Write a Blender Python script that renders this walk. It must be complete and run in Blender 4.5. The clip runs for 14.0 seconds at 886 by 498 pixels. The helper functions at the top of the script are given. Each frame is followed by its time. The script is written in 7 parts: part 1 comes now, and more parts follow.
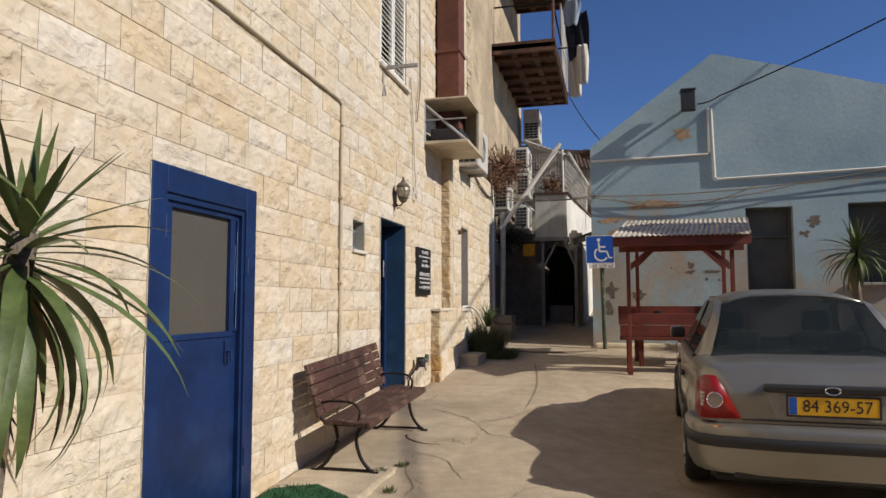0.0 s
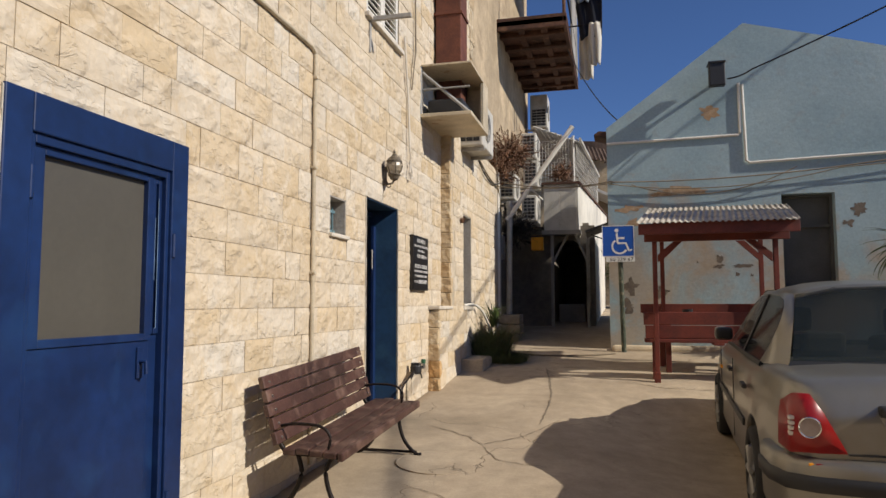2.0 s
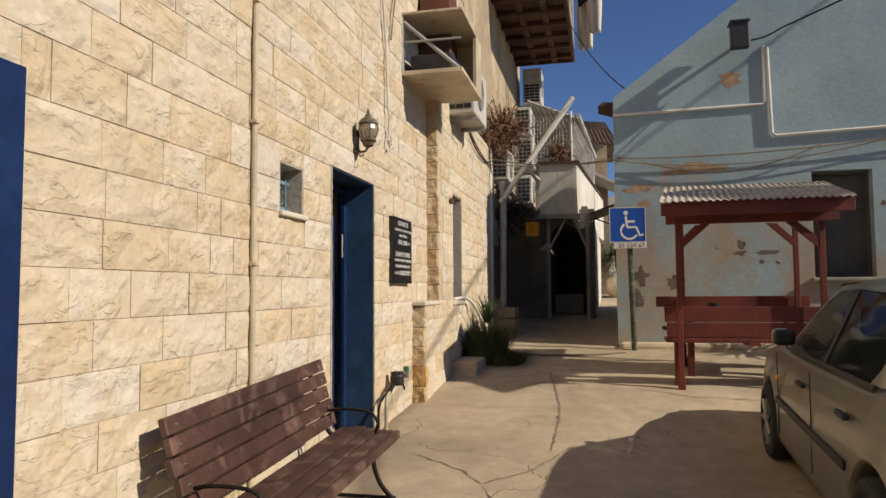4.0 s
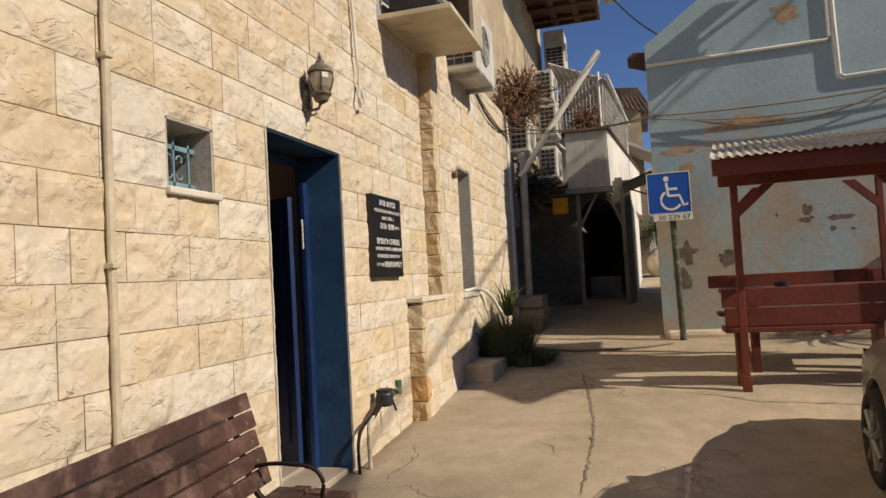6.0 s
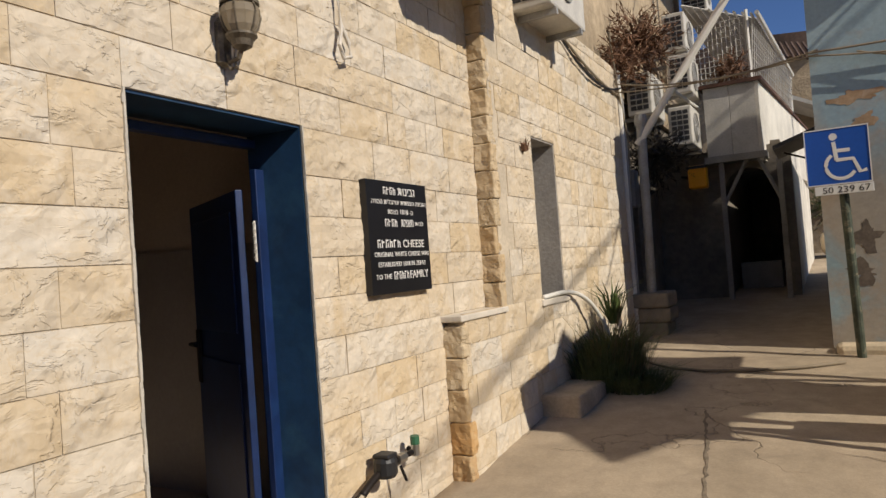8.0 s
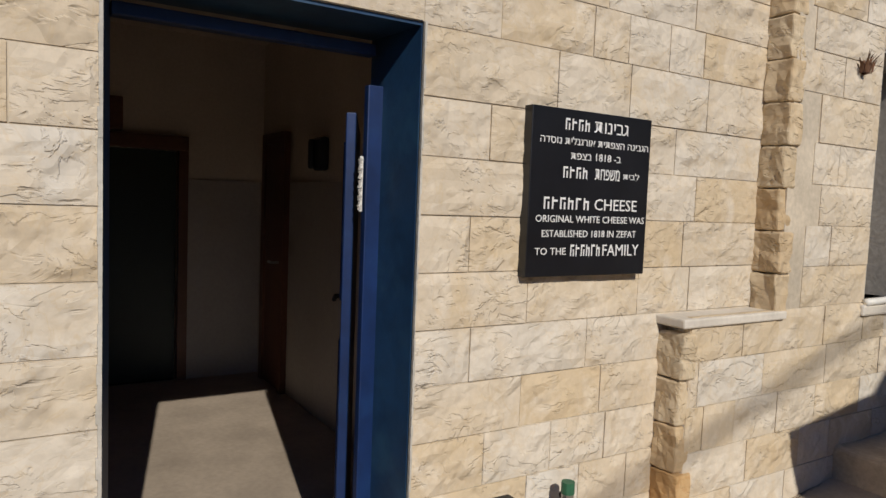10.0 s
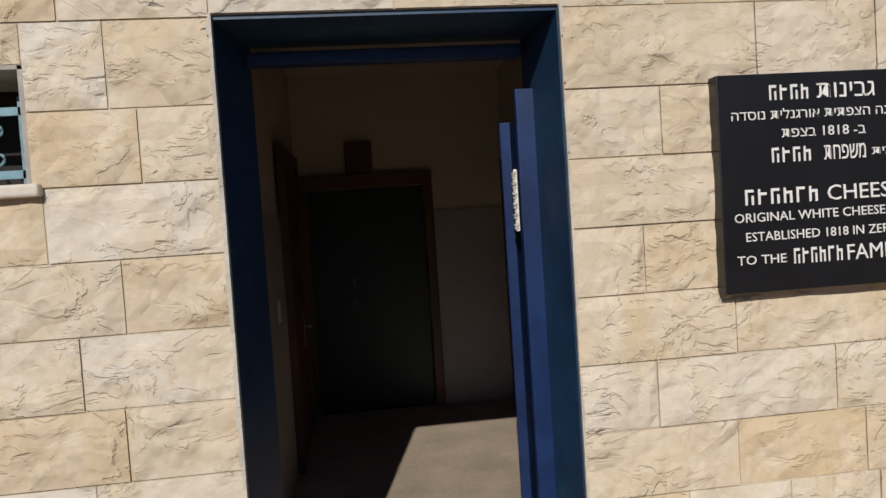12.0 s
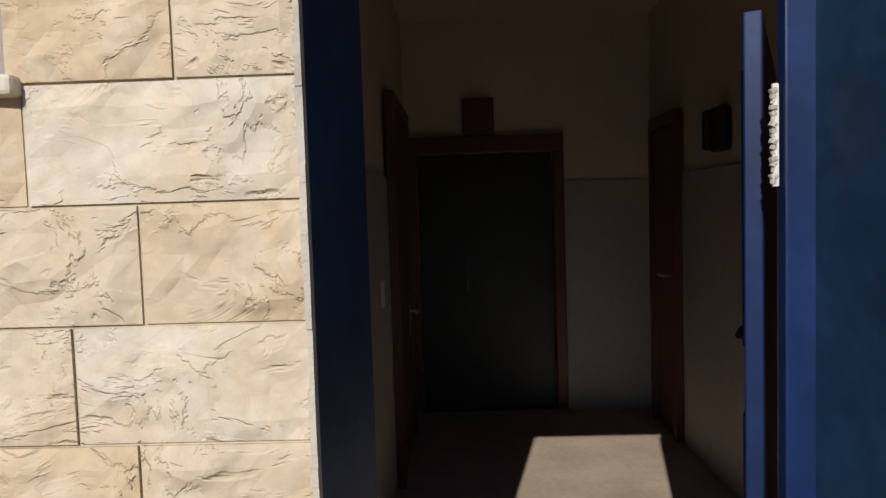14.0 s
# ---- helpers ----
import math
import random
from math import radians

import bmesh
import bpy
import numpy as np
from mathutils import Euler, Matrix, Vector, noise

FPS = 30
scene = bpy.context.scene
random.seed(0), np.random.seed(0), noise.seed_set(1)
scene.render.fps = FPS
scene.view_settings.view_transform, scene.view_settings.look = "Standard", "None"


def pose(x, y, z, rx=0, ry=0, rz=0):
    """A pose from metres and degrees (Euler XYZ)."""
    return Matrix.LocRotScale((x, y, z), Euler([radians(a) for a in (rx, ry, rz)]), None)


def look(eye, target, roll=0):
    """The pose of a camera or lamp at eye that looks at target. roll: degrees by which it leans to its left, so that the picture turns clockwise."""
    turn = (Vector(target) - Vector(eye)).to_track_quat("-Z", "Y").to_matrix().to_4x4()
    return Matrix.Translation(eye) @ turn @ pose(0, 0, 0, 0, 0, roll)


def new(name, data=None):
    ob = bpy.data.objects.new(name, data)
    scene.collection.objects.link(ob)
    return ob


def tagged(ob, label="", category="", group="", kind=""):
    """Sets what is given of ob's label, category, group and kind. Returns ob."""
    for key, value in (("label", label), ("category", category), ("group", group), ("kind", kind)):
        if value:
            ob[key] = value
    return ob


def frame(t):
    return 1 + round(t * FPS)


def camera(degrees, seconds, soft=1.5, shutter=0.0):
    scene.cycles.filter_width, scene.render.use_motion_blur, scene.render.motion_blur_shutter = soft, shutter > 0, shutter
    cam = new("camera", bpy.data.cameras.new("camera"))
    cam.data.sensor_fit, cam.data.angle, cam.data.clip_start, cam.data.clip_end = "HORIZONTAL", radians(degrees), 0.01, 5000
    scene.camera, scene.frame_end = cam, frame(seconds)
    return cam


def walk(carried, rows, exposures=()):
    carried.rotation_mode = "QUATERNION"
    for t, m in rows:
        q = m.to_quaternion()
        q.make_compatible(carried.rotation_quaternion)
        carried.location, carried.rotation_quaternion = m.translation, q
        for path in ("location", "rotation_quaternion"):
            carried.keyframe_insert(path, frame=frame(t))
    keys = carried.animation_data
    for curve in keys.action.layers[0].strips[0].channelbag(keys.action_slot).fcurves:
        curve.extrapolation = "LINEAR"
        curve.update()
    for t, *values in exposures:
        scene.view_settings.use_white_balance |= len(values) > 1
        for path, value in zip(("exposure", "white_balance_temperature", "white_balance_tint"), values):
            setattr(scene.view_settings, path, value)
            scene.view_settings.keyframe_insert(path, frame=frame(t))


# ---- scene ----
cam = camera(65.9, 14.0)
PATH = [
    (0, (0.496, 0.506, 1.522), (0.014, 2.44, 1.679), -0.1),
    (0.5, (0.364, 0.79, 1.569), (-0.203, 2.697, 1.769), -1.0),
    (1, (0.255, 1.131, 1.613), (-0.348, 3.028, 1.813), 0.2),
    (1.5, (0.193, 1.47, 1.558), (-0.324, 3.393, 1.749), 0.9),
    (2, (0.238, 1.728, 1.481), (-0.253, 3.661, 1.639), -0.1),
    (2.5, (0.219, 2.09, 1.502), (-0.371, 3.994, 1.656), 0.6),
    (3, (0.149, 2.353, 1.602), (-0.207, 4.307, 1.836), 1.1),
    (3.5, (0.023, 2.631, 1.558), (-0.381, 4.575, 1.802), -1.0),
    (4, (-0.092, 3.012, 1.554), (-0.544, 4.957, 1.676), -0.4),
    (4.2, (-0.134, 3.145, 1.529), (-0.577, 5.094, 1.599), -2.4),
    (6.3, (-0.065, 4.629, 1.629), (-0.626, 6.546, 1.715), -3.1),
    (6.5, (-0.048, 4.816, 1.647), (-0.522, 6.758, 1.723), -3.4),
    (7, (0.135, 5.231, 1.648), (-0.491, 7.126, 1.779), -2.7),
    (7.5, (0.18, 5.661, 1.7), (-0.7, 7.453, 1.808), -4.4),
    (8, (0.127, 6.073, 1.756), (-0.848, 7.818, 1.807), -4.2),
    (8.5, (0.133, 6.491, 1.744), (-1.117, 8.049, 1.846), -1.2),
    (9, (0.078, 6.85, 1.776), (-1.397, 8.2, 1.828), -1.3),
    (9.2, (0.066, 6.978, 1.874), (-1.473, 8.254, 1.809), 1.3),
    (11.3, (-0.161, 7.947, 1.903), (-2.068, 8.552, 1.909), -1.2),
    (11.5, (-0.141, 7.968, 1.905), (-2.083, 8.443, 1.87), -1.3),
    (12, (-0.122, 8.001, 1.89), (-2.107, 8.233, 1.81), -3.7),
    (12.5, (-0.134, 8.005, 1.884), (-2.128, 8.095, 1.765), -4.4),
    (13, (-0.269, 7.975, 1.861), (-2.264, 7.987, 1.725), -4.7),
    (13.5, (-0.576, 7.902, 1.871), (-2.573, 7.908, 1.756), -3.0),
    (14, (-0.914, 7.893, 1.82), (-2.91, 7.831, 1.705), -1.8),
]
EXPOSURES = [(0, 0.22, 6350, 10), (2.5, 0.22, 6600, 10), (4, 0.2, 7000, 10), (6.5, 0.2, 7050, 10), (8.0, 0.1, 6700, 10), (9.0, -0.1, 6200, 10), (12.6, 0.0, 6200, 10), (13.4, 0.1, 6300, 10), (14.0, 0.15, 6300, 10)]
walk(cam, [(t, look(eye, target, roll)) for t, eye, target, roll in PATH], EXPOSURES)

# ---------------------------------------------------------------- light
scene.view_settings.exposure = 0.0
world = bpy.data.worlds.new("sky")
scene.world = world
world.use_nodes = True
_nt = world.node_tree
_sky = _nt.nodes.new("ShaderNodeTexSky")
_sky.sky_type = "NISHITA"
_sky.sun_disc = False
_sky.sun_elevation = radians(33.4)
_sky.sun_rotation = radians(102)
_sky.altitude = 1800
_sky.air_density = 1.0
_sky.dust_density = 0.0
_sky.ozone_density = 3.0
_bg = _nt.nodes["Background"]
_bg.inputs["Strength"].default_value = 0.062
_tint = _nt.nodes.new("ShaderNodeMix")
_tint.data_type, _tint.blend_type = "RGBA", "MULTIPLY"
_tint.inputs["Factor"].default_value = 1.0
_tint.inputs["B"].default_value = (0.78, 0.95, 1.28, 1)
_nt.links.new(_sky.outputs[0], _tint.inputs["A"])
_nt.links.new(_tint.outputs["Result"], _bg.inputs["Color"])
sun_data = bpy.data.lights.new("sun", "SUN")
sun_data.energy = 4.1
sun_data.angle = radians(0.5)
sun_data.color = (1.0, 0.93, 0.82)
sun = new("sun", sun_data)
sun.matrix_world = look((12.3, -2.6, 8.3), (0, 0, 0))


# ---------------------------------------------------------------- materials
def nodes_of(name):
    m = bpy.data.materials.new(name)
    m.use_nodes = True
    nt = m.node_tree
    return m, nt, nt.nodes["Principled BSDF"]


def noise_node(nt, pos, scale, detail=4.0, rough=0.55, dist=0.0):
    n = nt.nodes.new("ShaderNodeTexNoise")
    n.inputs["Scale"].default_value = scale
    n.inputs["Detail"].default_value = detail
    n.inputs["Roughness"].default_value = rough
    n.inputs["Distortion"].default_value = dist
    nt.links.new(pos, n.inputs["Vector"])
    return n.outputs["Fac"]


def ramp(nt, fac, stops):
    r = nt.nodes.new("ShaderNodeValToRGB")
    e = r.color_ramp.elements
    while len(e) < len(stops):
        e.new(0.5)
    for el, (p, c) in zip(e, stops):
        el.position = p
        el.color = (*c, 1) if len(c) == 3 else c
    nt.links.new(fac, r.inputs["Fac"])
    return r.outputs["Color"]


def mix(nt, fac, a, b, mode="MIX"):
    n = nt.nodes.new("ShaderNodeMix")
    n.data_type = "RGBA"
    n.blend_type = mode
    if isinstance(fac, (int, float)):
        n.inputs["Factor"].default_value = fac
    else:
        nt.links.new(fac, n.inputs["Factor"])
    for sock, v in ((n.inputs["A"], a), (n.inputs["B"], b)):
        if isinstance(v, tuple):
            sock.default_value = (*v, 1)
        else:
            nt.links.new(v, sock)
    return n.outputs["Result"]


def math_node(nt, op, a, b=0.0):
    n = nt.nodes.new("ShaderNodeMath")
    n.operation = op
    for sock, v in zip(n.inputs, (a, b)):
        if isinstance(v, (int, float)):
            sock.default_value = v
        else:
            nt.links.new(v, sock)
    return n.outputs[0]


def position(nt):
    return nt.nodes.new("ShaderNodeNewGeometry").outputs["Position"]


def bump(nt, bsdf, height, strength=0.4, distance=0.01):
    b = nt.nodes.new("ShaderNodeBump")
    b.inputs["Strength"].default_value = strength
    b.inputs["Distance"].default_value = distance
    nt.links.new(height, b.inputs["Height"])
    nt.links.new(b.outputs[0], bsdf.inputs["Normal"])


def grey(v):
    return (v, v, v)


def surface(name, base, rough=0.6, metal=0.0, big=1.5, fine=40.0, amount=0.25, bumps=(60.0, 0.25, 0.004), second=None, second_at=(0.55, 0.7), second_scale=3.0, coat=0.0):
    """Painted or raw surface with stains at two scales, fine relief and an optional second colour in worn patches."""
    m, nt, p = nodes_of(name)
    pos = position(nt)
    lo, hi = 1 - amount, 1 + amount * 0.6
    col = mix(nt, 1.0, base, ramp(nt, noise_node(nt, pos, big, 5), [(0.3, grey(lo)), (0.7, grey(hi))]), "MULTIPLY")
    col = mix(nt, 1.0, col, ramp(nt, noise_node(nt, pos, fine, 3), [(0.3, grey(1 - amount * 0.5)), (0.7, grey(1 + amount * 0.3))]), "MULTIPLY")
    if second:
        f = ramp(nt, noise_node(nt, pos, second_scale, 6, 0.62, 0.4), [(second_at[0], grey(0)), (second_at[1], grey(1))])
        col = mix(nt, f, col, second)
    nt.links.new(col, p.inputs["Base Color"])
    p.inputs["Roughness"].default_value = rough
    p.inputs["Metallic"].default_value = metal
    p.inputs["Coat Weight"].default_value = coat
    if bumps:
        bump(nt, p, noise_node(nt, pos, bumps[0], 4), bumps[1], bumps[2])
    return m


def stone_material(name, islands, base, pale, ochre, relief=1.0, chips=True):
    """Rock-faced limestone; each block has its own tone."""
    m, nt, p = nodes_of(name)
    pos = position(nt)
    if islands:
        rnd = nt.nodes.new("ShaderNodeNewGeometry").outputs["Random Per Island"]
    else:
        rnd = nt.nodes.new("ShaderNodeObjectInfo").outputs["Random"]
    chalk = (pale[0] * 1.01, pale[1] * 1.045, pale[2] * 1.1)
    warm = tuple((u + v) / 2 for u, v in zip(base, ochre))
    tone = ramp(nt, rnd, [(0.0, chalk), (0.2, base), (0.42, pale), (0.6, base), (0.75, warm), (0.88, chalk), (1.0, warm)])
    stain = ramp(nt, noise_node(nt, pos, 3.1, 6, 0.62, 0.7), [(0.48, grey(0)), (0.72, grey(0.6))])
    col = mix(nt, stain, tone, ochre)
    frost = ramp(nt, noise_node(nt, pos, 5.2, 6, 0.6, 0.9), [(0.5, grey(0)), (0.68, grey(0.65))])
    col = mix(nt, frost, col, tuple(min(0.72, c * 1.12) for c in pale))
    vein = math_node(nt, "ABSOLUTE", math_node(nt, "SUBTRACT", noise_node(nt, pos, 4.3, 5, 0.6, 1.2), 0.5))
    col = mix(nt, ramp(nt, vein, [(0.0, grey(0.35)), (0.02, grey(0))]), col, ochre)
    col = mix(nt, 1.0, col, ramp(nt, noise_node(nt, pos, 0.7, 4), [(0.3, grey(0.92)), (0.7, grey(1.04))]), "MULTIPLY")
    col = mix(nt, 1.0, col, ramp(nt, noise_node(nt, pos, 30, 6, 0.65), [(0.3, grey(0.93)), (0.62, grey(1.03))]), "MULTIPLY")
    nt.links.new(col, p.inputs["Base Color"])
    p.inputs["Roughness"].default_value = 0.85
    p.inputs["Specular IOR Level"].default_value = 0.25
    stretch = nt.nodes.new("ShaderNodeVectorMath")
    stretch.operation = "MULTIPLY"
    stretch.inputs[1].default_value = (1.0, 0.75, 1.25)
    nt.links.new(pos, stretch.inputs[0])
    face = noise_node(nt, stretch.outputs[0], 7.5, 5, 0.6, 0.6)
    shelf = ramp(nt, face, [(0.37, grey(0.0)), (0.40, grey(0.5)), (0.52, grey(0.55)), (0.55, grey(0.95)), (0.7, grey(1.0))])
    where = ramp(nt, noise_node(nt, pos, 4.6, 3, 0.5), [(0.42, grey(0.12)), (0.6, grey(1))])
    tool = noise_node(nt, pos, 34, 5, 0.6)
    lie = nt.nodes.new("ShaderNodeVectorMath")
    lie.operation = "MULTIPLY"
    lie.inputs[1].default_value = (1.0, 0.6, 1.5)
    nt.links.new(pos, lie.inputs[0])
    pit = ramp(nt, noise_node(nt, lie.outputs[0], 13, 3, 0.55, 0.5), [(0.27, grey(0)), (0.35, grey(1))])
    shelf = math_node(nt, "ADD", shelf, math_node(nt, "MULTIPLY", pit, 0.8))
    h = math_node(nt, "ADD", math_node(nt, "MULTIPLY", math_node(nt, "MULTIPLY", shelf, where), 1.0), math_node(nt, "MULTIPLY", tool, 0.12))
    bump(nt, p, h, 0.66 * relief, 0.016)
    return m


CREAM, PALE, OCHRE = (0.555, 0.455, 0.325), (0.595, 0.52, 0.415), (0.545, 0.41, 0.24)
M = {}
M["stone"] = stone_material("limestone_block", False, CREAM, PALE, OCHRE)
M["stone_rest"] = stone_material("limestone_rest", True, CREAM, PALE, OCHRE)
M["quoin"] = stone_material("ochre_quoin", False, (0.52, 0.39, 0.24), (0.56, 0.45, 0.30), (0.48, 0.33, 0.17), 1.1)
M["quoin_rust"] = stone_material("rust_stained_quoin", False, (0.48, 0.30, 0.13), (0.5, 0.36, 0.2), (0.42, 0.2, 0.06), 1.5)
M["mortar"] = surface("mortar", (0.52, 0.44, 0.33), 0.95, big=3, amount=0.25)
M["old_plaster"] = surface("old_plaster", (0.46, 0.36, 0.24), 0.95, big=0.9, fine=9, amount=0.35, bumps=(14, 0.6, 0.03), second=(0.30, 0.23, 0.15), second_at=(0.52, 0.68), second_scale=1.6)
M["old_stone"] = stone_material("old_rubble", True, (0.44, 0.34, 0.22), (0.5, 0.42, 0.3), (0.35, 0.25, 0.14), 1.8)
# much of the lane's darkness is put into this base colour
M["dark_stone"] = surface("dark_lane_stone", (0.21, 0.18, 0.145), 0.95, big=1.1, fine=12, amount=0.4, bumps=(10, 0.6, 0.03))
M["cement"] = surface("cement", (0.36, 0.33, 0.29), 0.9, big=2, amount=0.3, bumps=(30, 0.4, 0.01))
M["sill"] = surface("sill_stone", (0.62, 0.56, 0.47), 0.7, big=4, amount=0.15)
M["blue_paint"] = surface("blue_paint", (0.0055, 0.022, 0.088), 0.42, big=2.2, fine=18, amount=0.35, bumps=(24, 0.12, 0.004), second=(0.010, 0.038, 0.118), second_at=(0.55, 0.75), second_scale=2.5)
M["blue_reveal"] = surface("blue_reveal", (0.010, 0.040, 0.095), 0.5, big=2.4, fine=20, amount=0.35, bumps=(18, 0.25, 0.006), second=(0.02, 0.065, 0.12), second_at=(0.5, 0.7), second_scale=4)
M["worn_blue"] = surface("rubbed_blue_paint", (0.16, 0.24, 0.36), 0.6, big=9, amount=0.3, bumps=None)
M["white_edge"] = surface("white_paint_edge", (0.50, 0.46, 0.39), 0.8, big=9, amount=0.2, bumps=(60, 0.5, 0.006))
M["frosted"] = surface("dusty_pane", (0.085, 0.078, 0.066), 0.3, big=1.5, fine=30, amount=0.12, bumps=None)
M["black_sign"] = surface("black_granite", (0.008, 0.008, 0.010), 0.35, big=6, amount=0.3, bumps=None)
M["sign_letter"] = surface("engraved_white", (0.72, 0.7, 0.66), 0.7, bumps=None, amount=0.1)
M["bench_wood"] = surface("bench_wood", (0.070, 0.032, 0.024), 0.5, big=3, fine=55, amount=0.5, bumps=(70, 0.5, 0.004), second=(0.17, 0.10, 0.075), second_at=(0.5, 0.72), second_scale=7)
M["iron"] = surface("wrought_iron", (0.022, 0.016, 0.014), 0.55, 0.6, big=7, amount=0.4, bumps=(90, 0.3, 0.002))
M["red_wood"] = surface("red_stained_wood", (0.15, 0.026, 0.013), 0.6, big=2.5, fine=45, amount=0.4, bumps=(60, 0.35, 0.003), second=(0.075, 0.016, 0.010), second_at=(0.5, 0.75), second_scale=4)
M["tin"] = surface("weathered_corrugated_tin", (0.47, 0.42, 0.35), 0.85, 0.0, big=3, amount=0.35, second=(0.23, 0.16, 0.11), second_at=(0.58, 0.75), second_scale=4)
M["rust"] = surface("rust_red_duct", (0.15, 0.048, 0.026), 0.7, 0.1, big=2, amount=0.4, second=(0.075, 0.025, 0.016), second_at=(0.5, 0.75))
M["rust_dark"] = surface("rusted_soffit", (0.10, 0.045, 0.028), 0.8, 0.1, big=2, fine=14, amount=0.5, second=(0.21, 0.11, 0.06), second_at=(0.55, 0.75), second_scale=5)
M["cream_metal"] = surface("stained_cream_metal", (0.56, 0.47, 0.33), 0.55, 0.1, big=3, amount=0.25, second=(0.30, 0.16, 0.06), second_at=(0.6, 0.75), second_scale=4)
M["ac_white"] = surface("ac_casing", (0.56, 0.53, 0.47), 0.5, big=4, amount=0.2, second=(0.4, 0.34, 0.26), second_at=(0.6, 0.8))
M["bronze"] = surface("dusty_bronze", (0.13, 0.105, 0.075), 0.6, 0.3, big=20, fine=80, amount=0.4, second=(0.26, 0.22, 0.16), second_at=(0.5, 0.7), second_scale=18)
M["dark"] = surface("dark_plastic", (0.018, 0.018, 0.02), 0.5, amount=0.3)
# near-black base stands in for missing light in rooms, recesses and the underbody
M["unlit_black"] = surface("dark_void", (0.02, 0.018, 0.016), 0.9, amount=0.3)
M["grey_pipe"] = surface("grey_pipe", (0.34, 0.33, 0.31), 0.55, 0.2, big=4, amount=0.25)
M["wall_pipe"] = surface("stone_painted_pipe", (0.50, 0.42, 0.30), 0.7, big=4, amount=0.25)
M["white_pipe"] = surface("white_pvc", (0.70, 0.67, 0.60), 0.45, amount=0.15)
M["box_grey"] = surface("grey_boarding", (0.50, 0.475, 0.43), 0.7, big=2, amount=0.25, second=(0.36, 0.33, 0.28), second_at=(0.55, 0.75))
M["panel_grey"] = surface("grey_panel", (0.30, 0.28, 0.25), 0.7, big=2, amount=0.3)
M["whitewash"] = surface("whitewash", (0.66, 0.62, 0.54), 0.85, big=1.5, amount=0.25)
M["cable"] = surface("cable_black", (0.014, 0.014, 0.016), 0.6, amount=0.2)
M["cable_tan"] = surface("cable_tan", (0.23, 0.185, 0.125), 0.7, amount=0.3)
M["green_pole"] = surface("green_pole", (0.07, 0.085, 0.06), 0.55, 0.3, big=6, amount=0.4, second=(0.26, 0.22, 0.15), second_at=(0.55, 0.7), second_scale=12)
M["sign_blue"] = surface("sign_blue", (0.01, 0.085, 0.42), 0.35, amount=0.12, bumps=None)
M["sign_white"] = surface("sign_white", (0.75, 0.75, 0.72), 0.4, amount=0.08, bumps=None)
M["black_ink"] = surface("black_ink", (0.012, 0.012, 0.012), 0.6, amount=0.1, bumps=None)
M["leaf"] = surface("yucca_leaf", (0.085, 0.12, 0.035), 0.5, big=6, fine=40, amount=0.4, second=(0.15, 0.15, 0.055), second_at=(0.58, 0.8), second_scale=3)
M["leaf_dry"] = surface("dry_leaf", (0.20, 0.145, 0.075), 0.8, big=6, amount=0.4)
M["trunk"] = surface("yucca_trunk", (0.20, 0.16, 0.115), 0.9, big=5, fine=60, amount=0.45, bumps=(45, 0.8, 0.02))
M["weed"] = surface("weed_green", (0.10, 0.125, 0.04), 0.7, big=4, amount=0.5, second=(0.20, 0.19, 0.075), second_at=(0.5, 0.75), second_scale=9)
M["dry_twig"] = surface("dry_twig", (0.17, 0.085, 0.045), 0.9, big=4, amount=0.5)
M["dark_twig"] = surface("dark_twig", (0.045, 0.036, 0.026), 0.9, big=4, amount=0.5)
M["amber"] = surface("amber_glass", (0.85, 0.36, 0.01), 0.35, amount=0.1, bumps=None)
M["turf"] = surface("artificial_turf", (0.014, 0.075, 0.022), 0.85, big=8, fine=90, amount=0.4, bumps=(200, 0.6, 0.01))
M["car_paint"] = surface("silver_beige_paint", (0.265, 0.252, 0.218), 0.36, 0.65, big=2, fine=300, amount=0.07, bumps=None, second=(0.24, 0.215, 0.17), second_at=(0.45, 0.7), second_scale=2.6, coat=0.35)
M["car_trim"] = surface("black_trim", (0.014, 0.014, 0.015), 0.5, amount=0.2, bumps=None)
M["tyre"] = surface("tyre_rubber", (0.02, 0.019, 0.018), 0.85, amount=0.3)
M["rim"] = surface("wheel_cover", (0.30, 0.29, 0.27), 0.4, 0.6, amount=0.2, bumps=None)
M["tail_red"] = surface("tail_lamp_red", (0.24, 0.005, 0.005), 0.32, amount=0.15, bumps=None, coat=0.15)
M["tail_clear"] = surface("tail_lamp_clear", (0.26, 0.20, 0.17), 0.3, amount=0.15, bumps=None, coat=0.3)
M["plate_yellow"] = surface("plate_yellow", (0.66, 0.36, 0.012), 0.45, amount=0.1, bumps=None)
M["chrome"] = surface("chrome", (0.62, 0.6, 0.57), 0.2, 1.0, amount=0.1, bumps=None)
M["seat"] = surface("seat_cloth", (0.12, 0.125, 0.105), 0.9, amount=0.2)
M["int_wall"] = surface("hall_wall_upper", (0.56, 0.48, 0.40), 0.8, big=1, amount=0.15)
M["int_dado"] = surface("hall_wall_lower", (0.36, 0.32, 0.28), 0.6, big=1, amount=0.15)
M["int_floor"] = surface("hall_floor_tile", (0.42, 0.34, 0.26), 0.5, big=3, fine=30, amount=0.2)
M["brown_door"] = surface("brown_door", (0.12, 0.045, 0.022), 0.5, amount=0.3)
M["valve_green"] = surface("green_plastic", (0.03, 0.12, 0.06), 0.5, amount=0.3)
M["dark_green"] = surface("dark_green_door", (0.012, 0.02, 0.013), 0.5, amount=0.3)
M["steel"] = surface("steel", (0.45, 0.43, 0.4), 0.3, 0.9, amount=0.2, bumps=None)
M["rope"] = surface("white_wrapping", (0.50, 0.46, 0.40), 0.85, big=60, fine=200, amount=0.45)
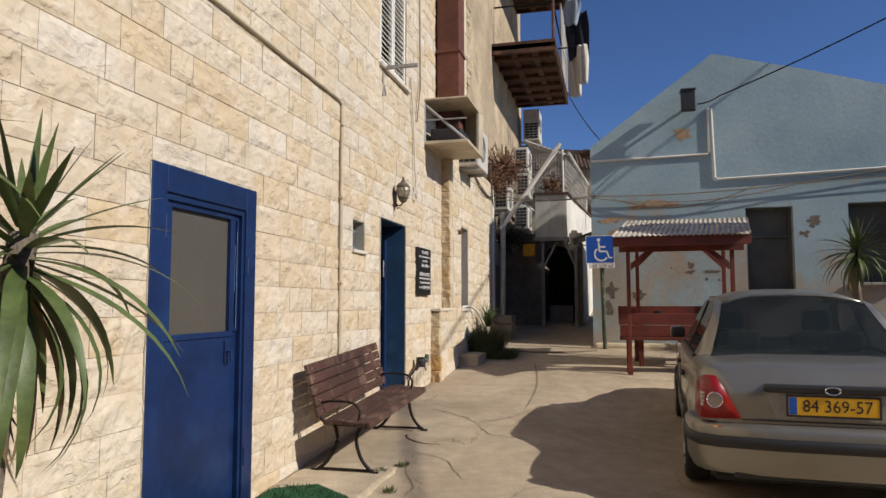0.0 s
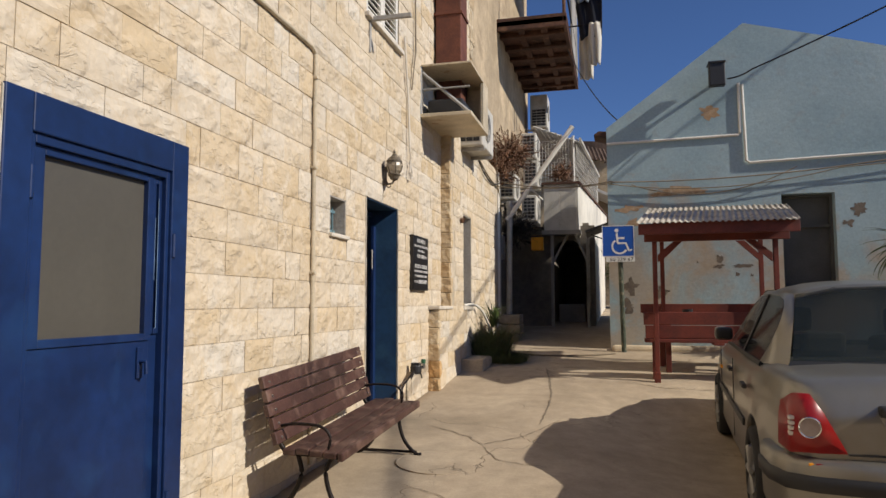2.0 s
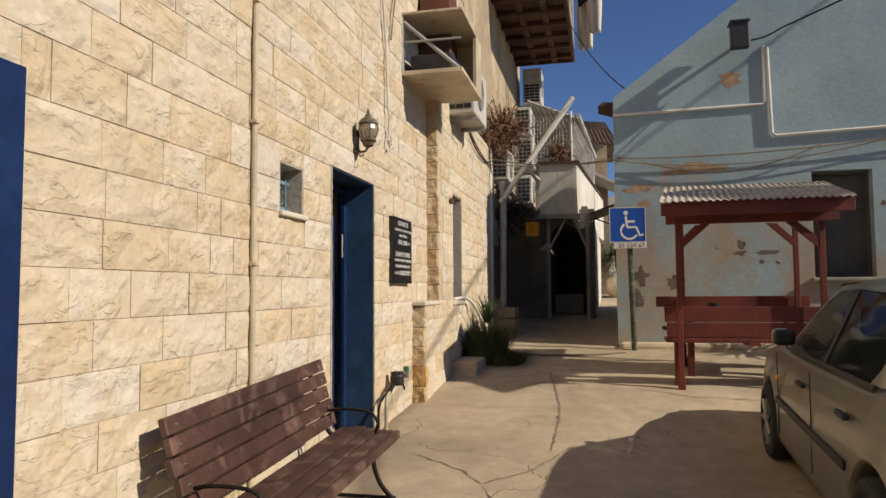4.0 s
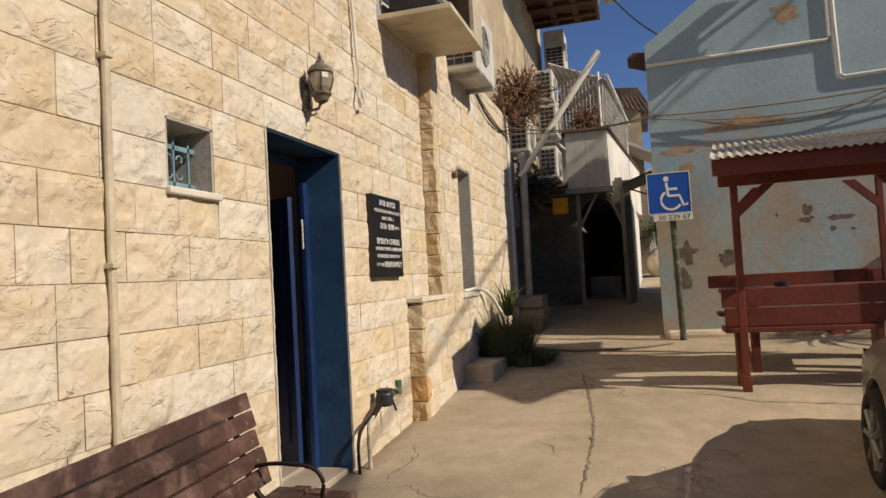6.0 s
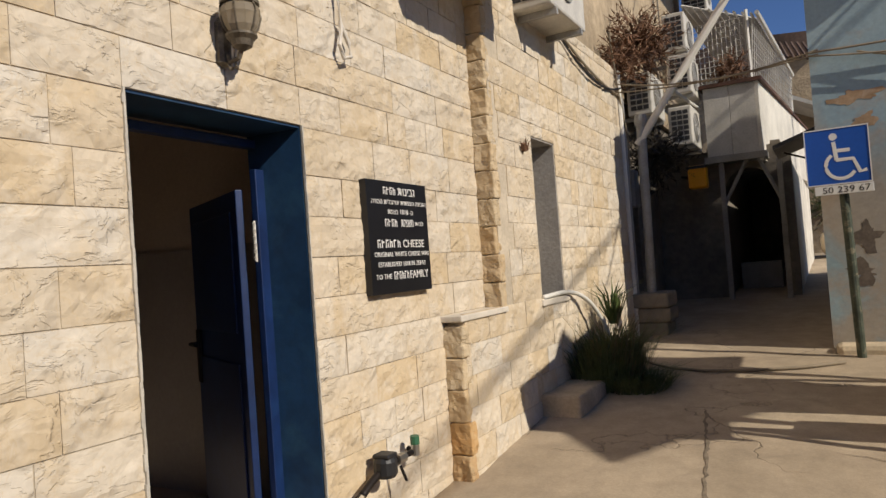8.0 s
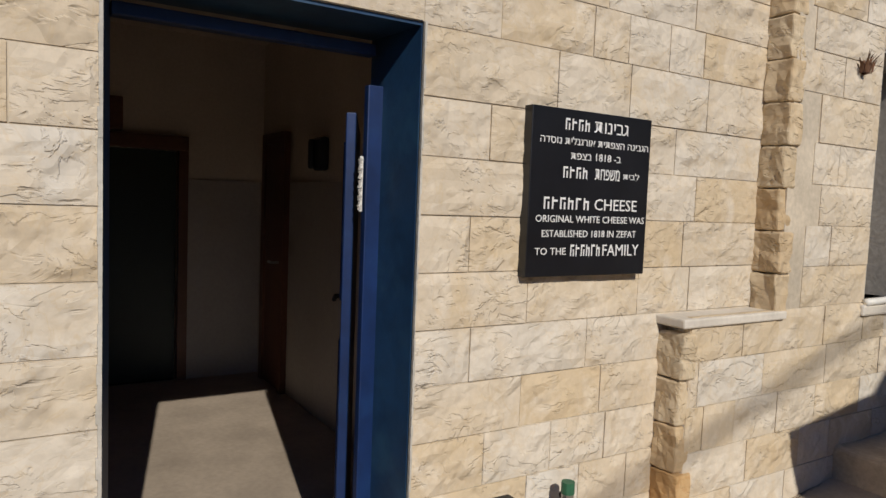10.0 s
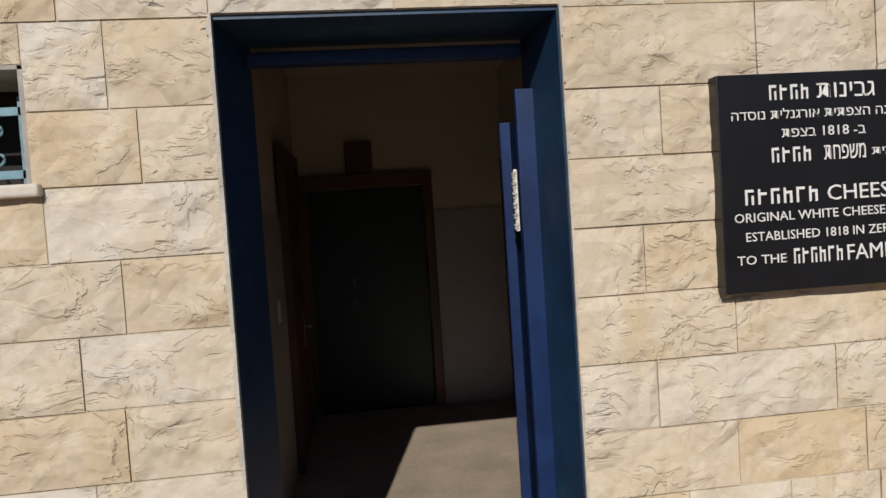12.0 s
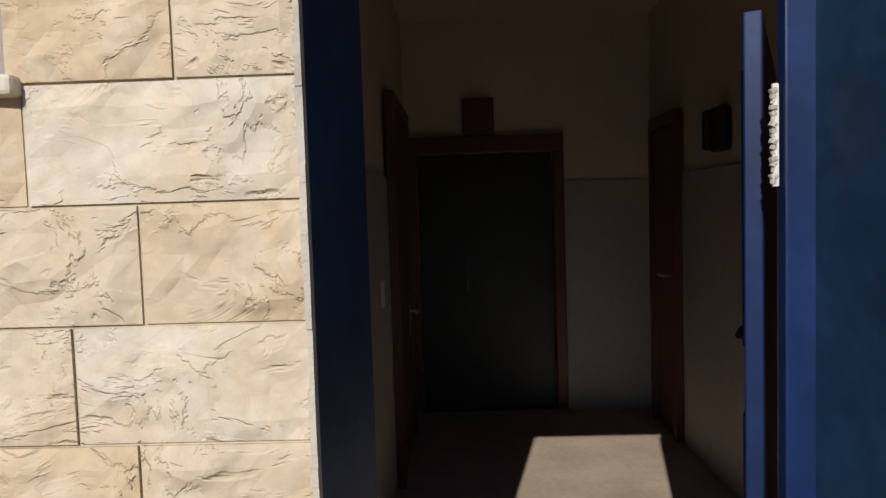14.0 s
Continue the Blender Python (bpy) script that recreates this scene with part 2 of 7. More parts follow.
M["dark_board"] = surface("olive_grey_board", (0.085, 0.085, 0.075), 0.7, big=2, amount=0.25)
M["crack"] = surface("crack_dirt", (0.21, 0.165, 0.115), 0.95, big=12, amount=0.4)
M["bare_plaster"] = surface("bare_plaster", (0.37, 0.25, 0.15), 0.95, big=6, amount=0.3, second=(0.45, 0.36, 0.27), second_at=(0.5, 0.7), second_scale=9)
M["dark_plaster"] = surface("pitted_plaster", (0.15, 0.12, 0.095), 0.95, big=8, amount=0.35)
M["grille_blue"] = surface("grille_blue", (0.16, 0.27, 0.31), 0.6, 0.2, big=8, amount=0.3)
M["orange"] = surface("orange_glass", (0.75, 0.30, 0.01), 0.3, amount=0.1, bumps=None)
M["cloth_navy"] = surface("navy_cloth", (0.008, 0.010, 0.02), 0.9, amount=0.3)
M["cloth_white"] = surface("white_cloth", (0.62, 0.58, 0.5), 0.9, amount=0.2)
M["cloth_blue"] = surface("pale_blue_cloth", (0.32, 0.38, 0.47), 0.9, amount=0.2)
M["far_roof"] = surface("far_brown_roof", (0.14, 0.09, 0.065), 0.9, big=2, fine=10, amount=0.5)
M["gold_stone"] = surface("kerb_stone", (0.52, 0.42, 0.29), 0.9, big=3, amount=0.3, bumps=(25, 0.4, 0.01))


def glass_material(name, tint, rough=0.03, alpha=0.75):
    m, nt, p = nodes_of(name)
    p.inputs["Base Color"].default_value = (*tint, 1)
    p.inputs["Roughness"].default_value = rough
    p.inputs["Alpha"].default_value = alpha
    p.inputs["IOR"].default_value = 1.5
    return m


M["car_glass"] = glass_material("tinted_glass", (0.02, 0.025, 0.022), 0.05, 0.5)
M["lamp_glass"] = glass_material("lantern_glass", (0.30, 0.245, 0.17), 0.3, 0.7)


def ground_material():
    m, nt, p = nodes_of("worn_concrete")
    pos = position(nt)
    col = ramp(nt, noise_node(nt, pos, 0.55, 6, 0.6, 0.4), [(0.3, (0.31, 0.243, 0.165)), (0.52, (0.41, 0.325, 0.228)), (0.72, (0.485, 0.393, 0.278))])
    col = mix(nt, 1.0, col, ramp(nt, noise_node(nt, pos, 5, 6, 0.65), [(0.3, grey(0.8)), (0.7, grey(1.1))]), "MULTIPLY")
    col = mix(nt, 1.0, col, ramp(nt, noise_node(nt, pos, 60, 4, 0.7), [(0.3, grey(0.88)), (0.7, grey(1.07))]), "MULTIPLY")
    spots = ramp(nt, noise_node(nt, pos, 1.7, 7, 0.7, 0.8), [(0.58, grey(0)), (0.7, grey(0.55))])
    col = mix(nt, spots, col, (0.26, 0.207, 0.148))
    vor = nt.nodes.new("ShaderNodeTexVoronoi")
    vor.feature = "DISTANCE_TO_EDGE"
    vor.inputs["Scale"].default_value = 0.55
    warp = nt.nodes.new("ShaderNodeVectorMath")
    warp.operation = "ADD"
    nz = nt.nodes.new("ShaderNodeTexNoise")
    nz.inputs["Scale"].default_value = 2.2
    nz.inputs["Detail"].default_value = 6
    nt.links.new(pos, nz.inputs["Vector"])
    nt.links.new(pos, warp.inputs[0])
    nt.links.new(nz.outputs["Color"], warp.inputs[1])
    nt.links.new(warp.outputs[0], vor.inputs["Vector"])
    line = ramp(nt, vor.outputs["Distance"], [(0.0, grey(1)), (0.007, grey(0))])
    keep = ramp(nt, noise_node(nt, pos, 0.9, 3), [(0.48, grey(0)), (0.56, grey(1))])
    crack = math_node(nt, "MULTIPLY", line, keep)
    col = mix(nt, math_node(nt, "MULTIPLY", crack, 0.45), col, (0.07, 0.055, 0.04))
    nt.links.new(col, p.inputs["Base Color"])
    p.inputs["Roughness"].default_value = 0.9
    h = math_node(nt, "SUBTRACT", math_node(nt, "MULTIPLY", noise_node(nt, pos, 22, 7, 0.7), 0.5), crack)
    bump(nt, p, h, 0.6, 0.012)
    return m


M["ground"] = ground_material()


def blue_wall_material():
    m, nt, p = nodes_of("peeling_blue_plaster")
    pos = position(nt)
    sep = nt.nodes.new("ShaderNodeSeparateXYZ")
    nt.links.new(pos, sep.inputs[0])
    blue = ramp(nt, noise_node(nt, pos, 0.8, 5), [(0.3, (0.235, 0.33, 0.375)), (0.7, (0.325, 0.42, 0.455))])
    low = nt.nodes.new("ShaderNodeMapRange")
    low.inputs["From Min"].default_value = 2.4
    low.inputs["From Max"].default_value = 4.0
    low.inputs["To Min"].default_value = 0.105
    low.inputs["To Max"].default_value = -0.14
    nt.links.new(sep.outputs["Z"], low.inputs["Value"])
    worn = math_node(nt, "ADD", noise_node(nt, pos, 0.9, 6, 0.6, 0.5), low.outputs[0])
    col = mix(nt, ramp(nt, worn, [(0.52, grey(0)), (0.66, grey(0.85))]), blue, (0.36, 0.30, 0.235))
    worn2 = math_node(nt, "ADD", noise_node(nt, pos, 1.9, 6, 0.6, 0.4), math_node(nt, "MULTIPLY", low.outputs[0], 0.6))
    col = mix(nt, ramp(nt, worn2, [(0.58, grey(0)), (0.70, grey(0.6))]), col, (0.37, 0.275, 0.185))
    worn3 = math_node(nt, "ADD", noise_node(nt, pos, 2.6, 5, 0.55, 0.2), math_node(nt, "MULTIPLY", low.outputs[0], 0.5))
    pit = ramp(nt, worn3, [(0.80, grey(0)), (0.815, grey(1))])
    col = mix(nt, pit, col, (0.15, 0.12, 0.09))
    streak = ramp(nt, noise_node(nt, pos, 3.4, 7, 0.65, 1.0), [(0.56, grey(0)), (0.66, grey(0.4))])
    col = mix(nt, streak, col, (0.29, 0.32, 0.32))
    col = mix(nt, 1.0, col, ramp(nt, noise_node(nt, pos, 30, 4), [(0.3, grey(0.9)), (0.7, grey(1.05))]), "MULTIPLY")
    nt.links.new(col, p.inputs["Base Color"])
    p.inputs["Roughness"].default_value = 0.85
    h = math_node(nt, "SUBTRACT", noise_node(nt, pos, 9, 6, 0.6), math_node(nt, "MULTIPLY", pit, 1.2))
    bump(nt, p, h, 0.22, 0.02)
    return m


M["blue_wall"] = blue_wall_material()


# ---------------------------------------------------------------- mesh helpers
def part(name, bm, material, parent=None, label="", smooth=False):
    """Links a bmesh as one mesh object, under a thing or a part if given."""
    me = bpy.data.meshes.new(name)
    bmesh.ops.recalc_face_normals(bm, faces=bm.faces)
    bm.to_mesh(me)
    bm.free()
    if smooth:
        for f in me.polygons:
            f.use_smooth = True
    me.materials.append(M[material])
    ob = new(name, me)
    if parent:
        ob.parent = parent
    return tagged(ob, label=label)


def thing(name, label, category, at=(0, 0, 0), turn=0.0, group="", kind="", tilt=0.0):
    ob = new(name)
    ob.matrix_basis = pose(*at, tilt, 0, turn)
    return tagged(ob, label, category, group, kind)


def add_box(bm, lo, hi, bevel=0.0):
    g = bmesh.ops.create_cube(bm, size=1.0)
    vs = g["verts"]
    for v in vs:
        v.co = Vector([lo[i] + (v.co[i] + 0.5) * (hi[i] - lo[i]) for i in range(3)])
    if bevel:
        es = list({e for v in vs for e in v.link_edges})
        bmesh.ops.bevel(bm, geom=es, offset=bevel, segments=2, affect="EDGES", profile=0.5)
    return bm


def box(lo, hi, bevel=0.0):
    return add_box(bmesh.new(), lo, hi, bevel)


def boxes(*pairs, bevel=0.0):
    bm = bmesh.new()
    for lo, hi in pairs:
        add_box(bm, lo, hi, bevel)
    return bm


def add_tube(bm, points, r, sides=10, r2=None, cap=True):
    """A tube along a line of points, with an even or tapering radius."""
    pts = [Vector(p) for p in points]
    rings = []
    n = len(pts)
    for i, p in enumerate(pts):
        d = (pts[min(i + 1, n - 1)] - pts[max(i - 1, 0)]).normalized()
        side = d.cross(Vector((0, 0, 1)))
        if side.length < 0.05:
            side = d.cross(Vector((1, 0, 0)))
        side.normalize()
        up = side.cross(d).normalized()
        rad = r if r2 is None else r + (r2 - r) * i / max(1, n - 1)
        rings.append([bm.verts.new(p + (side * math.cos(a) + up * math.sin(a)) * rad) for a in [2 * math.pi * k / sides for k in range(sides)]])
    for a, b in zip(rings, rings[1:]):
        for k in range(sides):
            bm.faces.new((a[k], a[(k + 1) % sides], b[(k + 1) % sides], b[k]))
    if cap:
        bm.faces.new(rings[0][::-1])
        bm.faces.new(rings[-1])
    return bm


def tube(points, r, sides=10, r2=None):
    return add_tube(bmesh.new(), points, r, sides, r2)


def prism(outline, axis, lo, hi):
    """A flat outline (two coordinates) pushed along an axis from lo to hi."""
    bm = bmesh.new()
    o = {"x": lambda a, b, c: (c, a, b), "y": lambda a, b, c: (a, c, b), "z": lambda a, b, c: (a, b, c)}[axis]
    v0 = [bm.verts.new(o(a, b, lo)) for a, b in outline]
    v1 = [bm.verts.new(o(a, b, hi)) for a, b in outline]
    n = len(outline)
    bm.faces.new(v0)
    bm.faces.new(v1[::-1])
    for i in range(n):
        bm.faces.new((v0[i], v0[(i + 1) % n], v1[(i + 1) % n], v1[i]))
    return bm


def lathe(profile, sides=16, centre=(0, 0)):
    """A turned shape from (radius, z) pairs."""
    bm = bmesh.new()
    rings = []
    for r, z in profile:
        rings.append([bm.verts.new((centre[0] + r * math.cos(2 * math.pi * k / sides), centre[1] + r * math.sin(2 * math.pi * k / sides), z)) for k in range(sides)])
    for a, b in zip(rings, rings[1:]):
        for k in range(sides):
            bm.faces.new((a[k], a[(k + 1) % sides], b[(k + 1) % sides], b[k]))
    bm.faces.new(rings[0][::-1])
    bm.faces.new(rings[-1])
    return bm


def sag(a, b, drop, n=16):
    a, b = Vector(a), Vector(b)
    return [a.lerp(b, i / n) - Vector((0, 0, drop * 4 * (i / n) * (1 - i / n))) for i in range(n + 1)]


def rounded(pts, steps=5):
    """A smooth curve through the given points."""
    p = [Vector(q) for q in pts]
    p = [p[0] * 2 - p[1]] + p + [p[-1] * 2 - p[-2]]
    out = []
    for i in range(1, len(p) - 2):
        for k in range(steps):
            t = k / steps
            out.append(0.5 * (2 * p[i] + (p[i + 1] - p[i - 1]) * t + (2 * p[i - 1] - 5 * p[i] + 4 * p[i + 1] - p[i + 2]) * t * t + (3 * p[i] - p[i - 1] - 3 * p[i + 1] + p[i + 2]) * t ** 3))
    return out + [p[-2]]


def lettering(text, name, material, parent, width, height, m, label=""):
    """Raised letters from the built-in font, fitted to a width and a height, centred at the pose m."""
    cu = bpy.data.curves.new(name, "FONT")
    cu.body = text
    cu.align_x, cu.align_y = "CENTER", "CENTER"
    cu.extrude = 0.004
    cu.resolution_u = 2
    tmp = bpy.data.objects.new(name, cu)
    scene.collection.objects.link(tmp)
    bpy.context.view_layer.update()
    me = bpy.data.meshes.new_from_object(tmp.evaluated_get(bpy.context.evaluated_depsgraph_get()))
    bpy.data.objects.remove(tmp)
    bpy.data.curves.remove(cu)
    me.name = name
    xs = [v.co.x for v in me.vertices] or [0, 1]
    ys = [v.co.y for v in me.vertices] or [0, 1]
    sx, sy = width / max(1e-4, max(xs) - min(xs)), height / max(1e-4, max(ys) - min(ys))
    cx, cy = (max(xs) + min(xs)) / 2, (max(ys) + min(ys)) / 2
    for v in me.vertices:
        v.co = Vector(((v.co.x - cx) * sx, (v.co.y - cy) * sy, v.co.z * 0.25))
    me.transform(m)
    me.materials.clear()
    me.materials.append(M[material])
    ob = new(name, me)
    ob.parent = parent
    return tagged(ob, label=label)


def zg(x, y):
    """Height of the sloping yard."""
    z = float(np.interp(y, [-6, 0, 4, 5.5, 7.0, 8.5, 9.8, 10.7, 13.2, 20, 26], [-0.2, -0.04, 0.11, 0.175, 0.255, 0.345, 0.425, 0.515, 0.72, 1.15, 1.4]))
    u = max(0.0, min(1.0, (x + 0.3) / 1.4))
    return z - 0.11 * u * u * (3 - 2 * u) * float(np.interp(y, [1.0, 4.0, 6.4, 8.6, 9.6, 10.4], [0.3, 1, 1, 1.75, 1.6, 0]))


# ---------------------------------------------------------------- ground
def build_ground():
    xs = [-900, -200, -40, -12, -6, -3, -2.3, -2.16] + [round(-2.1 + 0.25 * i, 2) for i in range(33)] + [8, 14, 40, 200, 900]
    ys = [-900, -200, -40, -12, -6] + [round(-5 + 0.25 * i, 2) for i in range(125)] + [30, 40, 60, 200, 900]
    bm = bmesh.new()
    grid = []
    for y in ys:
        row = []
        for x in xs:
            z = zg(x, y) + 0.018 * (noise.noise((x * 0.8, y * 0.8, 0)) + 0.5 * noise.noise((x * 2.3, y * 2.3, 4)))
            if x < -2.12 and abs(y) < 60:
                z -= 0.7
            row.append(bm.verts.new((x, y, z)))
        grid.append(row)
    for a, b in zip(grid, grid[1:]):
        for i in range(len(xs) - 1):
            bm.faces.new((a[i], a[i + 1], b[i + 1], b[i]))
    tagged(part("ground", bm, "ground", smooth=True), "worn sandy beige cracked concrete yard sloping up", "ground", kind="structure")


build_ground()

# openings of the clad wall: y from, y to, z from, z to
DOOR_A = (3.78, 4.91, -0.2, 2.315)
DOOR_B = (7.64, 8.588, 0.0, 2.475)
HATCH = (6.83, 7.165, 2.05, 2.36)
SLIT = (11.22, 11.76, 1.44, 2.75)
UPPER = (7.62, 8.62, 4.22, 5.9)
WALL_X, FORE_X = -2.0, -1.87


def free_ranges(a, b, cuts):
    out, at = [], a
    for lo, hi in sorted(cuts):
        if lo > at:
            out.append((at, min(lo, b)))
        at = max(at, hi)
    if at < b:
        out.append((at, b))
    return [r for r in out if r[1] - r[0] > 0.005]


def wall_boxes(bm, x0, x1, y0, y1, z0, z1, holes):
    """A wall across y as upright strips, with openings right through it."""
    ys = sorted({y0, y1, *[v for h in holes for v in h[:2] if y0 < v < y1]})
    for a, b in zip(ys, ys[1:]):
        mid = (a + b) / 2
        for lo, hi in free_ranges(z0, z1, [h[2:] for h in holes if h[0] < mid < h[1]]):
            add_box(bm, (x0, a, lo), (x1, b, hi))


HOLES = [DOOR_A, DOOR_B, HATCH, SLIT, UPPER]
bm = bmesh.new()
wall_boxes(bm, -2.32, -2.0065, -5.0, 12.6, -0.6, 9.5, HOLES)
wall_west = tagged(part("wall_west", bm, "mortar"), "cream limestone clad wall with rough blocks", "wall", kind="structure")
bm = bmesh.new()
wall_boxes(bm, -2.0, -1.8765, 10.47, 14.1, -0.6, 3.92, [SLIT])
add_box(bm, (-2.0, 9.85, -0.6), (-1.8765, 10.47, 1.405))
wall_fore = tagged(part("wall_west_fore", bm, "mortar"), "stepped-forward cream stone wall with low shoulder", "wall", kind="structure")
bm = bmesh.new()
wall_boxes(bm, -2.32, -2.03, 12.6, 14.1, -0.6, 3.8, [])
tagged(part("wall_west_back", bm, "mortar"), "rough mortar backing of the stone wall", "wall", kind="structure")


# ---------------------------------------------------------------- limestone blocks
def block_mesh(seed, nx=8, ny=5, rough=0.011):
    """One rock-faced block of unit length and height, face towards +x, with a dressed margin."""
    rng = random.Random(seed)
    off = Vector((rng.uniform(0, 99), rng.uniform(0, 99), rng.uniform(0, 99)))
    bm = bmesh.new()
    front = []
    for j in range(ny + 1):
        row = []
        for i in range(nx + 1):
            u, v = i / nx, j / ny
            edge = i in (0, nx) or j in (0, ny)
            w = noise.noise(off + Vector((u * 2.6, v * 1.6, 0))) + 0.9 * (0.4 - abs(noise.noise(off + Vector((u * 4.5, v * 2.8, 3))))) * 1.4
            x = -0.002 + (0.0 if edge else rough * (0.2 + max(-0.35, w)))
            jit = 0 if edge else 0.25
            row.append(bm.verts.new((x, u - 0.5 + jit * rng.uniform(-1, 1) / nx / 2, v - 0.5 + jit * rng.uniform(-1, 1) / ny / 2)))
        front.append(row)
    for j in range(ny):
        for i in range(nx):
            bm.faces.new((front[j][i], front[j][i + 1], front[j + 1][i + 1], front[j + 1][i]))
    rim = front[0] + [r[-1] for r in front[1:]] + front[-1][-2::-1] + [r[0] for r in front[-2:0:-1]]
    back = [bm.verts.new((-0.03, v.co.y, v.co.z)) for v in rim]
    for k in range(len(rim)):
        bm.faces.new((rim[k], back[k], back[(k + 1) % len(rim)], rim[(k + 1) % len(rim)]))
    bmesh.ops.recalc_face_normals(bm, faces=bm.faces)
    me = bpy.data.meshes.new("block")
    bm.to_mesh(me)
    bm.free()
    return me


BLOCKS = [block_mesh(100 + i) for i in range(16)]
for me in BLOCKS:
    me.materials.append(M["stone"])
JOINT = 0.005
# upright joints of the courses beside the two doors, course by course from the sill line of the small window
JOINTS = {
    4: (5.76, 6.04, 7.52, 7.92),
    3: (5.39, 7.19, 7.41, 9.05, 9.41, 9.92),
    2: (5.60, 6.03, 6.77, 7.26, 7.64, 8.13, 8.90, 9.34, 9.53, 9.77),
    1: (5.04, 5.44, 5.74, 7.22, 7.37, 9.17, 10.03),
    0: (5.30, 5.69, 6.03, 7.44, 8.87, 9.84),
    -1: (5.33, 5.96, 6.17, 6.90, 7.19, 9.20, 9.60, 9.99),
    -2: (5.32, 5.74, 6.08, 6.96, 7.37, 8.80, 9.92),
    -3: (5.15, 5.49, 5.90, 6.23, 6.86, 7.25, 9.07, 9.66, 9.98),
    -4: (5.28, 5.71, 7.00, 7.35, 8.82, 9.38),
    -5: (5.13, 5.56, 5.92, 6.82, 7.26, 9.06, 9.47),
    -6: (5.32, 8.90, 9.22, 9.51),
}


def course_z(k):
    """Height of the bed joint under course k; the course over the plaque is a taller one."""
    return 2.041 + 0.197 * k if k < 2 else 2.467 + 0.194 * (k - 2)


def block_layout(y0, y1, z0, z1, holes, seed, joints=None):
    """Rows of blocks of uneven length around the openings: (y, z, length, height)."""
    rng = random.Random(seed)
    out = []
    for k in range(-14, 40):
        lo, hi = max(course_z(k), z0), min(course_z(k + 1), z1)
        if hi - lo < 0.03:
            continue
        ys = sorted({y0, y1, *[v for h in holes for v in h[:2] if y0 < v < y1 and h[2] < hi and h[3] > lo]})
        for a, b in zip(ys, ys[1:]):
            mid = (a + b) / 2
            for zl, zh in free_ranges(lo, hi, [h[2:] for h in holes if h[0] < mid < h[1]]):
                if zh - zl < 0.012:
                    continue
                known = [j for j in (joints or {}).get(k, ()) if a + 0.06 < j < b - 0.06]
                for p, q in zip([a, *known], [*known, b]):
                    y = p - rng.uniform(0, 0.25) if p == y0 else p
                    while y < q - 0.001:
                        e = y + rng.choice((0.22, 0.27, 0.32, 0.38, 0.42, 0.46, 0.52))
                        if q - e < 0.17 or (known and q - y < 0.66):
                            e = q
                        s = max(y, p)
                        if e - s > 0.03:
                            out.append(((s + e) / 2, (zl + zh) / 2, e - s - JOINT, zh - zl - JOINT))
                        y = e
    return out


def lay_blocks(parent, x, layout, near, seed):
    """Blocks near the way are pieces of their own; the others are joined."""
    rng = random.Random(seed)
    rest_v, rest_f = [], []
    for y, z, n, h in layout:
        me = BLOCKS[rng.randrange(len(BLOCKS))]
        proud = rng.uniform(-0.002, 0.003)
        if near(y, z):
            ob = new("stone_block", me)
            ob.parent = parent
            ob.location = (x + proud, y, z)
            ob.scale = (1, n, h)
        else:
            k = len(rest_v)
            rest_v += [(x + proud + v.co.x, y + v.co.y * n, z + v.co.z * h) for v in me.vertices]
            rest_f += [[k + i for i in f.vertices] for f in me.polygons]
    me = bpy.data.meshes.new("stone_blocks")
    me.from_pydata(rest_v, [], rest_f)
    me.materials.append(M["stone_rest"])
    ob = new("stone_blocks", me)
    ob.parent = parent
    tagged(ob, "cream rock-faced limestone blocks", kind="stuff")


# ---------------------------------------------------------------- upper old house above the lane
bm = bmesh.new()
wall_boxes(bm, -2.5, -2.05, 12.6, 20.3, 3.8, 11.0, [(16.55, 16.75, 4.6, 5.35), (17.1, 17.5, 4.6, 5.5), (18.0, 18.35, 4.6, 5.45)])
wall_old = tagged(part("wall_old_upper", bm, "old_plaster"), "crumbling old beige plaster wall with small arches", "wall", kind="structure")
# black sheet behind the openings, coloured as unlit depth
part("arch_backing", boxes(((-2.48, 16.4, 4.5), (-2.3, 18.5, 5.7))), "unlit_black", wall_old)
for (a, b) in ((17.1, 17.5), (18.0, 18.35)):
    r = (b - a) / 2
    pts = [(a, 5.52), (a, 5.18)] + [((a + b) / 2 - r * math.cos(t), 5.18 + 1.4 * r * math.sin(t)) for t in [math.pi * i / 10 for i in range(1, 10)]] + [(b, 5.18), (b, 5.52)]
    part("arch_head", prism(pts, "x", -2.49, -2.052), "old_plaster", wall_old)
rng = random.Random(8)
bm = bmesh.new()
for k in range(22):
    z = 4.0 + k * 0.29
    d = 0.2 if k % 2 else 0.34
    add_box(bm, (-2.12, 12.3, z), (-1.99 + rng.uniform(0, 0.03), 12.3 + d + rng.uniform(0, 0.05), z + 0.27), 0.02)
part("quoin_stones", bm, "old_stone", wall_old, "rough projecting corner stones")
tagged(part("roof_west", box((-9.0, -5.0, 9.5), (-2.0, 12.6, 9.7)), "cement"), "flat cement roof slab", "roof", kind="structure")
tagged(part("wall_west_rear", boxes(((-9.2, -5, -0.6), (-9.0, 20.3, 9.5)), ((-9.0, -5.2, -0.6), (-2.32, -5.0, 9.5)), ((-9.0, 20.1, -0.6), (-2.5, 20.3, 11.0))), "old_plaster"), "plain plaster walls closing the house", "wall", kind="structure")


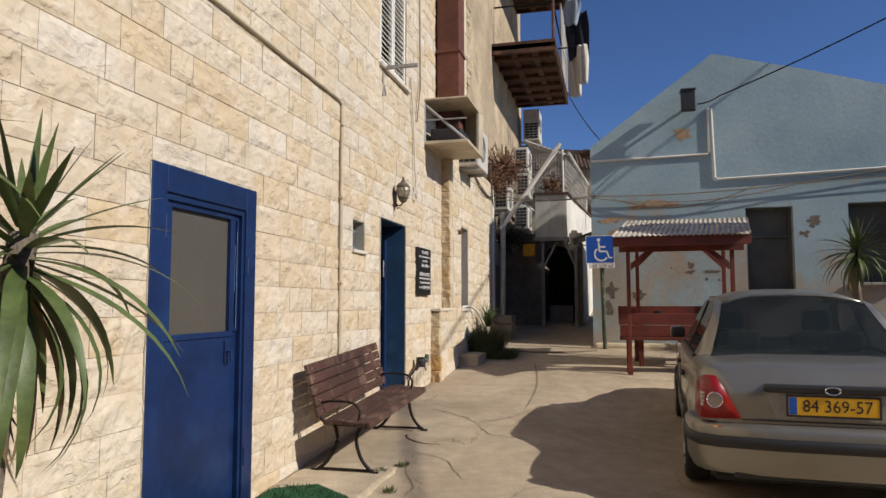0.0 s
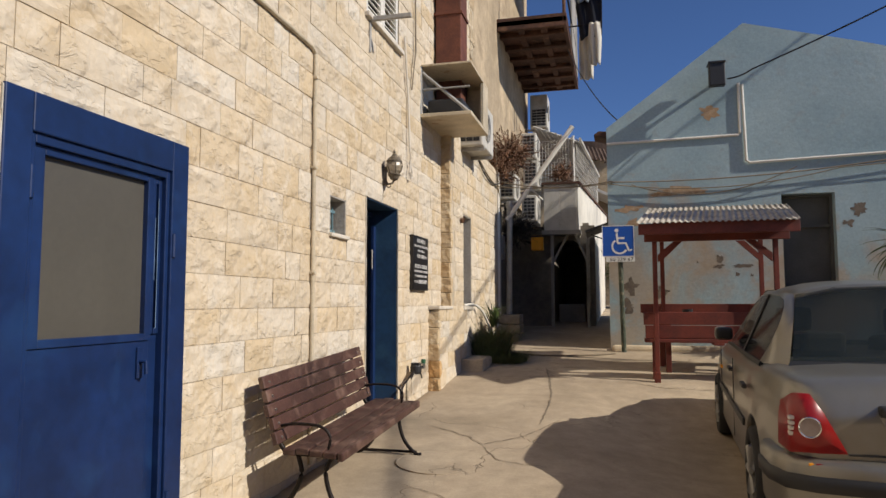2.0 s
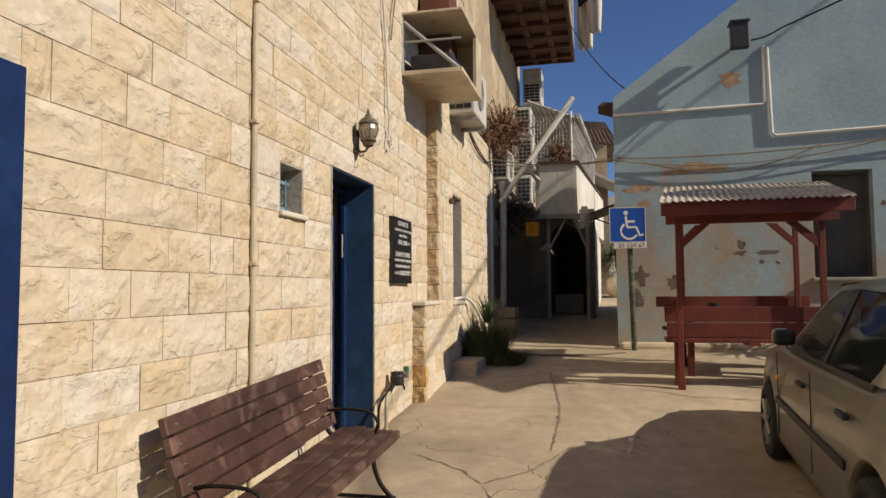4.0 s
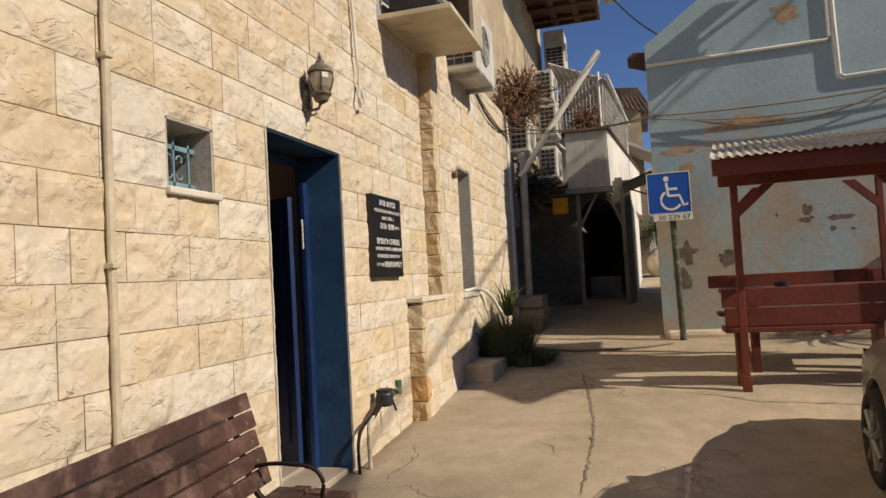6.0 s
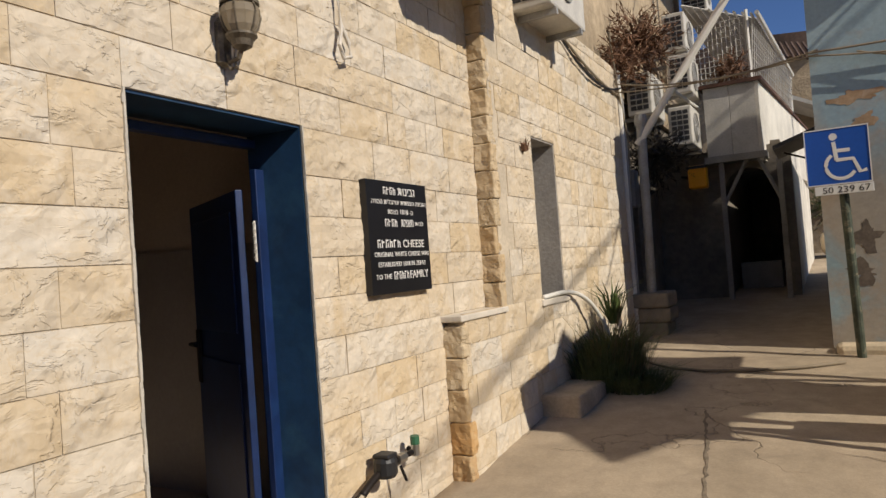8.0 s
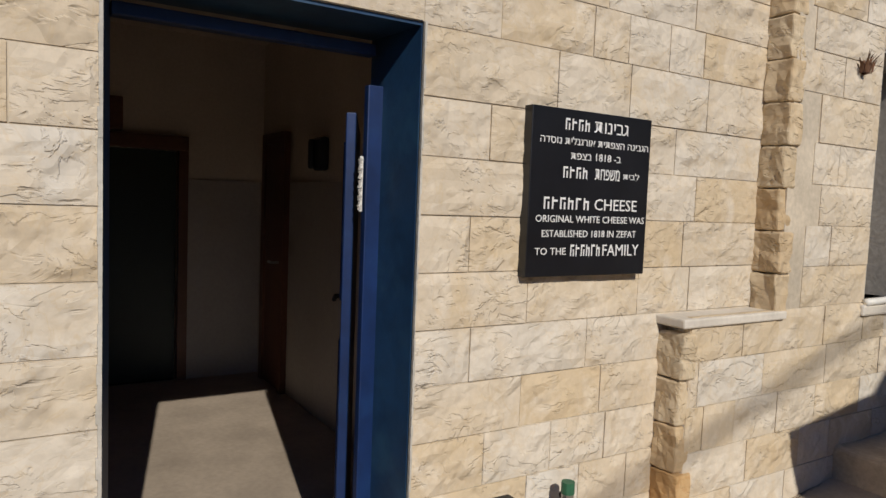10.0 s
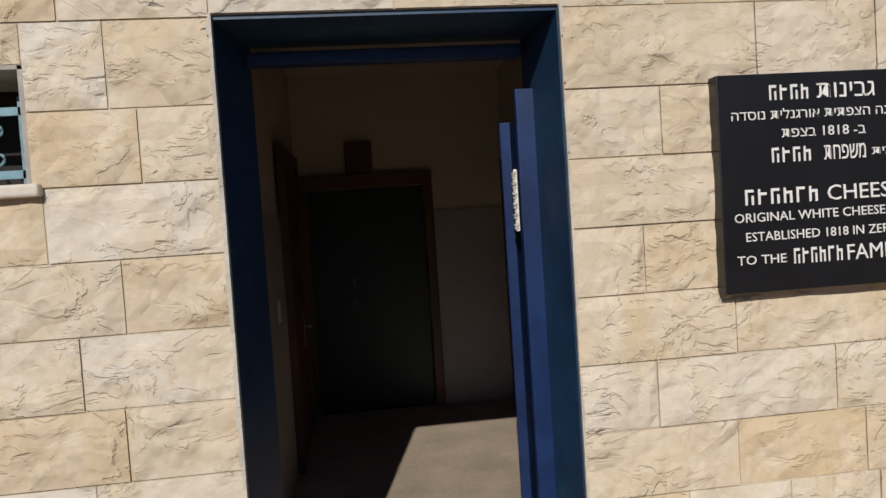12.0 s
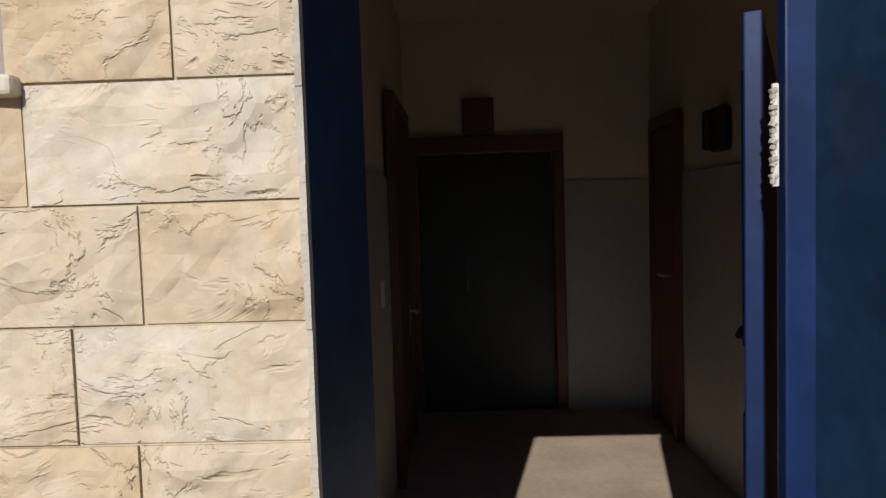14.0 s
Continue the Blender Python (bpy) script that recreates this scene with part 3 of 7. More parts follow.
# ---------------------------------------------------------------- hall behind the open door
def build_hall():
    fz, xb, ys, yn = 0.40, -5.65, 7.50, 9.18
    tagged(part("floor_hall", box((xb, ys, 0.2), (-2.33, yn, fz)), "int_floor"), "beige tiled hall floor with a sun patch", "floor", kind="structure")
    tagged(part("doorstep", box((-2.33, 7.66, 0.1), (-2.03, 8.57, 0.38), 0.008), "int_floor"), "worn stone doorstep", "doorstep", kind="structure")
    tagged(part("wall_hall_south", box((-8.2, ys - 0.16, 0.2), (-2.32, ys, 3.1)), "int_wall"), "plain dim hall wall", "wall", kind="structure")
    tagged(part("wall_hall_north", box((-8.2, yn, 0.2), (-2.32, yn + 0.15, 3.1)), "int_wall"), "plain dim hall wall", "wall", kind="structure")
    bm = bmesh.new()
    wall_boxes(bm, xb - 0.15, xb, ys, yn, 0.2, 3.1, [(7.58, 8.513, 0.2, 2.20)])
    tagged(part("wall_hall_back", bm, "int_wall"), "hall back wall with a doorway", "wall", kind="structure")
    tagged(part("ceiling_hall", box((-8.2, ys - 0.16, 3.1), (-2.3, yn + 0.15, 3.2)), "int_wall"), "plain hall ceiling", "ceiling", kind="structure")
    # the back room's darkness is painted: black end wall and floor
    tagged(part("wall_back_room", box((-8.2, ys, 0.2), (-8.05, yn, 3.1)), "unlit_black"), "back room end coloured black as unlit", "wall", kind="structure")
    tagged(part("floor_back_room", box((-8.05, ys, 0.2), (xb, yn, fz - 0.01)), "unlit_black"), "back room floor coloured black as unlit", "floor", kind="structure")
    for lo, hi in (((xb + 0.002, 8.59, fz), (xb + 0.016, yn - 0.002, 1.988)), ((xb + 0.016, yn - 0.016, fz), (-2.9, yn - 0.002, 1.988)), ((xb + 0.016, ys + 0.002, fz), (-2.9, ys + 0.016, 1.988))):
        tagged(part("dado", box(lo, hi), "int_dado"), "darker painted lower wall band", "trim", kind="structure")
    d = thing("interior_door_frame", "dark brown timber door frame around a closed dark door", "door frame", (xb + 0.02, 0, 0))
    part("jamb", box((-0.02, 7.518, fz), (0.03, 7.58, 2.20), 0.006), "brown_door", d)
    part("jamb", box((-0.02, 8.513, fz), (0.03, 8.585, 2.20), 0.006), "brown_door", d)
    part("lintel", box((-0.02, 7.518, 2.20), (0.035, 8.585, 2.31), 0.006), "brown_door", d)
    e = thing("inner_door", "closed dark green door at the end of the dim hall", "door", (xb - 0.08, 7.584, fz))
    part("leaf", box((0, 0, 0), (0.04, 0.925, 1.796), 0.004), "dark_green", e)
    part("pull_handle", tube([(0.04, 0.33, 0.86), (0.07, 0.33, 0.87), (0.07, 0.33, 1.07), (0.04, 0.33, 1.08)], 0.005, 8), "steel", e, "thin steel pull handle")
    e = thing("exit_box", "small dark box mounted above the inner doorway", "wall box", (xb + 0.01, 8.015, 2.325))
    part("casing", box((-0.012, -0.108, 0.0), (0.04, 0.105, 0.245), 0.01), "brown_door", e)
    e = thing("side_door", "closed brown wooden door in the hall side wall", "door", (-5.19, yn - 0.018, fz))
    part("leaf", box((-0.2, -0.03, 0), (0.2, 0.0, 1.88), 0.008), "brown_door", e)
    for lo, hi in (((-0.27, -0.045, 0), (-0.2, 0.0, 1.96)), ((0.2, -0.045, 0), (0.27, 0.0, 1.96)), ((-0.2, -0.045, 1.88), (0.2, 0.0, 1.96))):
        part("frame", box(lo, hi), "brown_door", e)
    part("handle", tube([(0.14, -0.03, 0.98), (0.14, -0.08, 0.98), (0.05, -0.08, 0.98)], 0.01), "steel", e, "dull steel handle")
    e = thing("side_door", "brown wooden door in the hall wall with steel handle", "door", (-4.8, ys + 0.018, fz))
    part("leaf", box((-0.4, 0.0, 0), (0.4, 0.03, 1.95), 0.008), "brown_door", e)
    for lo, hi in (((-0.47, 0.0, 0), (-0.4, 0.045, 2.02)), ((0.4, 0.0, 0), (0.47, 0.045, 2.02)), ((-0.4, 0.0, 1.95), (0.4, 0.045, 2.02))):
        part("frame", box(lo, hi), "brown_door", e)
    part("handle", tube([(-0.25, 0.03, 0.81), (-0.25, 0.08, 0.81), (-0.14, 0.08, 0.815)], 0.009), "steel", e, "polished steel lever handle")
    part("handle_plate", box((-0.27, 0.03, 0.66), (-0.23, 0.036, 0.92), 0.003), "steel", e)
    s = thing("light_switch", "small pale plastic switch on the hall wall", "switch", (-3.93, ys + 0.018, 1.456))
    part("plate", box((-0.04, 0, -0.06), (0.04, 0.012, 0.06), 0.004), "white_pipe", s)
    s = thing("wall_phone", "dark entry phone on the hall wall", "phone", (-4.29, yn - 0.002, 2.17))
    part("casing", box((-0.08, -0.06, -0.11), (0.08, 0, 0.11), 0.02), "dark", s)
    part("handset", box((-0.1, -0.09, -0.1), (-0.04, -0.05, 0.1), 0.02), "dark", s)


build_hall()
tagged(part("floor_store", box((-3.6, 3.3, -0.2), (-2.32, 5.4, 0.16)), "int_floor"), "plain floor behind the closed door", "floor", kind="structure")


# ---------------------------------------------------------------- doors in the clad wall
def build_open_door():
    y0, y1, _, z1 = DOOR_B
    fz = 0.37
    d = thing("door_1", "open dark blue painted steel door in a blue reveal", "door", (0, 0, 0), kind="structure")
    part("reveal_left", prism([(-2.012, y0 + 0.003), (-2.32, y0 + 0.055), (-2.33, y0 - 0.02), (-2.012, y0 - 0.02)], "z", fz - 0.2, z1 + 0.01), "blue_reveal", d, "chalky blue painted jamb")
    part("reveal_right", prism([(-2.012, y1 - 0.003), (-2.012, y1 + 0.03), (-2.33, y1 + 0.03), (-2.32, y1 - 0.034)], "z", fz - 0.2, z1 + 0.01), "blue_reveal", d, "chalky blue painted jamb")
    part("reveal_top", box((-2.32, y0 - 0.01, z1 - 0.012), (-2.014, y1 + 0.01, z1 + 0.03)), "blue_reveal", d)
    part("frame", boxes(((-2.27, y1 - 0.082, fz), (-2.235, y1 - 0.02, 2.29)), ((-2.30, y0 + 0.05, z1 - 0.08), (-2.25, y1 - 0.05, z1 - 0.04)), bevel=0.004), "blue_paint", d, "glossy blue steel frame")
    leaf = part("leaf", boxes(((-0.84, 0.0, 0.41), (0.0, 0.036, 2.2)), ((-0.76, -0.01, 0.55), (-0.08, 0.0, 1.35)), ((-0.76, -0.01, 1.5), (-0.08, 0.0, 2.1)), bevel=0.004), "blue_paint", d, "dark blue leaf swung inward")
    leaf.matrix_basis = pose(-2.34, 8.47, 0, 0, 0, -26)
    part("handle", tube([(-0.76, 0.0, 1.42), (-0.76, -0.06, 1.42), (-0.65, -0.06, 1.42)], 0.011), "iron", leaf, "dark lever handle")
    part("lock", box((-0.79, -0.02, 1.2), (-0.73, 0.0, 1.5), 0.004), "iron", leaf)
    m = thing("doorpost_case", "small white case wrapped in string on the doorpost", "door case", (-2.25, 8.494, 1.85))
    bm = bmesh.new()
    for k in range(17):
        z = k * 0.0108
        o = 0.0025 * math.sin(k * 1.7)
        add_tube(bm, [(0.0, -0.004 + o, z), (0.0, -0.004 - o, z + 0.008)], 0.0065 + 0.0022 * math.sin(k * 2.1), 8)
    part("wrapping", bm, "rope", m)
    part("case", box((-0.005, -0.006, -0.006), (0.004, 0.006, 0.19), 0.002), "white_pipe", m)
    # ragged whitewashed line where the stone meets the blue paint
    bm = bmesh.new()
    rng = random.Random(3)
    for yy, s in ((y0, 1), (y1, -1)):
        z = fz
        while z < z1:
            h = rng.uniform(0.02, 0.06)
            w = rng.uniform(0.002, 0.009)
            add_box(bm, (-2.018, min(yy, yy - s * w), z), (-1.994 + rng.uniform(0, 0.003), max(yy + s * 0.006, yy - s * w), min(z + h, z1)))
            z += h
    part("paint_edge", bm, "white_edge", d, "ragged white paint line")


def build_closed_door():
    y0, y1, _, z1 = DOOR_A
    zb = 0.17
    d = thing("door_2", "closed blue steel door with a dusty glass panel", "door", (0, 0, 0), kind="structure")
    w = 0.125
    bm = bmesh.new()
    add_box(bm, (-2.2, y0 - 0.01, zb - 0.1), (-1.985, y0 + w, z1 + 0.01), 0.006)
    add_box(bm, (-2.2, y1 - w, zb - 0.1), (-1.985, y1 + 0.01, z1 + 0.01), 0.006)
    add_box(bm, (-2.2, y0 + w, z1 - 0.15), (-1.985, y1 - w, z1 + 0.01), 0.006)
    part("frame", bm, "blue_paint", d, "broad blue steel frame")
    part("inner_frame", boxes(((-2.1, y0 + w, zb), (-2.0, y0 + w + 0.03, z1 - 0.15)), ((-2.1, y1 - w - 0.03, zb), (-2.0, y1 - w, z1 - 0.15)), ((-2.1, y0 + w + 0.03, z1 - 0.19), (-2.0, y1 - w - 0.03, z1 - 0.15)), bevel=0.004), "blue_paint", d)
    a, b = y0 + w + 0.03, y1 - w - 0.03
    sp, zm = 4.69, 1.30
    part("lower_panel", boxes(((-2.08, a, zb), (-2.03, sp, zm)), ((-2.08, sp, zb), (-2.035, b, zm + 0.03)), bevel=0.004), "blue_paint", d)
    part("glass_frame", boxes(((-2.07, a, zm), (-2.02, 4.005, z1 - 0.19)), ((-2.07, 4.645, zm), (-2.02, sp, z1 - 0.19)), ((-2.07, 4.005, z1 - 0.225), (-2.02, 4.645, z1 - 0.19)), ((-2.07, 4.005, zm), (-2.02, 4.645, zm + 0.035)), bevel=0.003), "blue_paint", d)
    part("pane", box((-2.055, 4.005, zm + 0.035), (-2.048, 4.645, z1 - 0.225)), "frosted", d, "dusty greyish glass")
    part("side_light_frame", boxes(((-2.07, sp, zm + 0.03), (-2.025, sp + 0.022, z1 - 0.19)), ((-2.07, b - 0.022, zm + 0.03), (-2.025, b, z1 - 0.19)), ((-2.07, sp + 0.022, zm + 0.03), (-2.02, b - 0.022, zm + 0.06)), ((-2.07, sp + 0.022, z1 - 0.225), (-2.025, b - 0.022, z1 - 0.19)), bevel=0.003), "blue_paint", d)
    part("worn_edge", boxes(((-2.0245, b - 0.025, zm + 0.05), (-2.0235, b - 0.021, z1 - 0.3)), ((-2.0195, sp + 0.03, zm + 0.056), (-2.0185, b - 0.03, zm + 0.061)), ((-2.0245, sp + 0.018, zm + 0.3), (-2.0235, sp + 0.021, z1 - 0.4))), "worn_blue", d, "pale rubbed paint on the edge")
    part("side_pane", box((-2.06, sp + 0.022, zm + 0.06), (-2.052, b - 0.022, z1 - 0.225)), "blue_reveal", d)
    for z in (0.45, 1.9):
        part("hinge", tube([(-2.0, y0 + w + 0.01, z), (-2.0, y0 + w + 0.01, z + 0.13)], 0.014), "blue_paint", d)
    for z in (0.42, 1.72):
        part("hinge", tube([(-1.985, y1 - w + 0.02, z), (-1.985, y1 - w + 0.02, z + 0.12)], 0.014), "blue_paint", d)
    part("lock_plate", box((-2.03, 4.60, 1.12), (-2.018, 4.64, 1.27), 0.003), "blue_paint", d)
    part("handle", tube([(-2.02, 4.62, 1.2), (-1.985, 4.62, 1.2), (-1.982, 4.62, 1.14)], 0.01), "blue_paint", d)
    bm = bmesh.new()
    rng = random.Random(5)
    for yy, s in ((y0, 1), (y1, -1)):
        z = zb
        while z < z1:
            h = rng.uniform(0.03, 0.08)
            k = rng.uniform(0.010, 0.019)
            add_box(bm, (-2.018, min(yy - s * 0.008, yy - s * k), z), (-1.992, max(yy - s * 0.008, yy - s * k), min(z + h, z1)))
            z += h
    part("paint_edge", bm, "white_edge", d, "ragged white paint line")


build_open_door()
build_closed_door()


# ---------------------------------------------------------------- windows in the clad wall
def build_hatch():
    y0, y1, z0, z1 = HATCH
    w = thing("window_1", "small recessed window with pale blue scrolled grille", "window", (0, 0, 0), kind="structure")
    part("lining", boxes(((-2.3, y0 - 0.01, z0), (-2.005, y0 + 0.012, z1)), ((-2.3, y1 - 0.012, z0), (-2.005, y1 + 0.01, z1)), ((-2.3, y0, z1 - 0.01), (-2.005, y1, z1 + 0.012))), "cement", w)
    part("window_sill", box((-2.3, y0 - 0.015, z0 - 0.03), (-1.972, y1 + 0.028, z0 + 0.004), 0.008), "sill", w, "white stone sill")
    part("pane", box((-2.28, y0 + 0.012, z0), (-2.27, y1 - 0.012, z1)), "unlit_black", w, "dark unlit glass")
    g = bmesh.new()
    x = -2.105
    for z in (z0 + 0.03, z0 + 0.2):
        add_box(g, (x - 0.006, y0 + 0.01, z), (x + 0.006, y1 - 0.01, z + 0.022))
    for i in range(3):
        y = y0 + 0.06 + i * 0.107
        add_box(g, (x - 0.006, y, z0 + 0.006), (x + 0.006, y + 0.012, z0 + 0.25))
    part("grille", g, "grille_blue", w, "pale blue iron bars")
    g = bmesh.new()
    for cy, s in ((y0 + 0.165, -1), (y0 + 0.18, 1)):
        for cz, t in ((z0 + 0.155, 1), (z0 + 0.088, -1)):
            pts = []
            for k in range(15):
                a = k / 14 * 4.4
                r = 0.028 * (1 - k / 20)
                pts.append((x + 0.006, cy + s * (0.035 - r * math.cos(a)), cz + t * r * math.sin(a)))
            add_tube(g, pts, 0.004, 6)
    part("scroll", g, "grille_blue", w)


def build_slit():
    y0, y1, z0, z1 = SLIT
    w = thing("window_2", "tall narrow recessed window with stained cement lining", "window", (0, 0, 0), kind="structure")
    part("lining", boxes(((-2.24, y0 - 0.01, z0), (-1.878, y0 + 0.012, z1)), ((-2.24, y1 - 0.014, z0), (-1.878, y1 + 0.01, z1)), ((-2.24, y0, z1 - 0.012), (-1.878, y1, z1 + 0.01)), ((-2.26, y0, z0), (-2.2, y1, z1))), "cement", w)
    part("window_sill", box((-2.24, y0 - 0.05, z0 - 0.06), (-1.845, y1 + 0.06, z0), 0.012), "sill", w)


def build_upper_window():
    y0, y1, z0, z1 = UPPER
    w = thing("window_3", "upper window with closed white louvred shutters", "window", (0, 0, 0), kind="structure")
    # black box behind the shutters paints the dark inside
    part("lining", box((-2.3, y0, z0), (-2.22, y1, z1)), "unlit_black", w)
    mid = (y0 + y1) / 2
    slat = None
    for a, b in ((y0 + 0.02, mid - 0.005), (mid + 0.005, y1 - 0.02)):
        s = part("shutter", boxes(((-2.06, a, z0 + 0.02), (-2.01, a + 0.05, z1)), ((-2.06, b - 0.05, z0 + 0.02), (-2.01, b, z1)), ((-2.06, a + 0.05, z0 + 0.02), (-2.01, b - 0.05, z0 + 0.08)), bevel=0.004), "white_pipe", w)
        for k in range(26):
            z = z0 + 0.11 + k * 0.062
            ob = part("slat", prism([(-2.06, z + 0.035), (-2.015, z), (-2.015, z + 0.008), (-2.06, z + 0.043)], "y", a + 0.05, b - 0.05), "white_pipe", s) if slat is None else new("slat", slat.data)
            if slat is None:
                slat = ob
            else:
                ob.parent = s
                ob.location = (0, a + 0.05 - (y0 + 0.07), z - (z0 + 0.11))
    part("window_sill", box((-2.1, y0 - 0.05, z0 - 0.05), (-1.95, y1 + 0.05, z0), 0.01), "sill", w)
    r = thing("clothes_bracket", "flat grey iron bracket sticking out beside the upper window", "bracket", (-2.0, 7.69, 4.18))
    part("bar", box((-0.02, -0.02, -0.02), (0.42, 0.02, 0.02), 0.004), "grey_pipe", r)
    part("strut", tube([(0.01, 0, -0.32), (0.012, 0, 0.0)], 0.014), "grey_pipe", r)


build_hatch()
build_slit()
build_upper_window()


# ---------------------------------------------------------------- blue house
def roof_z(x):
    return float(np.interp(x, [0.12, 2.3, 3.93, 5.04, 9.0], [4.40, 6.0, 5.55, 5.21, 4.0]))


def build_blue_house():
    xs = sorted({0.12, 0.8, 1.6, 2.3, 2.77, 3.53, 3.93, 4.39, 5.15, 6.0, 9.0})
    y0, y1 = 13.35, 13.65
    bm = bmesh.new()
    for a, b in zip(xs, xs[1:]):
        mid = (a + b) / 2
        hole = (1.70, 3.18) if 2.77 < mid < 3.53 else (1.85, 3.21) if 4.39 < mid < 5.15 else None
        spans = [(-0.3, None)] if not hole else [(-0.3, hole[0]), (hole[1], None)]
        for lo, hi in spans:
            za, zb = (hi, hi) if hi else (roof_z(a), roof_z(b))
            vs = [bm.verts.new(p) for p in ((a, y0, lo), (b, y0, lo), (b, y0, zb), (a, y0, za), (a, y1, lo), (b, y1, lo), (b, y1, zb), (a, y1, za))]
            for f in ((0, 1, 2, 3), (5, 4, 7, 6), (4, 5, 1, 0), (3, 2, 6, 7), (4, 0, 3, 7), (1, 5, 6, 2)):
                bm.faces.new([vs[i] for i in f])
    bmesh.ops.remove_doubles(bm, verts=bm.verts, dist=0.0005)
    h = tagged(part("blue_house", bm, "blue_wall"), "pale blue plastered house with peeling gable wall", "house")
    # unseen rear shaped for light: cut low and short, gable extended to block leaks
    part("side_wall", prism([(0.12, 13.65), (0.42, 13.65), (0.67, 16.2), (0.37, 16.2)], "z", -0.3, 4.35), "blue_wall", h)
    part("side_wall", prism([(0.37, 16.2), (0.67, 16.2), (0.95, 19.0), (0.6, 19.0)], "z", -0.3, 3.4), "blue_wall", h)
    part("side_wall", box((8.7, 13.65, -0.3), (9.0, 19.0, 3.4)), "blue_wall", h)
    part("back_wall", box((0.6, 19.0, -0.3), (9.0, 19.3, 3.4)), "blue_wall", h)
    part("roof", prism([(0.5, 4.3), (2.3, 5.7), (3.93, 5.3), (9.0, 3.8), (9.0, 3.7), (3.93, 5.2), (2.3, 5.58), (0.5, 4.2)], "y", 13.65, 16.25), "cement", h)
    part("gable_back", prism([(0.45, 3.4), (9.0, 3.4), (9.0, 3.7), (3.93, 5.2), (2.3, 5.58), (0.5, 4.2)], "y", 16.05, 16.19), "cement", h)
    part("flat_roof", prism([(0.6, 16.25), (9.0, 16.25), (9.0, 19.3), (0.85, 19.3)], "z", 3.3, 3.39), "cement", h)
    for (a, b, lo, hi) in ((2.77, 3.53, 1.70, 3.18), (4.39, 5.15, 1.85, 3.21)):
        w = part("window", boxes(((a, 13.6, lo), (b, 13.64, hi))), "dark_board", h, "dark shuttered window")
        part("frame", boxes(((a, 13.5, lo), (a + 0.04, 13.6, hi)), ((b - 0.04, 13.5, lo), (b, 13.6, hi)), ((a + 0.04, 13.5, hi - 0.04), (b - 0.04, 13.6, hi)), ((a + 0.04, 13.5, lo), (b - 0.04, 13.6, lo + 0.04))), "dark_board", w)
        part("transom", box((a + 0.04, 13.53, hi - 0.52), (b - 0.04, 13.6, hi - 0.47)), "dark_board", w)
        part("sill", box((a - 0.05, 13.25, lo - 0.05), (b + 0.05, 13.6, lo), 0.01), "cement", w)
    part("corner_base", box((0.14, 13.1, 0.3), (3.2, 13.35, 0.80), 0.05), "gold_stone", h, "sandy cement plinth along the foot")
    rng = random.Random(17)

    def patch(x, z, w, t, material, name="peeled_patch"):
        bm = bmesh.new()
        n = 40
        seed = Vector((x * 7.3, z * 5.1, w * 31))
        ring = []
        for k in range(n):
            c, s = math.cos(2 * math.pi * k / n), math.sin(2 * math.pi * k / n)
            r = max(0.25, 0.8 + 0.75 * noise.noise(seed + Vector((c, s, 0)) * 1.3) + 0.4 * noise.noise(seed + Vector((c, s, 5)) * 3.5) + 0.12 * noise.noise(seed + Vector((c, s, 9)) * 11))
            ring.append(bm.verts.new((x + w * r * c, 13.3475, z + t * r * s)))
        back = [bm.verts.new((v.co.x, 13.36, v.co.z)) for v in ring]
        bm.faces.new(ring)
        for k in range(n):
            bm.faces.new((ring[k], ring[(k + 1) % n], back[(k + 1) % n], back[k]))
        part(name, bm, material, h, "patch of fallen paint")

    patch(1.75, 4.57, 0.16, 0.13, "bare_plaster")
    patch(0.45, 3.02, 0.24, 0.09, "bare_plaster")
    patch(0.5, 2.8, 0.12, 0.06, "bare_plaster")
    patch(1.3, 3.3, 0.5, 0.07, "bare_plaster")
    for x, z, w, t in ((1.85, 2.18, 0.05, 0.06), (1.83, 2.06, 0.08, 0.035), (2.14, 2.07, 0.15, 0.04), (2.09, 1.93, 0.03, 0.035), (2.30, 1.91, 0.03, 0.025), (1.5, 2.13, 0.015, 0.02), (0.46, 1.75, 0.11, 0.14), (0.42, 1.42, 0.15, 0.13), (0.92, 1.66, 0.13, 0.10), (3.85, 2.9, 0.12, 0.14), (3.7, 2.7, 0.08, 0.07)):
        patch(x, z, w, t, "dark_plaster")
    p = thing("wall_conduit", "thin white conduit across the blue wall", "conduit", (0, 13.33, 0))
    part("run", tube([(0.12, 0, 4.13), (2.18, 0, 4.16), (2.2, 0, 4.2), (2.2, 0, 5.0)], 0.022, 8), "white_pipe", p)
    p = thing("wall_conduit", "pale conduit dropping down and along the blue wall", "conduit", (0, 13.32, 0))
    part("run", tube([(2.25, 0, 4.98), (2.28, 0, 3.74), (2.33, 0, 3.70), (4.97, 0, 3.78), (8.9, 0, 3.9)], 0.022, 8), "white_pipe", p)
    f = thing("flood_light", "black square flood lamp on the gable", "flood lamp", (1.85, 13.3, 5.08))
    part("casing", box((-0.13, -0.33, -0.19), (0.11, -0.2, 0.19), 0.015), "dark", f)
    part("visor", box((-0.14, -0.35, 0.17), (0.12, -0.1, 0.2), 0.006), "dark", f)
    part("bracket", tube([(0, -0.2, 0), (0, 0.06, -0.05)], 0.03), "iron", f)


build_blue_house()


# unseen walls added around the yard to cut sky fill and darken reflections
tagged(part("wall_yard_east", box((10.0, -7.0, -0.6), (10.3, 24.0, 3.6)), "old_plaster"), "unseen plain plaster wall added to cut sky light", "wall", kind="structure")
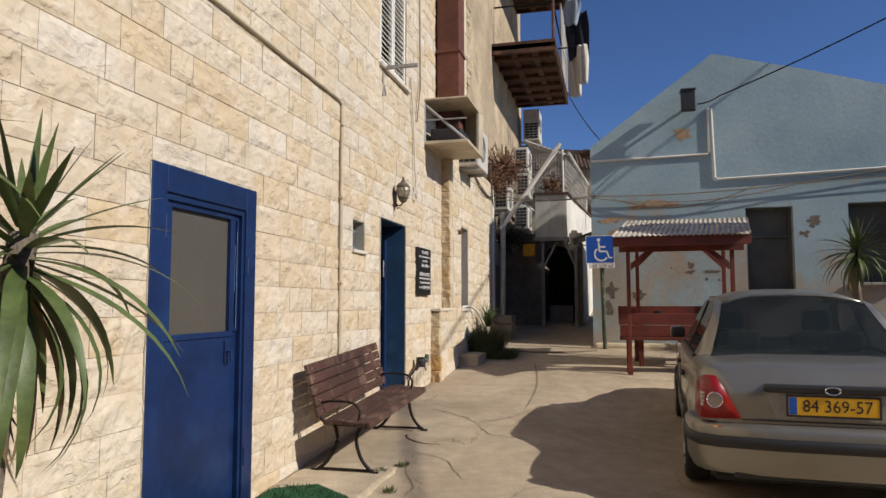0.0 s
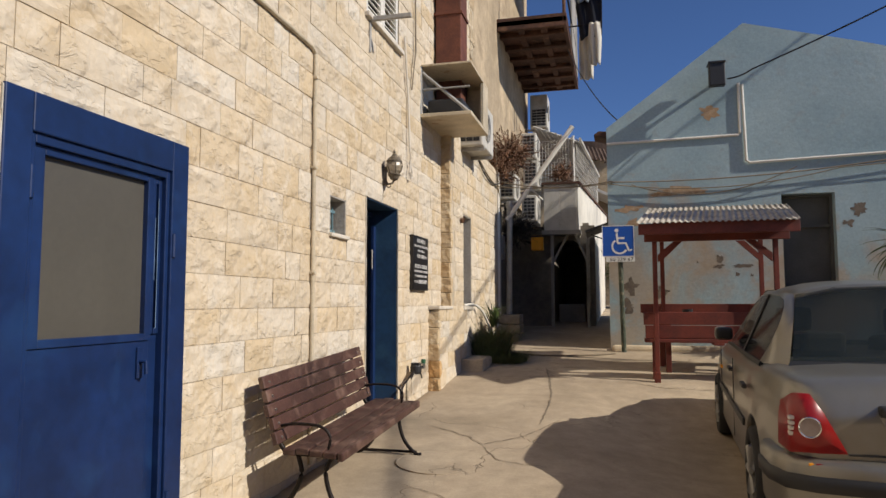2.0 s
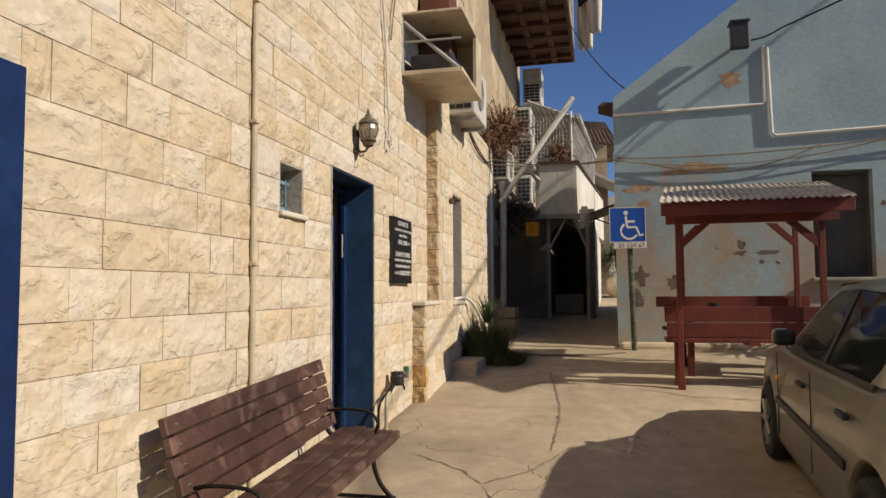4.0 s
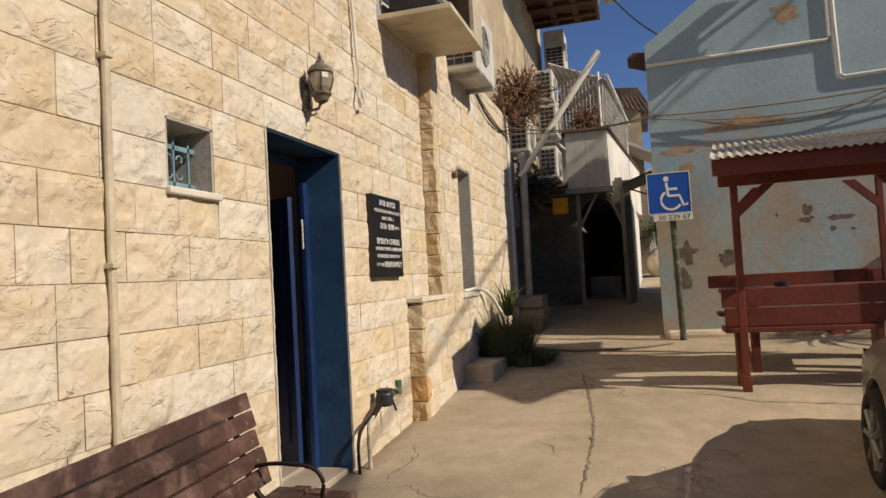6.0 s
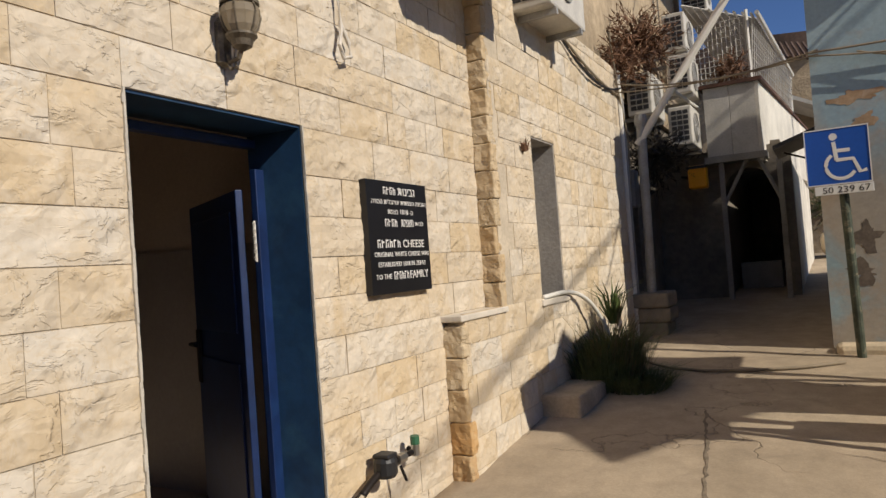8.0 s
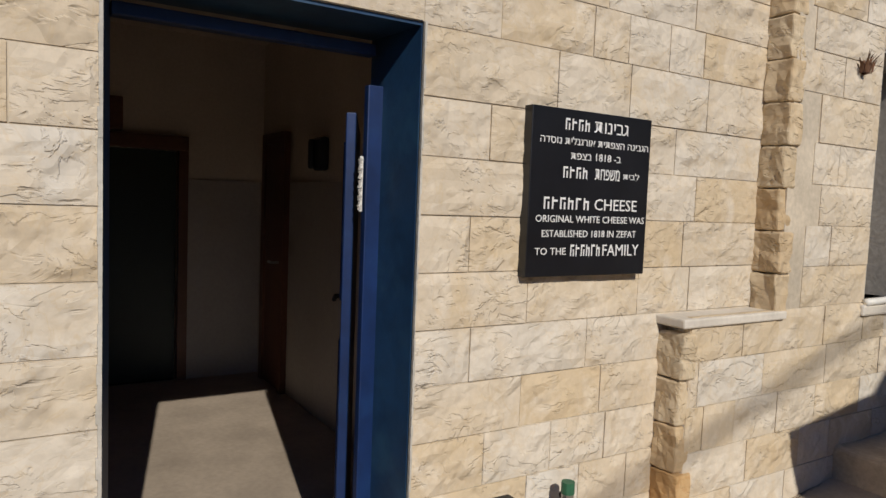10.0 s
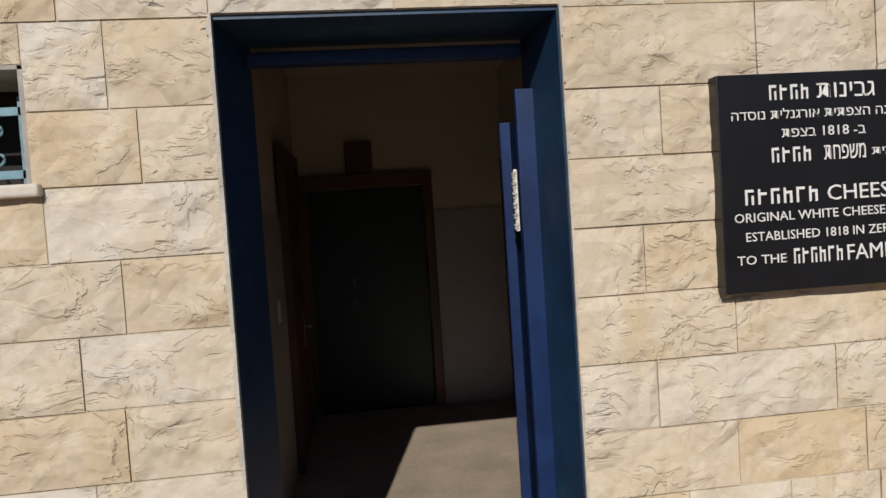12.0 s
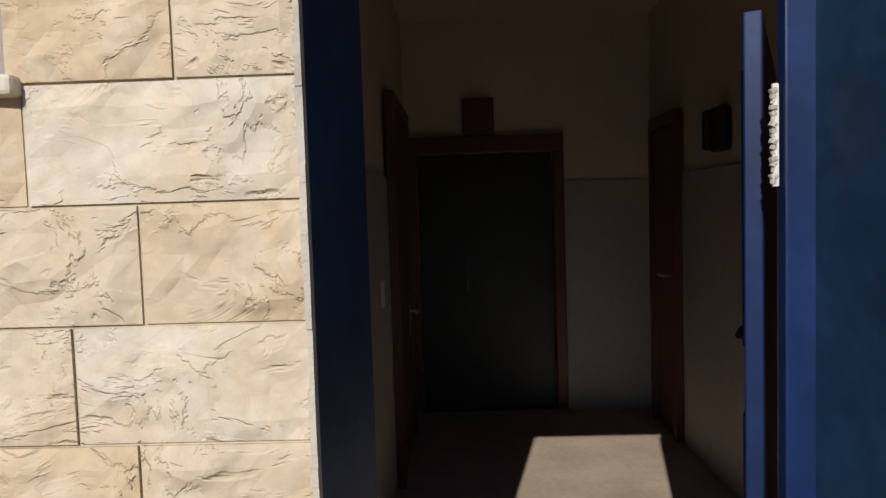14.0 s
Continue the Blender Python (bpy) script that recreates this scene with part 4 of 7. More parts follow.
tagged(part("wall_yard_south", box((-2.3, -7.3, -0.6), (10.3, -7.0, 5.5)), "old_plaster"), "unseen plain plaster wall added to cut sky light", "wall", kind="structure")


# ---------------------------------------------------------------- fittings on the clad wall
def rough_block(lo, hi, seed):
    """A hand-cut stone with uneven faces and chipped edges."""
    bm = box(lo, hi, 0.01)
    bmesh.ops.subdivide_edges(bm, edges=[e for e in bm.edges if e.calc_length() > 0.04], cuts=3, use_grid_fill=True)
    for v in bm.verts:
        q = v.co * 16 + Vector((seed * 3.1, 0, 0))
        v.co += Vector((noise.noise(q), noise.noise(q + Vector((7, 0, 0))), 0.4 * noise.noise(q + Vector((0, 7, 0))))) * 0.014
    return bm


# ochre quoin column on the step of the wall, and on the low shoulder
rng = random.Random(12)
q = thing("quoin_column", "ochre rough-cut stone edge column on the wall step", "stone column", (0, 0, 0), kind="structure")
z = 1.42
while z < 3.86:
    h = 0.197
    ob = part("stone", rough_block((-2.005, 10.425, z + 0.003), (-1.866 + rng.uniform(-0.012, 0.014), 10.52 + rng.uniform(0, 0.01), z + h - 0.002), z), "quoin", q)
    z += h
z = 0.38
while z < 1.3:
    h = 0.2
    part("stone", rough_block((-2.005, 9.80, z + 0.003), (-1.864 + rng.uniform(-0.012, 0.012), 9.88 + rng.uniform(0, 0.01), z + h - 0.002), z), "quoin_rust" if z < 0.6 else "quoin", q)
    z += h
cap = tagged(part("shoulder_cap", box((-2.02, 9.78, 1.405), (-1.85, 10.5, 1.445), 0.008), "sill"), "pale stone cap on the low wall shoulder", "cap stone", kind="structure")


def build_wall_lamp():
    d = thing("wall_lantern", "bronze coach lantern with ribbed glass on the stone wall", "wall lamp", (-2.0, 8.12, 2.75))
    d.scale = (0.8, 0.8, 0.8)
    part("back_plate", lathe([(0.01, -0.13), (0.045, -0.11), (0.05, 0.0), (0.04, 0.10), (0.01, 0.13)], 12), "bronze", d)
    part("arm", tube([(0.02, 0, -0.03), (0.06, 0, -0.11), (0.12, 0, -0.10), (0.145, 0, -0.05)], 0.013), "bronze", d)
    part("arm_scroll", tube([(0.03, 0, -0.09), (0.06, 0, -0.15), (0.1, 0, -0.14), (0.09, 0, -0.1)], 0.008), "bronze", d)
    c = (0.145, 0.0)
    part("cup", lathe([(0.015, -0.07), (0.05, -0.05), (0.06, -0.02), (0.08, 0.0), (0.08, 0.012)], 14, c), "bronze", d)
    part("glass", lathe([(0.055, 0.01), (0.085, 0.05), (0.102, 0.11), (0.095, 0.15), (0.075, 0.17)], 12, c), "lamp_glass", d, "cloudy ribbed glass")
    for k in range(6):
        a = 2 * math.pi * k / 6
        rr = [(0.057, 0.0), (0.088, 0.05), (0.106, 0.11), (0.099, 0.15), (0.078, 0.175)]
        part("rib", tube([(c[0] + r * math.cos(a), r * math.sin(a), z) for r, z in rr], 0.006, 6), "bronze", d)
    part("cap", lathe([(0.1, 0.165), (0.1, 0.18), (0.075, 0.215), (0.035, 0.24), (0.03, 0.26), (0.012, 0.275), (0.016, 0.29), (0.004, 0.33)], 14, c), "bronze", d)


build_wall_lamp()


def build_plaque():
    y0, y1, z0, z1 = 9.018, 9.633, 1.628, 2.25
    d = thing("name_plaque", "black stone plaque with white engraved Hebrew and English text", "sign", (-1.985, (y0 + y1) / 2, z0))
    w, h = y1 - y0, z1 - z0
    part("slab", box((-0.02, -w / 2, 0), (0.03, w / 2, h), 0.003), "black_sign", d)
    base = Matrix(((0, 0, 1, 0.0312), (1, 0, 0, 0), (0, 1, 0, 0), (0, 0, 0, 1)))

    def at(y, z):
        return Matrix.Translation((0, y, z)) @ base

    def line(text, y, z, width, height):
        lettering(text, "lettering", "sign_letter", d, width, height, at(y, z), "white engraved letters")

    def bars(y, z, width, height, n):
        bm = bmesh.new()
        step = width / n
        for i in range(n):
            a = y - width / 2 + i * step
            add_box(bm, (0.0305, a + step * 0.12, z - height / 2), (0.0325, a + step * 0.30, z + height / 2))
            add_box(bm, (0.0305, a + step * 0.30, z + height * (0.1 if i % 2 else 0.32)), (0.0325, a + step * 0.78, z + height * (0.28 if i % 2 else 0.5)))
            if i % 3 != 1:
                add_box(bm, (0.0305, a + step * 0.60, z - height / 2), (0.0325, a + step * 0.78, z + height * 0.1))
        part("lettering", bm, "sign_letter", d, "white engraved name drawn as bars")

    heb = lambda s: s[::-1]
    line(heb("גבינות"), 0.085, 0.567, 0.18, 0.042)
    bars(-0.09, 0.567, 0.13, 0.042, 4)
    line(heb("הגבינה הצפתית אורגנלית נוסדה"), 0.012, 0.507, 0.56, 0.03)
    line("תפצב 1818 -ב", 0.012, 0.453, 0.26, 0.028)
    line(heb("לבית"), 0.205, 0.390, 0.09, 0.025)
    line(heb("משפחת"), 0.075, 0.390, 0.13, 0.042)
    bars(-0.09, 0.390, 0.13, 0.042, 4)
    bars(-0.125, 0.274, 0.235, 0.044, 6)
    line("CHEESE", 0.13, 0.274, 0.23, 0.044)
    line("ORIGINAL WHITE CHEESE WAS", 0.01, 0.216, 0.565, 0.026)
    line("ESTABLISHED 1818 IN ZEFAT", 0.005, 0.161, 0.49, 0.026)
    line("TO THE", -0.195, 0.095, 0.15, 0.026)
    bars(-0.02, 0.098, 0.16, 0.044, 6)
    line("FAMILY", 0.17, 0.098, 0.2, 0.044)


build_plaque()

d = thing("drain_pipe", "thin stone-coloured pipe running down the wall", "pipe", (0, 0, 0))
part("pipe", tube([(-1.985, 4.0, 3.50), (-1.985, 6.40, 3.44), (-1.98, 6.475, 3.40), (-1.98, 6.47, 0.95), (-1.98, 6.47, 0.30)], 0.017), "wall_pipe", d)
for z in (0.9, 1.7, 2.5, 3.2):
    part("clip", box((-2.0, 6.45, z), (-1.955, 6.49, z + 0.02), 0.003), "wall_pipe", d)
d = thing("hanging_cable", "cream cable dangling in a loop on the wall", "cable", (0, 0, 0))
part("cable", tube([(-1.97, 8.72, 4.4), (-1.97, 8.86, 3.75), (-1.96, 8.89, 3.2), (-1.955, 8.90, 3.02), (-1.95, 8.87, 2.92), (-1.95, 8.90, 2.86), (-1.95, 8.96, 2.88), (-1.955, 8.955, 2.95), (-1.965, 8.905, 3.05)], 0.012, 8), "sill", d)
d = thing("wall_cable", "thin dark cable stapled along the wall", "cable", (0, 0, 0))
part("cable", tube([(-1.97, 9.1, 6.6), (-1.97, 9.15, 4.4), (-1.97, 9.0, 3.9)], 0.01, 6), "cable_tan", d)


def build_tap():
    d = thing("water_meter", "black water meter with green valve on old pipes", "water meter", (-1.97, 8.94, 0.765))
    part("meter", lathe([(0.05, -0.05), (0.062, -0.03), (0.062, 0.03), (0.05, 0.05), (0.03, 0.06)], 14, (0.07, 0.0)), "dark", d)
    part("lid", box((0.02, -0.045, 0.045), (0.12, 0.045, 0.07), 0.01), "dark", d)
    part("feed_pipe", tube(rounded([(0.06, -0.29, -0.44), (0.06, -0.29, -0.2), (0.06, -0.27, -0.12), (0.06, -0.18, -0.08)]), 0.015), "wall_pipe", d, "beige painted pipe", smooth=True)
    part("elbow", tube(rounded([(0.06, -0.2, -0.085), (0.06, -0.1, -0.04), (0.06, 0.0, -0.01)]), 0.02), "iron", d, smooth=True)
    part("branch_pipe", tube([(0.06, 0.0, 0.0), (0.06, 0.30, 0.0), (0.0, 0.33, 0.0)], 0.016), "iron", d)
    part("second_pipe", tube(rounded([(0.03, -0.40, -0.44), (0.03, -0.40, -0.22), (0.04, -0.32, -0.12), (0.06, -0.16, -0.07)]), 0.011), "iron", d, smooth=True)
    part("valve", tube([(0.07, 0.29, -0.02), (0.07, 0.29, 0.04)], 0.024), "steel", d)
    part("valve_cap", tube([(0.07, 0.29, 0.04), (0.07, 0.29, 0.085)], 0.026), "valve_green", d, "green valve cap")
    part("coupling", tube([(0.06, 0.12, 0.0), (0.06, 0.19, 0.0)], 0.028, 8), "steel", d)
    part("hose_tail", tube([(0.08, 0.12, -0.03), (0.1, 0.14, -0.11)], 0.008), "iron", d)


build_tap()


# ---------------------------------------------------------------- cage and outdoor units on the upper wall
def build_cage():
    d = thing("metal_ledge_box", "stained cream sheet-metal box with a strut under the duct", "metal box", (-2.0, 9.45, 3.70))
    L = 1.1
    part("floor_plate", box((0.0, 0, 0), (0.62, L, 0.045), 0.006), "cream_metal", d)
    part("side_plate", box((0.58, 0.78, 0.045), (0.62, L, 0.62), 0.004), "cream_metal", d)
    part("far_plate", box((0.0, L - 0.04, 0.045), (0.58, L, 0.62), 0.004), "cream_metal", d)
    part("roof_plate", box((0.0, 0, 0.62), (0.62, L, 0.645), 0.004), "cream_metal", d)
    part("strut", tube([(0.02, 0.03, 0.55), (0.6, 0.06, 0.03)], 0.022, 6), "grey_pipe", d)
    part("strut", tube([(0.0, 0.02, 0.0), (0.0, 0.02, 0.63)], 0.02, 6), "grey_pipe", d)
    part("front_rail", tube([(0.03, 0.02, 0.34), (0.6, 0.02, 0.34)], 0.012, 6), "grey_pipe", d)
    part("load", boxes(((0.06, 0.1, 0.05), (0.5, 0.95, 0.24)), bevel=0.03), "dark", d, "dark machinery inside")
    d = thing("flue_duct", "rust-red square duct rising up the wall", "duct", (-1.99, 10.05, 4.0))
    part("duct", box((0.02, 0, 0.0), (0.36, 0.36, 5.6), 0.015), "rust", d)
    for z in (1.2, 2.6, 4.0):
        part("flange", box((0.0, -0.015, z), (0.38, 0.375, z + 0.04), 0.005), "rust", d)
    d = thing("riser_pipe", "thin grey pipes beside the duct", "pipe", (-1.95, 10.75, 4.1))
    part("pipe", tube([(0, 0, 0), (0, 0, 5.3)], 0.03), "grey_pipe", d)
    part("pipe", tube([(0, 0.14, 0.3), (0, 0.14, 5.3)], 0.022), "dark", d)
    d = thing("window_4", "white louvred window beside the duct", "window", (-2.0, 10.5, 4.5), kind="structure")
    part("frame", boxes(((0, 0, 0), (0.04, 0.06, 1.2)), ((0, 0.4, 0), (0.04, 0.46, 1.2)), ((0, 0.06, 0), (0.04, 0.4, 0.06)), ((0, 0.06, 1.14), (0.04, 0.4, 1.2))), "white_pipe", d)
    for k in range(14):
        part("slat", box((0.005, 0.06, 0.09 + k * 0.075), (0.03, 0.4, 0.115 + k * 0.075)), "white_pipe", d)


def build_ac(at, turn, label, w=0.82, dpt=0.32, h=0.56):
    """Outdoor unit: fan side towards local +x, louvred end towards local -y."""
    d = thing("ac_outdoor_unit", label, "air conditioner", at, turn, group="outdoor units")
    part("casing", box((0, 0, 0), (dpt, w, h), 0.02), "ac_white", d)
    rg = bmesh.new()
    for k in range(6):
        for i in range(3):
            u = 0.04 + i * (dpt - 0.08) / 3
            add_box(rg, (u + 0.006, -0.006, 0.07 + k * 0.075), (u + (dpt - 0.08) / 3 - 0.006, 0.004, 0.125 + k * 0.075))
    part("side_louvre", rg, "dark", d, "dark louvre slots")
    n = 22
    fan = bmesh.new()
    for r in (0.06, 0.11, 0.16, 0.205):
        add_tube(fan, [(dpt + 0.012, w * 0.42 + r * math.cos(2 * math.pi * k / n), h / 2 + r * math.sin(2 * math.pi * k / n)) for k in range(n + 1)], 0.006, 5)
    for k in range(8):
        a = math.pi * k / 4
        add_tube(fan, [(dpt + 0.012, w * 0.42, h / 2), (dpt + 0.012, w * 0.42 + 0.21 * math.cos(a), h / 2 + 0.21 * math.sin(a))], 0.005, 5)
    part("fan_guard", fan, "grey_pipe", d)
    disc = bmesh.new()
    add_tube(disc, [(dpt - 0.02, w * 0.42, h / 2), (dpt + 0.004, w * 0.42, h / 2)], 0.21, 24)
    part("fan_recess", disc, "panel_grey", d)
    for y in (0.1, w - 0.14):
        part("bracket", box((-0.42, y, -0.05), (dpt, y + 0.04, 0.0)), "grey_pipe", d)
    return d


build_cage()
build_ac((-1.93, 11.05, 3.70), 0, "weathered white outdoor unit on a bracket over the stone wall", 0.86, 0.38, 0.66)
build_ac((-1.72, 16.4, 4.62), 0, "cream outdoor unit stacked high above the lane")
build_ac((-1.68, 16.3, 3.98), 0, "cream outdoor unit in the middle of the stack")
build_ac((-1.70, 16.2, 3.22), 0, "cream outdoor unit low in the stack")
build_ac((-2.02, 15.2, 3.55), 0, "grey-cream outdoor unit beside the leaning pole")
build_ac((-1.9, 19.6, 6.1), 0, "grey outdoor unit under the balcony", 0.7, 0.45, 0.9)


# ---------------------------------------------------------------- balconies and laundry
def build_balcony(z, label, rails):
    d = thing("balcony", label, "balcony", (-2.05, 15.25, z))
    L, W = 4.3, 1.42
    part("slab", box((0, 0, 0.08), (W, L, 0.2), 0.01), "rust_dark", d)
    part("edge_beam", boxes(((W - 0.07, 0, 0), (W, L, 0.26)), ((0, 0, 0), (W - 0.07, 0.07, 0.26)), ((0, L - 0.07, 0), (W - 0.07, L, 0.26)), bevel=0.006), "rust_dark", d)
    for k in range(6):
        y = 0.07 + (k + 0.5) * (L - 0.14) / 6
        part("joist", box((0, y - 0.06, -0.02), (W - 0.07, y + 0.06, 0.08), 0.02), "rust_dark", d)
    for k in range(2):
        x = W * (k + 1) / 3
        part("cross_joist", box((x - 0.07, 0.07, 0.015), (x + 0.07, L - 0.07, 0.08), 0.02), "rust_dark", d)
    if rails:
        part("post", tube([(W - 0.05, 0.06, 0.2), (W - 0.05, 0.06, 2.4)], 0.035), "rust_dark", d)
        part("post", tube([(W - 0.05, L - 0.06, 0.2), (W - 0.05, L - 0.06, 2.4)], 0.05), "panel_grey", d)
        part("rail", tube([(W - 0.05, 0.06, 1.1), (W - 0.05, L - 0.06, 1.1)], 0.02), "iron", d)
        part("rail", tube([(0.05, 0.04, 1.1), (W - 0.05, 0.04, 1.1)], 0.02), "iron", d)
        part("side_panel", box((W - 0.08, 2.6, 0.2), (W - 0.04, L - 0.1, 2.2), 0.004), "panel_grey", d, "grey sheet screen")
        part("line_bar", tube([(W - 0.1, 0.5, 2.1), (W + 0.75, 0.5, 2.14)], 0.018), "iron", d)
        part("line_bar", tube([(W - 0.1, 2.1, 0.8), (W + 0.6, 2.1, 0.82)], 0.018), "iron", d)
        part("wash_line", tube([(W + 0.3, 0.5, 2.1), (W + 0.3, 3.6, 2.0)], 0.006, 5), "cable", d)
        part("wash_line", tube([(W + 0.32, 1.2, 0.8), (W + 0.3, 3.2, 0.78)], 0.006, 5), "cable", d)
    return d


build_balcony(7.05, "rusty brown balcony slab with coffered underside", True)
build_balcony(9.8, "rusty upper balcony slab seen from below", False)


def cloth(name, label, material, at, w, h, seed, thin=0.55):
    """Washing hung by one edge, with folds."""
    rng = random.Random(seed)
    d = thing(name, label, "laundry", at, 78, group="washing on the line")
    bm = bmesh.new()
    nu, nv = 10, 12
    ph = rng.uniform(0, 6)
    rows = []
    for j in range(nv + 1):
        v = j / nv
        row = []
        for i in range(nu + 1):
            u = i / nu - 0.5
            ww = w * (1 - thin * abs(v - 0.35))
            row.append(bm.verts.new((0.05 * math.sin(u * 14 + ph + v * 2) + 0.12 * v * math.sin(ph), u * ww + 0.08 * v * math.sin(ph * 2), -v * h - 0.08 * abs(math.sin(u * 5 + ph)) * v)))
        rows.append(row)
    for a, b in zip(rows, rows[1:]):
        for i in range(nu):
            bm.faces.new((a[i], a[i + 1], b[i + 1], b[i]))
    ob = part("fabric", bm, material, d, smooth=True)
    sol = ob.modifiers.new("thickness", "SOLIDIFY")
    sol.thickness = 0.012


cloth("hanging_shirt", "pale blue shirt hung to dry", "cloth_blue", (-0.35, 17.2, 9.05), 0.45, 0.6, 1)
cloth("hanging_trousers", "navy garment hung to dry", "cloth_navy", (-0.28, 17.4, 8.75), 0.62, 1.15, 2, 0.3)
cloth("hanging_towel", "white cloth hung to dry below the navy one", "cloth_white", (-0.34, 17.6, 7.9), 0.34, 1.15, 3, 0.2)
cloth("hanging_towel", "white cloth hung to dry below the navy one", "cloth_white", (-0.14, 17.2, 7.84), 0.3, 0.9, 4, 0.4)


# ---------------------------------------------------------------- bench
def build_bench():
    x0 = -1.95
    d = thing("park_bench", "dark brown slatted wooden bench with iron frame", "bench", (x0, 5.60, 0.0))
    L = 1.62
    zf, zr = zg(-1.6, 5.6), zg(-1.6, 7.2)
    tilt = math.atan2(zr - zf, L)
    d.matrix_basis = pose(x0, 5.57, zf, math.degrees(tilt), 0, 0)
    for k in range(5):
        z = 0.485 + k * 0.083
        x = 0.165 - k * 0.021
        bm = box((-0.017, 0, -0.038), (0.017, L, 0.038), 0.006)
        ob = part("back_slat", bm, "bench_wood", d)
        ob.matrix_basis = pose(x, 0.012 * math.sin(k * 2.3), z, 0, -15, 0.15 * math.sin(k * 3.1))
        for y in (0.07, L - 0.07):
            b = part("bolt", tube([(x + 0.012, y, z), (x + 0.024, y, z - 0.003)], 0.009, 8), "steel", ob)
            b.matrix_parent_inverse = ob.matrix_basis.inverted()
    for k in range(4):
        x = 0.22 + k * 0.088
        part("seat_slat", box((x, 0, 0.40 - 0.008 * abs(k - 1)), (x + 0.081, L, 0.437 - 0.008 * abs(k - 1)), 0.007), "bench_wood", d)
    part("seat_front_slat", box((0.572, 0.0, 0.37), (0.612, L, 0.425), 0.012), "bench_wood", d)
    for y in (0.09, L - 0.09):
        s = part("side_frame", tube(rounded([(0.045, y, 0.80), (0.085, y, 0.66), (0.125, y, 0.52), (0.19, y, 0.40), (0.30, y, 0.382), (0.50, y, 0.378), (0.575, y, 0.36)]), 0.015, 8), "iron", d, "black wrought iron side", smooth=True)
        part("front_leg", tube(rounded([(0.50, y, 0.375), (0.46, y, 0.27), (0.50, y, 0.12), (0.59, y, 0.02), (0.64, y, 0.012)]), 0.015, 8), "iron", s, smooth=True)
        part("rear_leg", tube(rounded([(0.28, y, 0.38), (0.30, y, 0.25), (0.22, y, 0.1), (0.13, y, 0.02), (0.08, y, 0.012)]), 0.015, 8), "iron", s, smooth=True)
        part("foot_bar", tube([(0.14, y, 0.03), (0.60, y, 0.03)], 0.011, 8), "iron", s)
        part("armrest", tube(rounded([(0.12, y, 0.535), (0.24, y, 0.56), (0.38, y, 0.56), (0.455, y, 0.54), (0.49, y, 0.495), (0.485, y, 0.44), (0.46, y, 0.38)]), 0.0095, 8), "iron", s, smooth=True)


build_bench()
slab = box((-1.96, 5.0, 0.10), (-1.22, 5.95, zg(-1.6, 5.5) + 0.025), 0.03)
bmesh.ops.subdivide_edges(slab, edges=slab.edges, cuts=4, use_grid_fill=True)
for v in slab.verts:
    v.co += Vector((noise.noise(v.co * 5) * 0.05, noise.noise(v.co * 5 + Vector((9, 0, 0))) * 0.06, 0))
tagged(part("bench_footing", slab, "gold_stone"), "rough pale cement pad under the bench foot", "pad")


# ---------------------------------------------------------------- turf mat
def build_turf():
    bm = bmesh.new()
    n = 20
    ring = []
    pts = [(-1.9, 5.06), (-1.62, 5.22), (-1.3, 5.0), (-1.1, 4.7), (-1.0, 4.2), (-1.05, 3.5), (-1.1, 2.9), (-1.95, 2.9)]
    top = [bm.verts.new((x, y, zg(x, y) + 0.05)) for x, y in pts]
    bot = [bm.verts.new((x, y, zg(x, y) - 0.05)) for x, y in pts]
    bm.faces.new(top)
    for i in range(len(pts)):
        j = (i + 1) % len(pts)
        bm.faces.new((top[i], top[j], bot[j], bot[i]))
    t = tagged(part("turf_mat", bm, "turf"), "green artificial turf mat by the wall", "turf mat")
    rng = random.Random(4)
    bm = bmesh.new()
    for _ in range(5200):
        y = rng.uniform(3.0, 5.2)
        x = rng.uniform(-1.9, -1.02)
        if x > -1.05 - 0.35 * max(0, y - 4.3) - 0.15 * rng.random() or y > 5.2 + 0.5 * (x + 1.7) * (-1 if x > -1.6 else 1):
            continue
        z = zg(x, y) + 0.05
        a = rng.uniform(0, 6.28)
        dx, dy = 0.004 * math.cos(a), 0.004 * math.sin(a)
        bm.faces.new([bm.verts.new(p) for p in ((x - dx, y - dy, z), (x + dx, y + dy, z), (x + rng.uniform(-0.01, 0.01), y + rng.uniform(-0.01, 0.01), z + rng.uniform(0.015, 0.03)))])
    tagged(part("turf_blades", bm, "turf", t), kind="stuff")


build_turf()


# ---------------------------------------------------------------- yuccas
def leaf_mesh(seed, length, width, bend):
    """A sword leaf along local +x, bent downwards, with a fold along its middle."""
    bm = bmesh.new()
    n = 9
    prev = None
    x = z = 0.0
    ang = 0.0
    rng = random.Random(seed)
    twist = rng.uniform(-0.3, 0.3)
    for i in range(n + 1):
        u = i / n
        w = width * (0.55 + 1.6 * u if u < 0.28 else 1.0 - ((u - 0.28) / 0.72) ** 1.6) * 0.5 + 0.0012
        side = Vector((0, math.cos(twist * u), math.sin(twist * u)))
        mid = Vector((x, 0, z))
        row = [bm.verts.new(mid + side * w + Vector((0, 0, 0.25 * w))), bm.verts.new(mid), bm.verts.new(mid - side * w + Vector((0, 0, 0.25 * w)))]
        if prev:
            bm.faces.new((prev[0], row[0], row[1], prev[1]))
            bm.faces.new((prev[1], row[1], row[2], prev[2]))
        prev = row
        step = length / n
        x += step * math.cos(ang)
        z -= step * math.sin(ang)
        ang += bend * (0.5 + u) / n
    me = bpy.data.meshes.new("leaf")
    bm.to_mesh(me)
    bm.free()
    for f in me.polygons:
        f.use_smooth = True
    return me


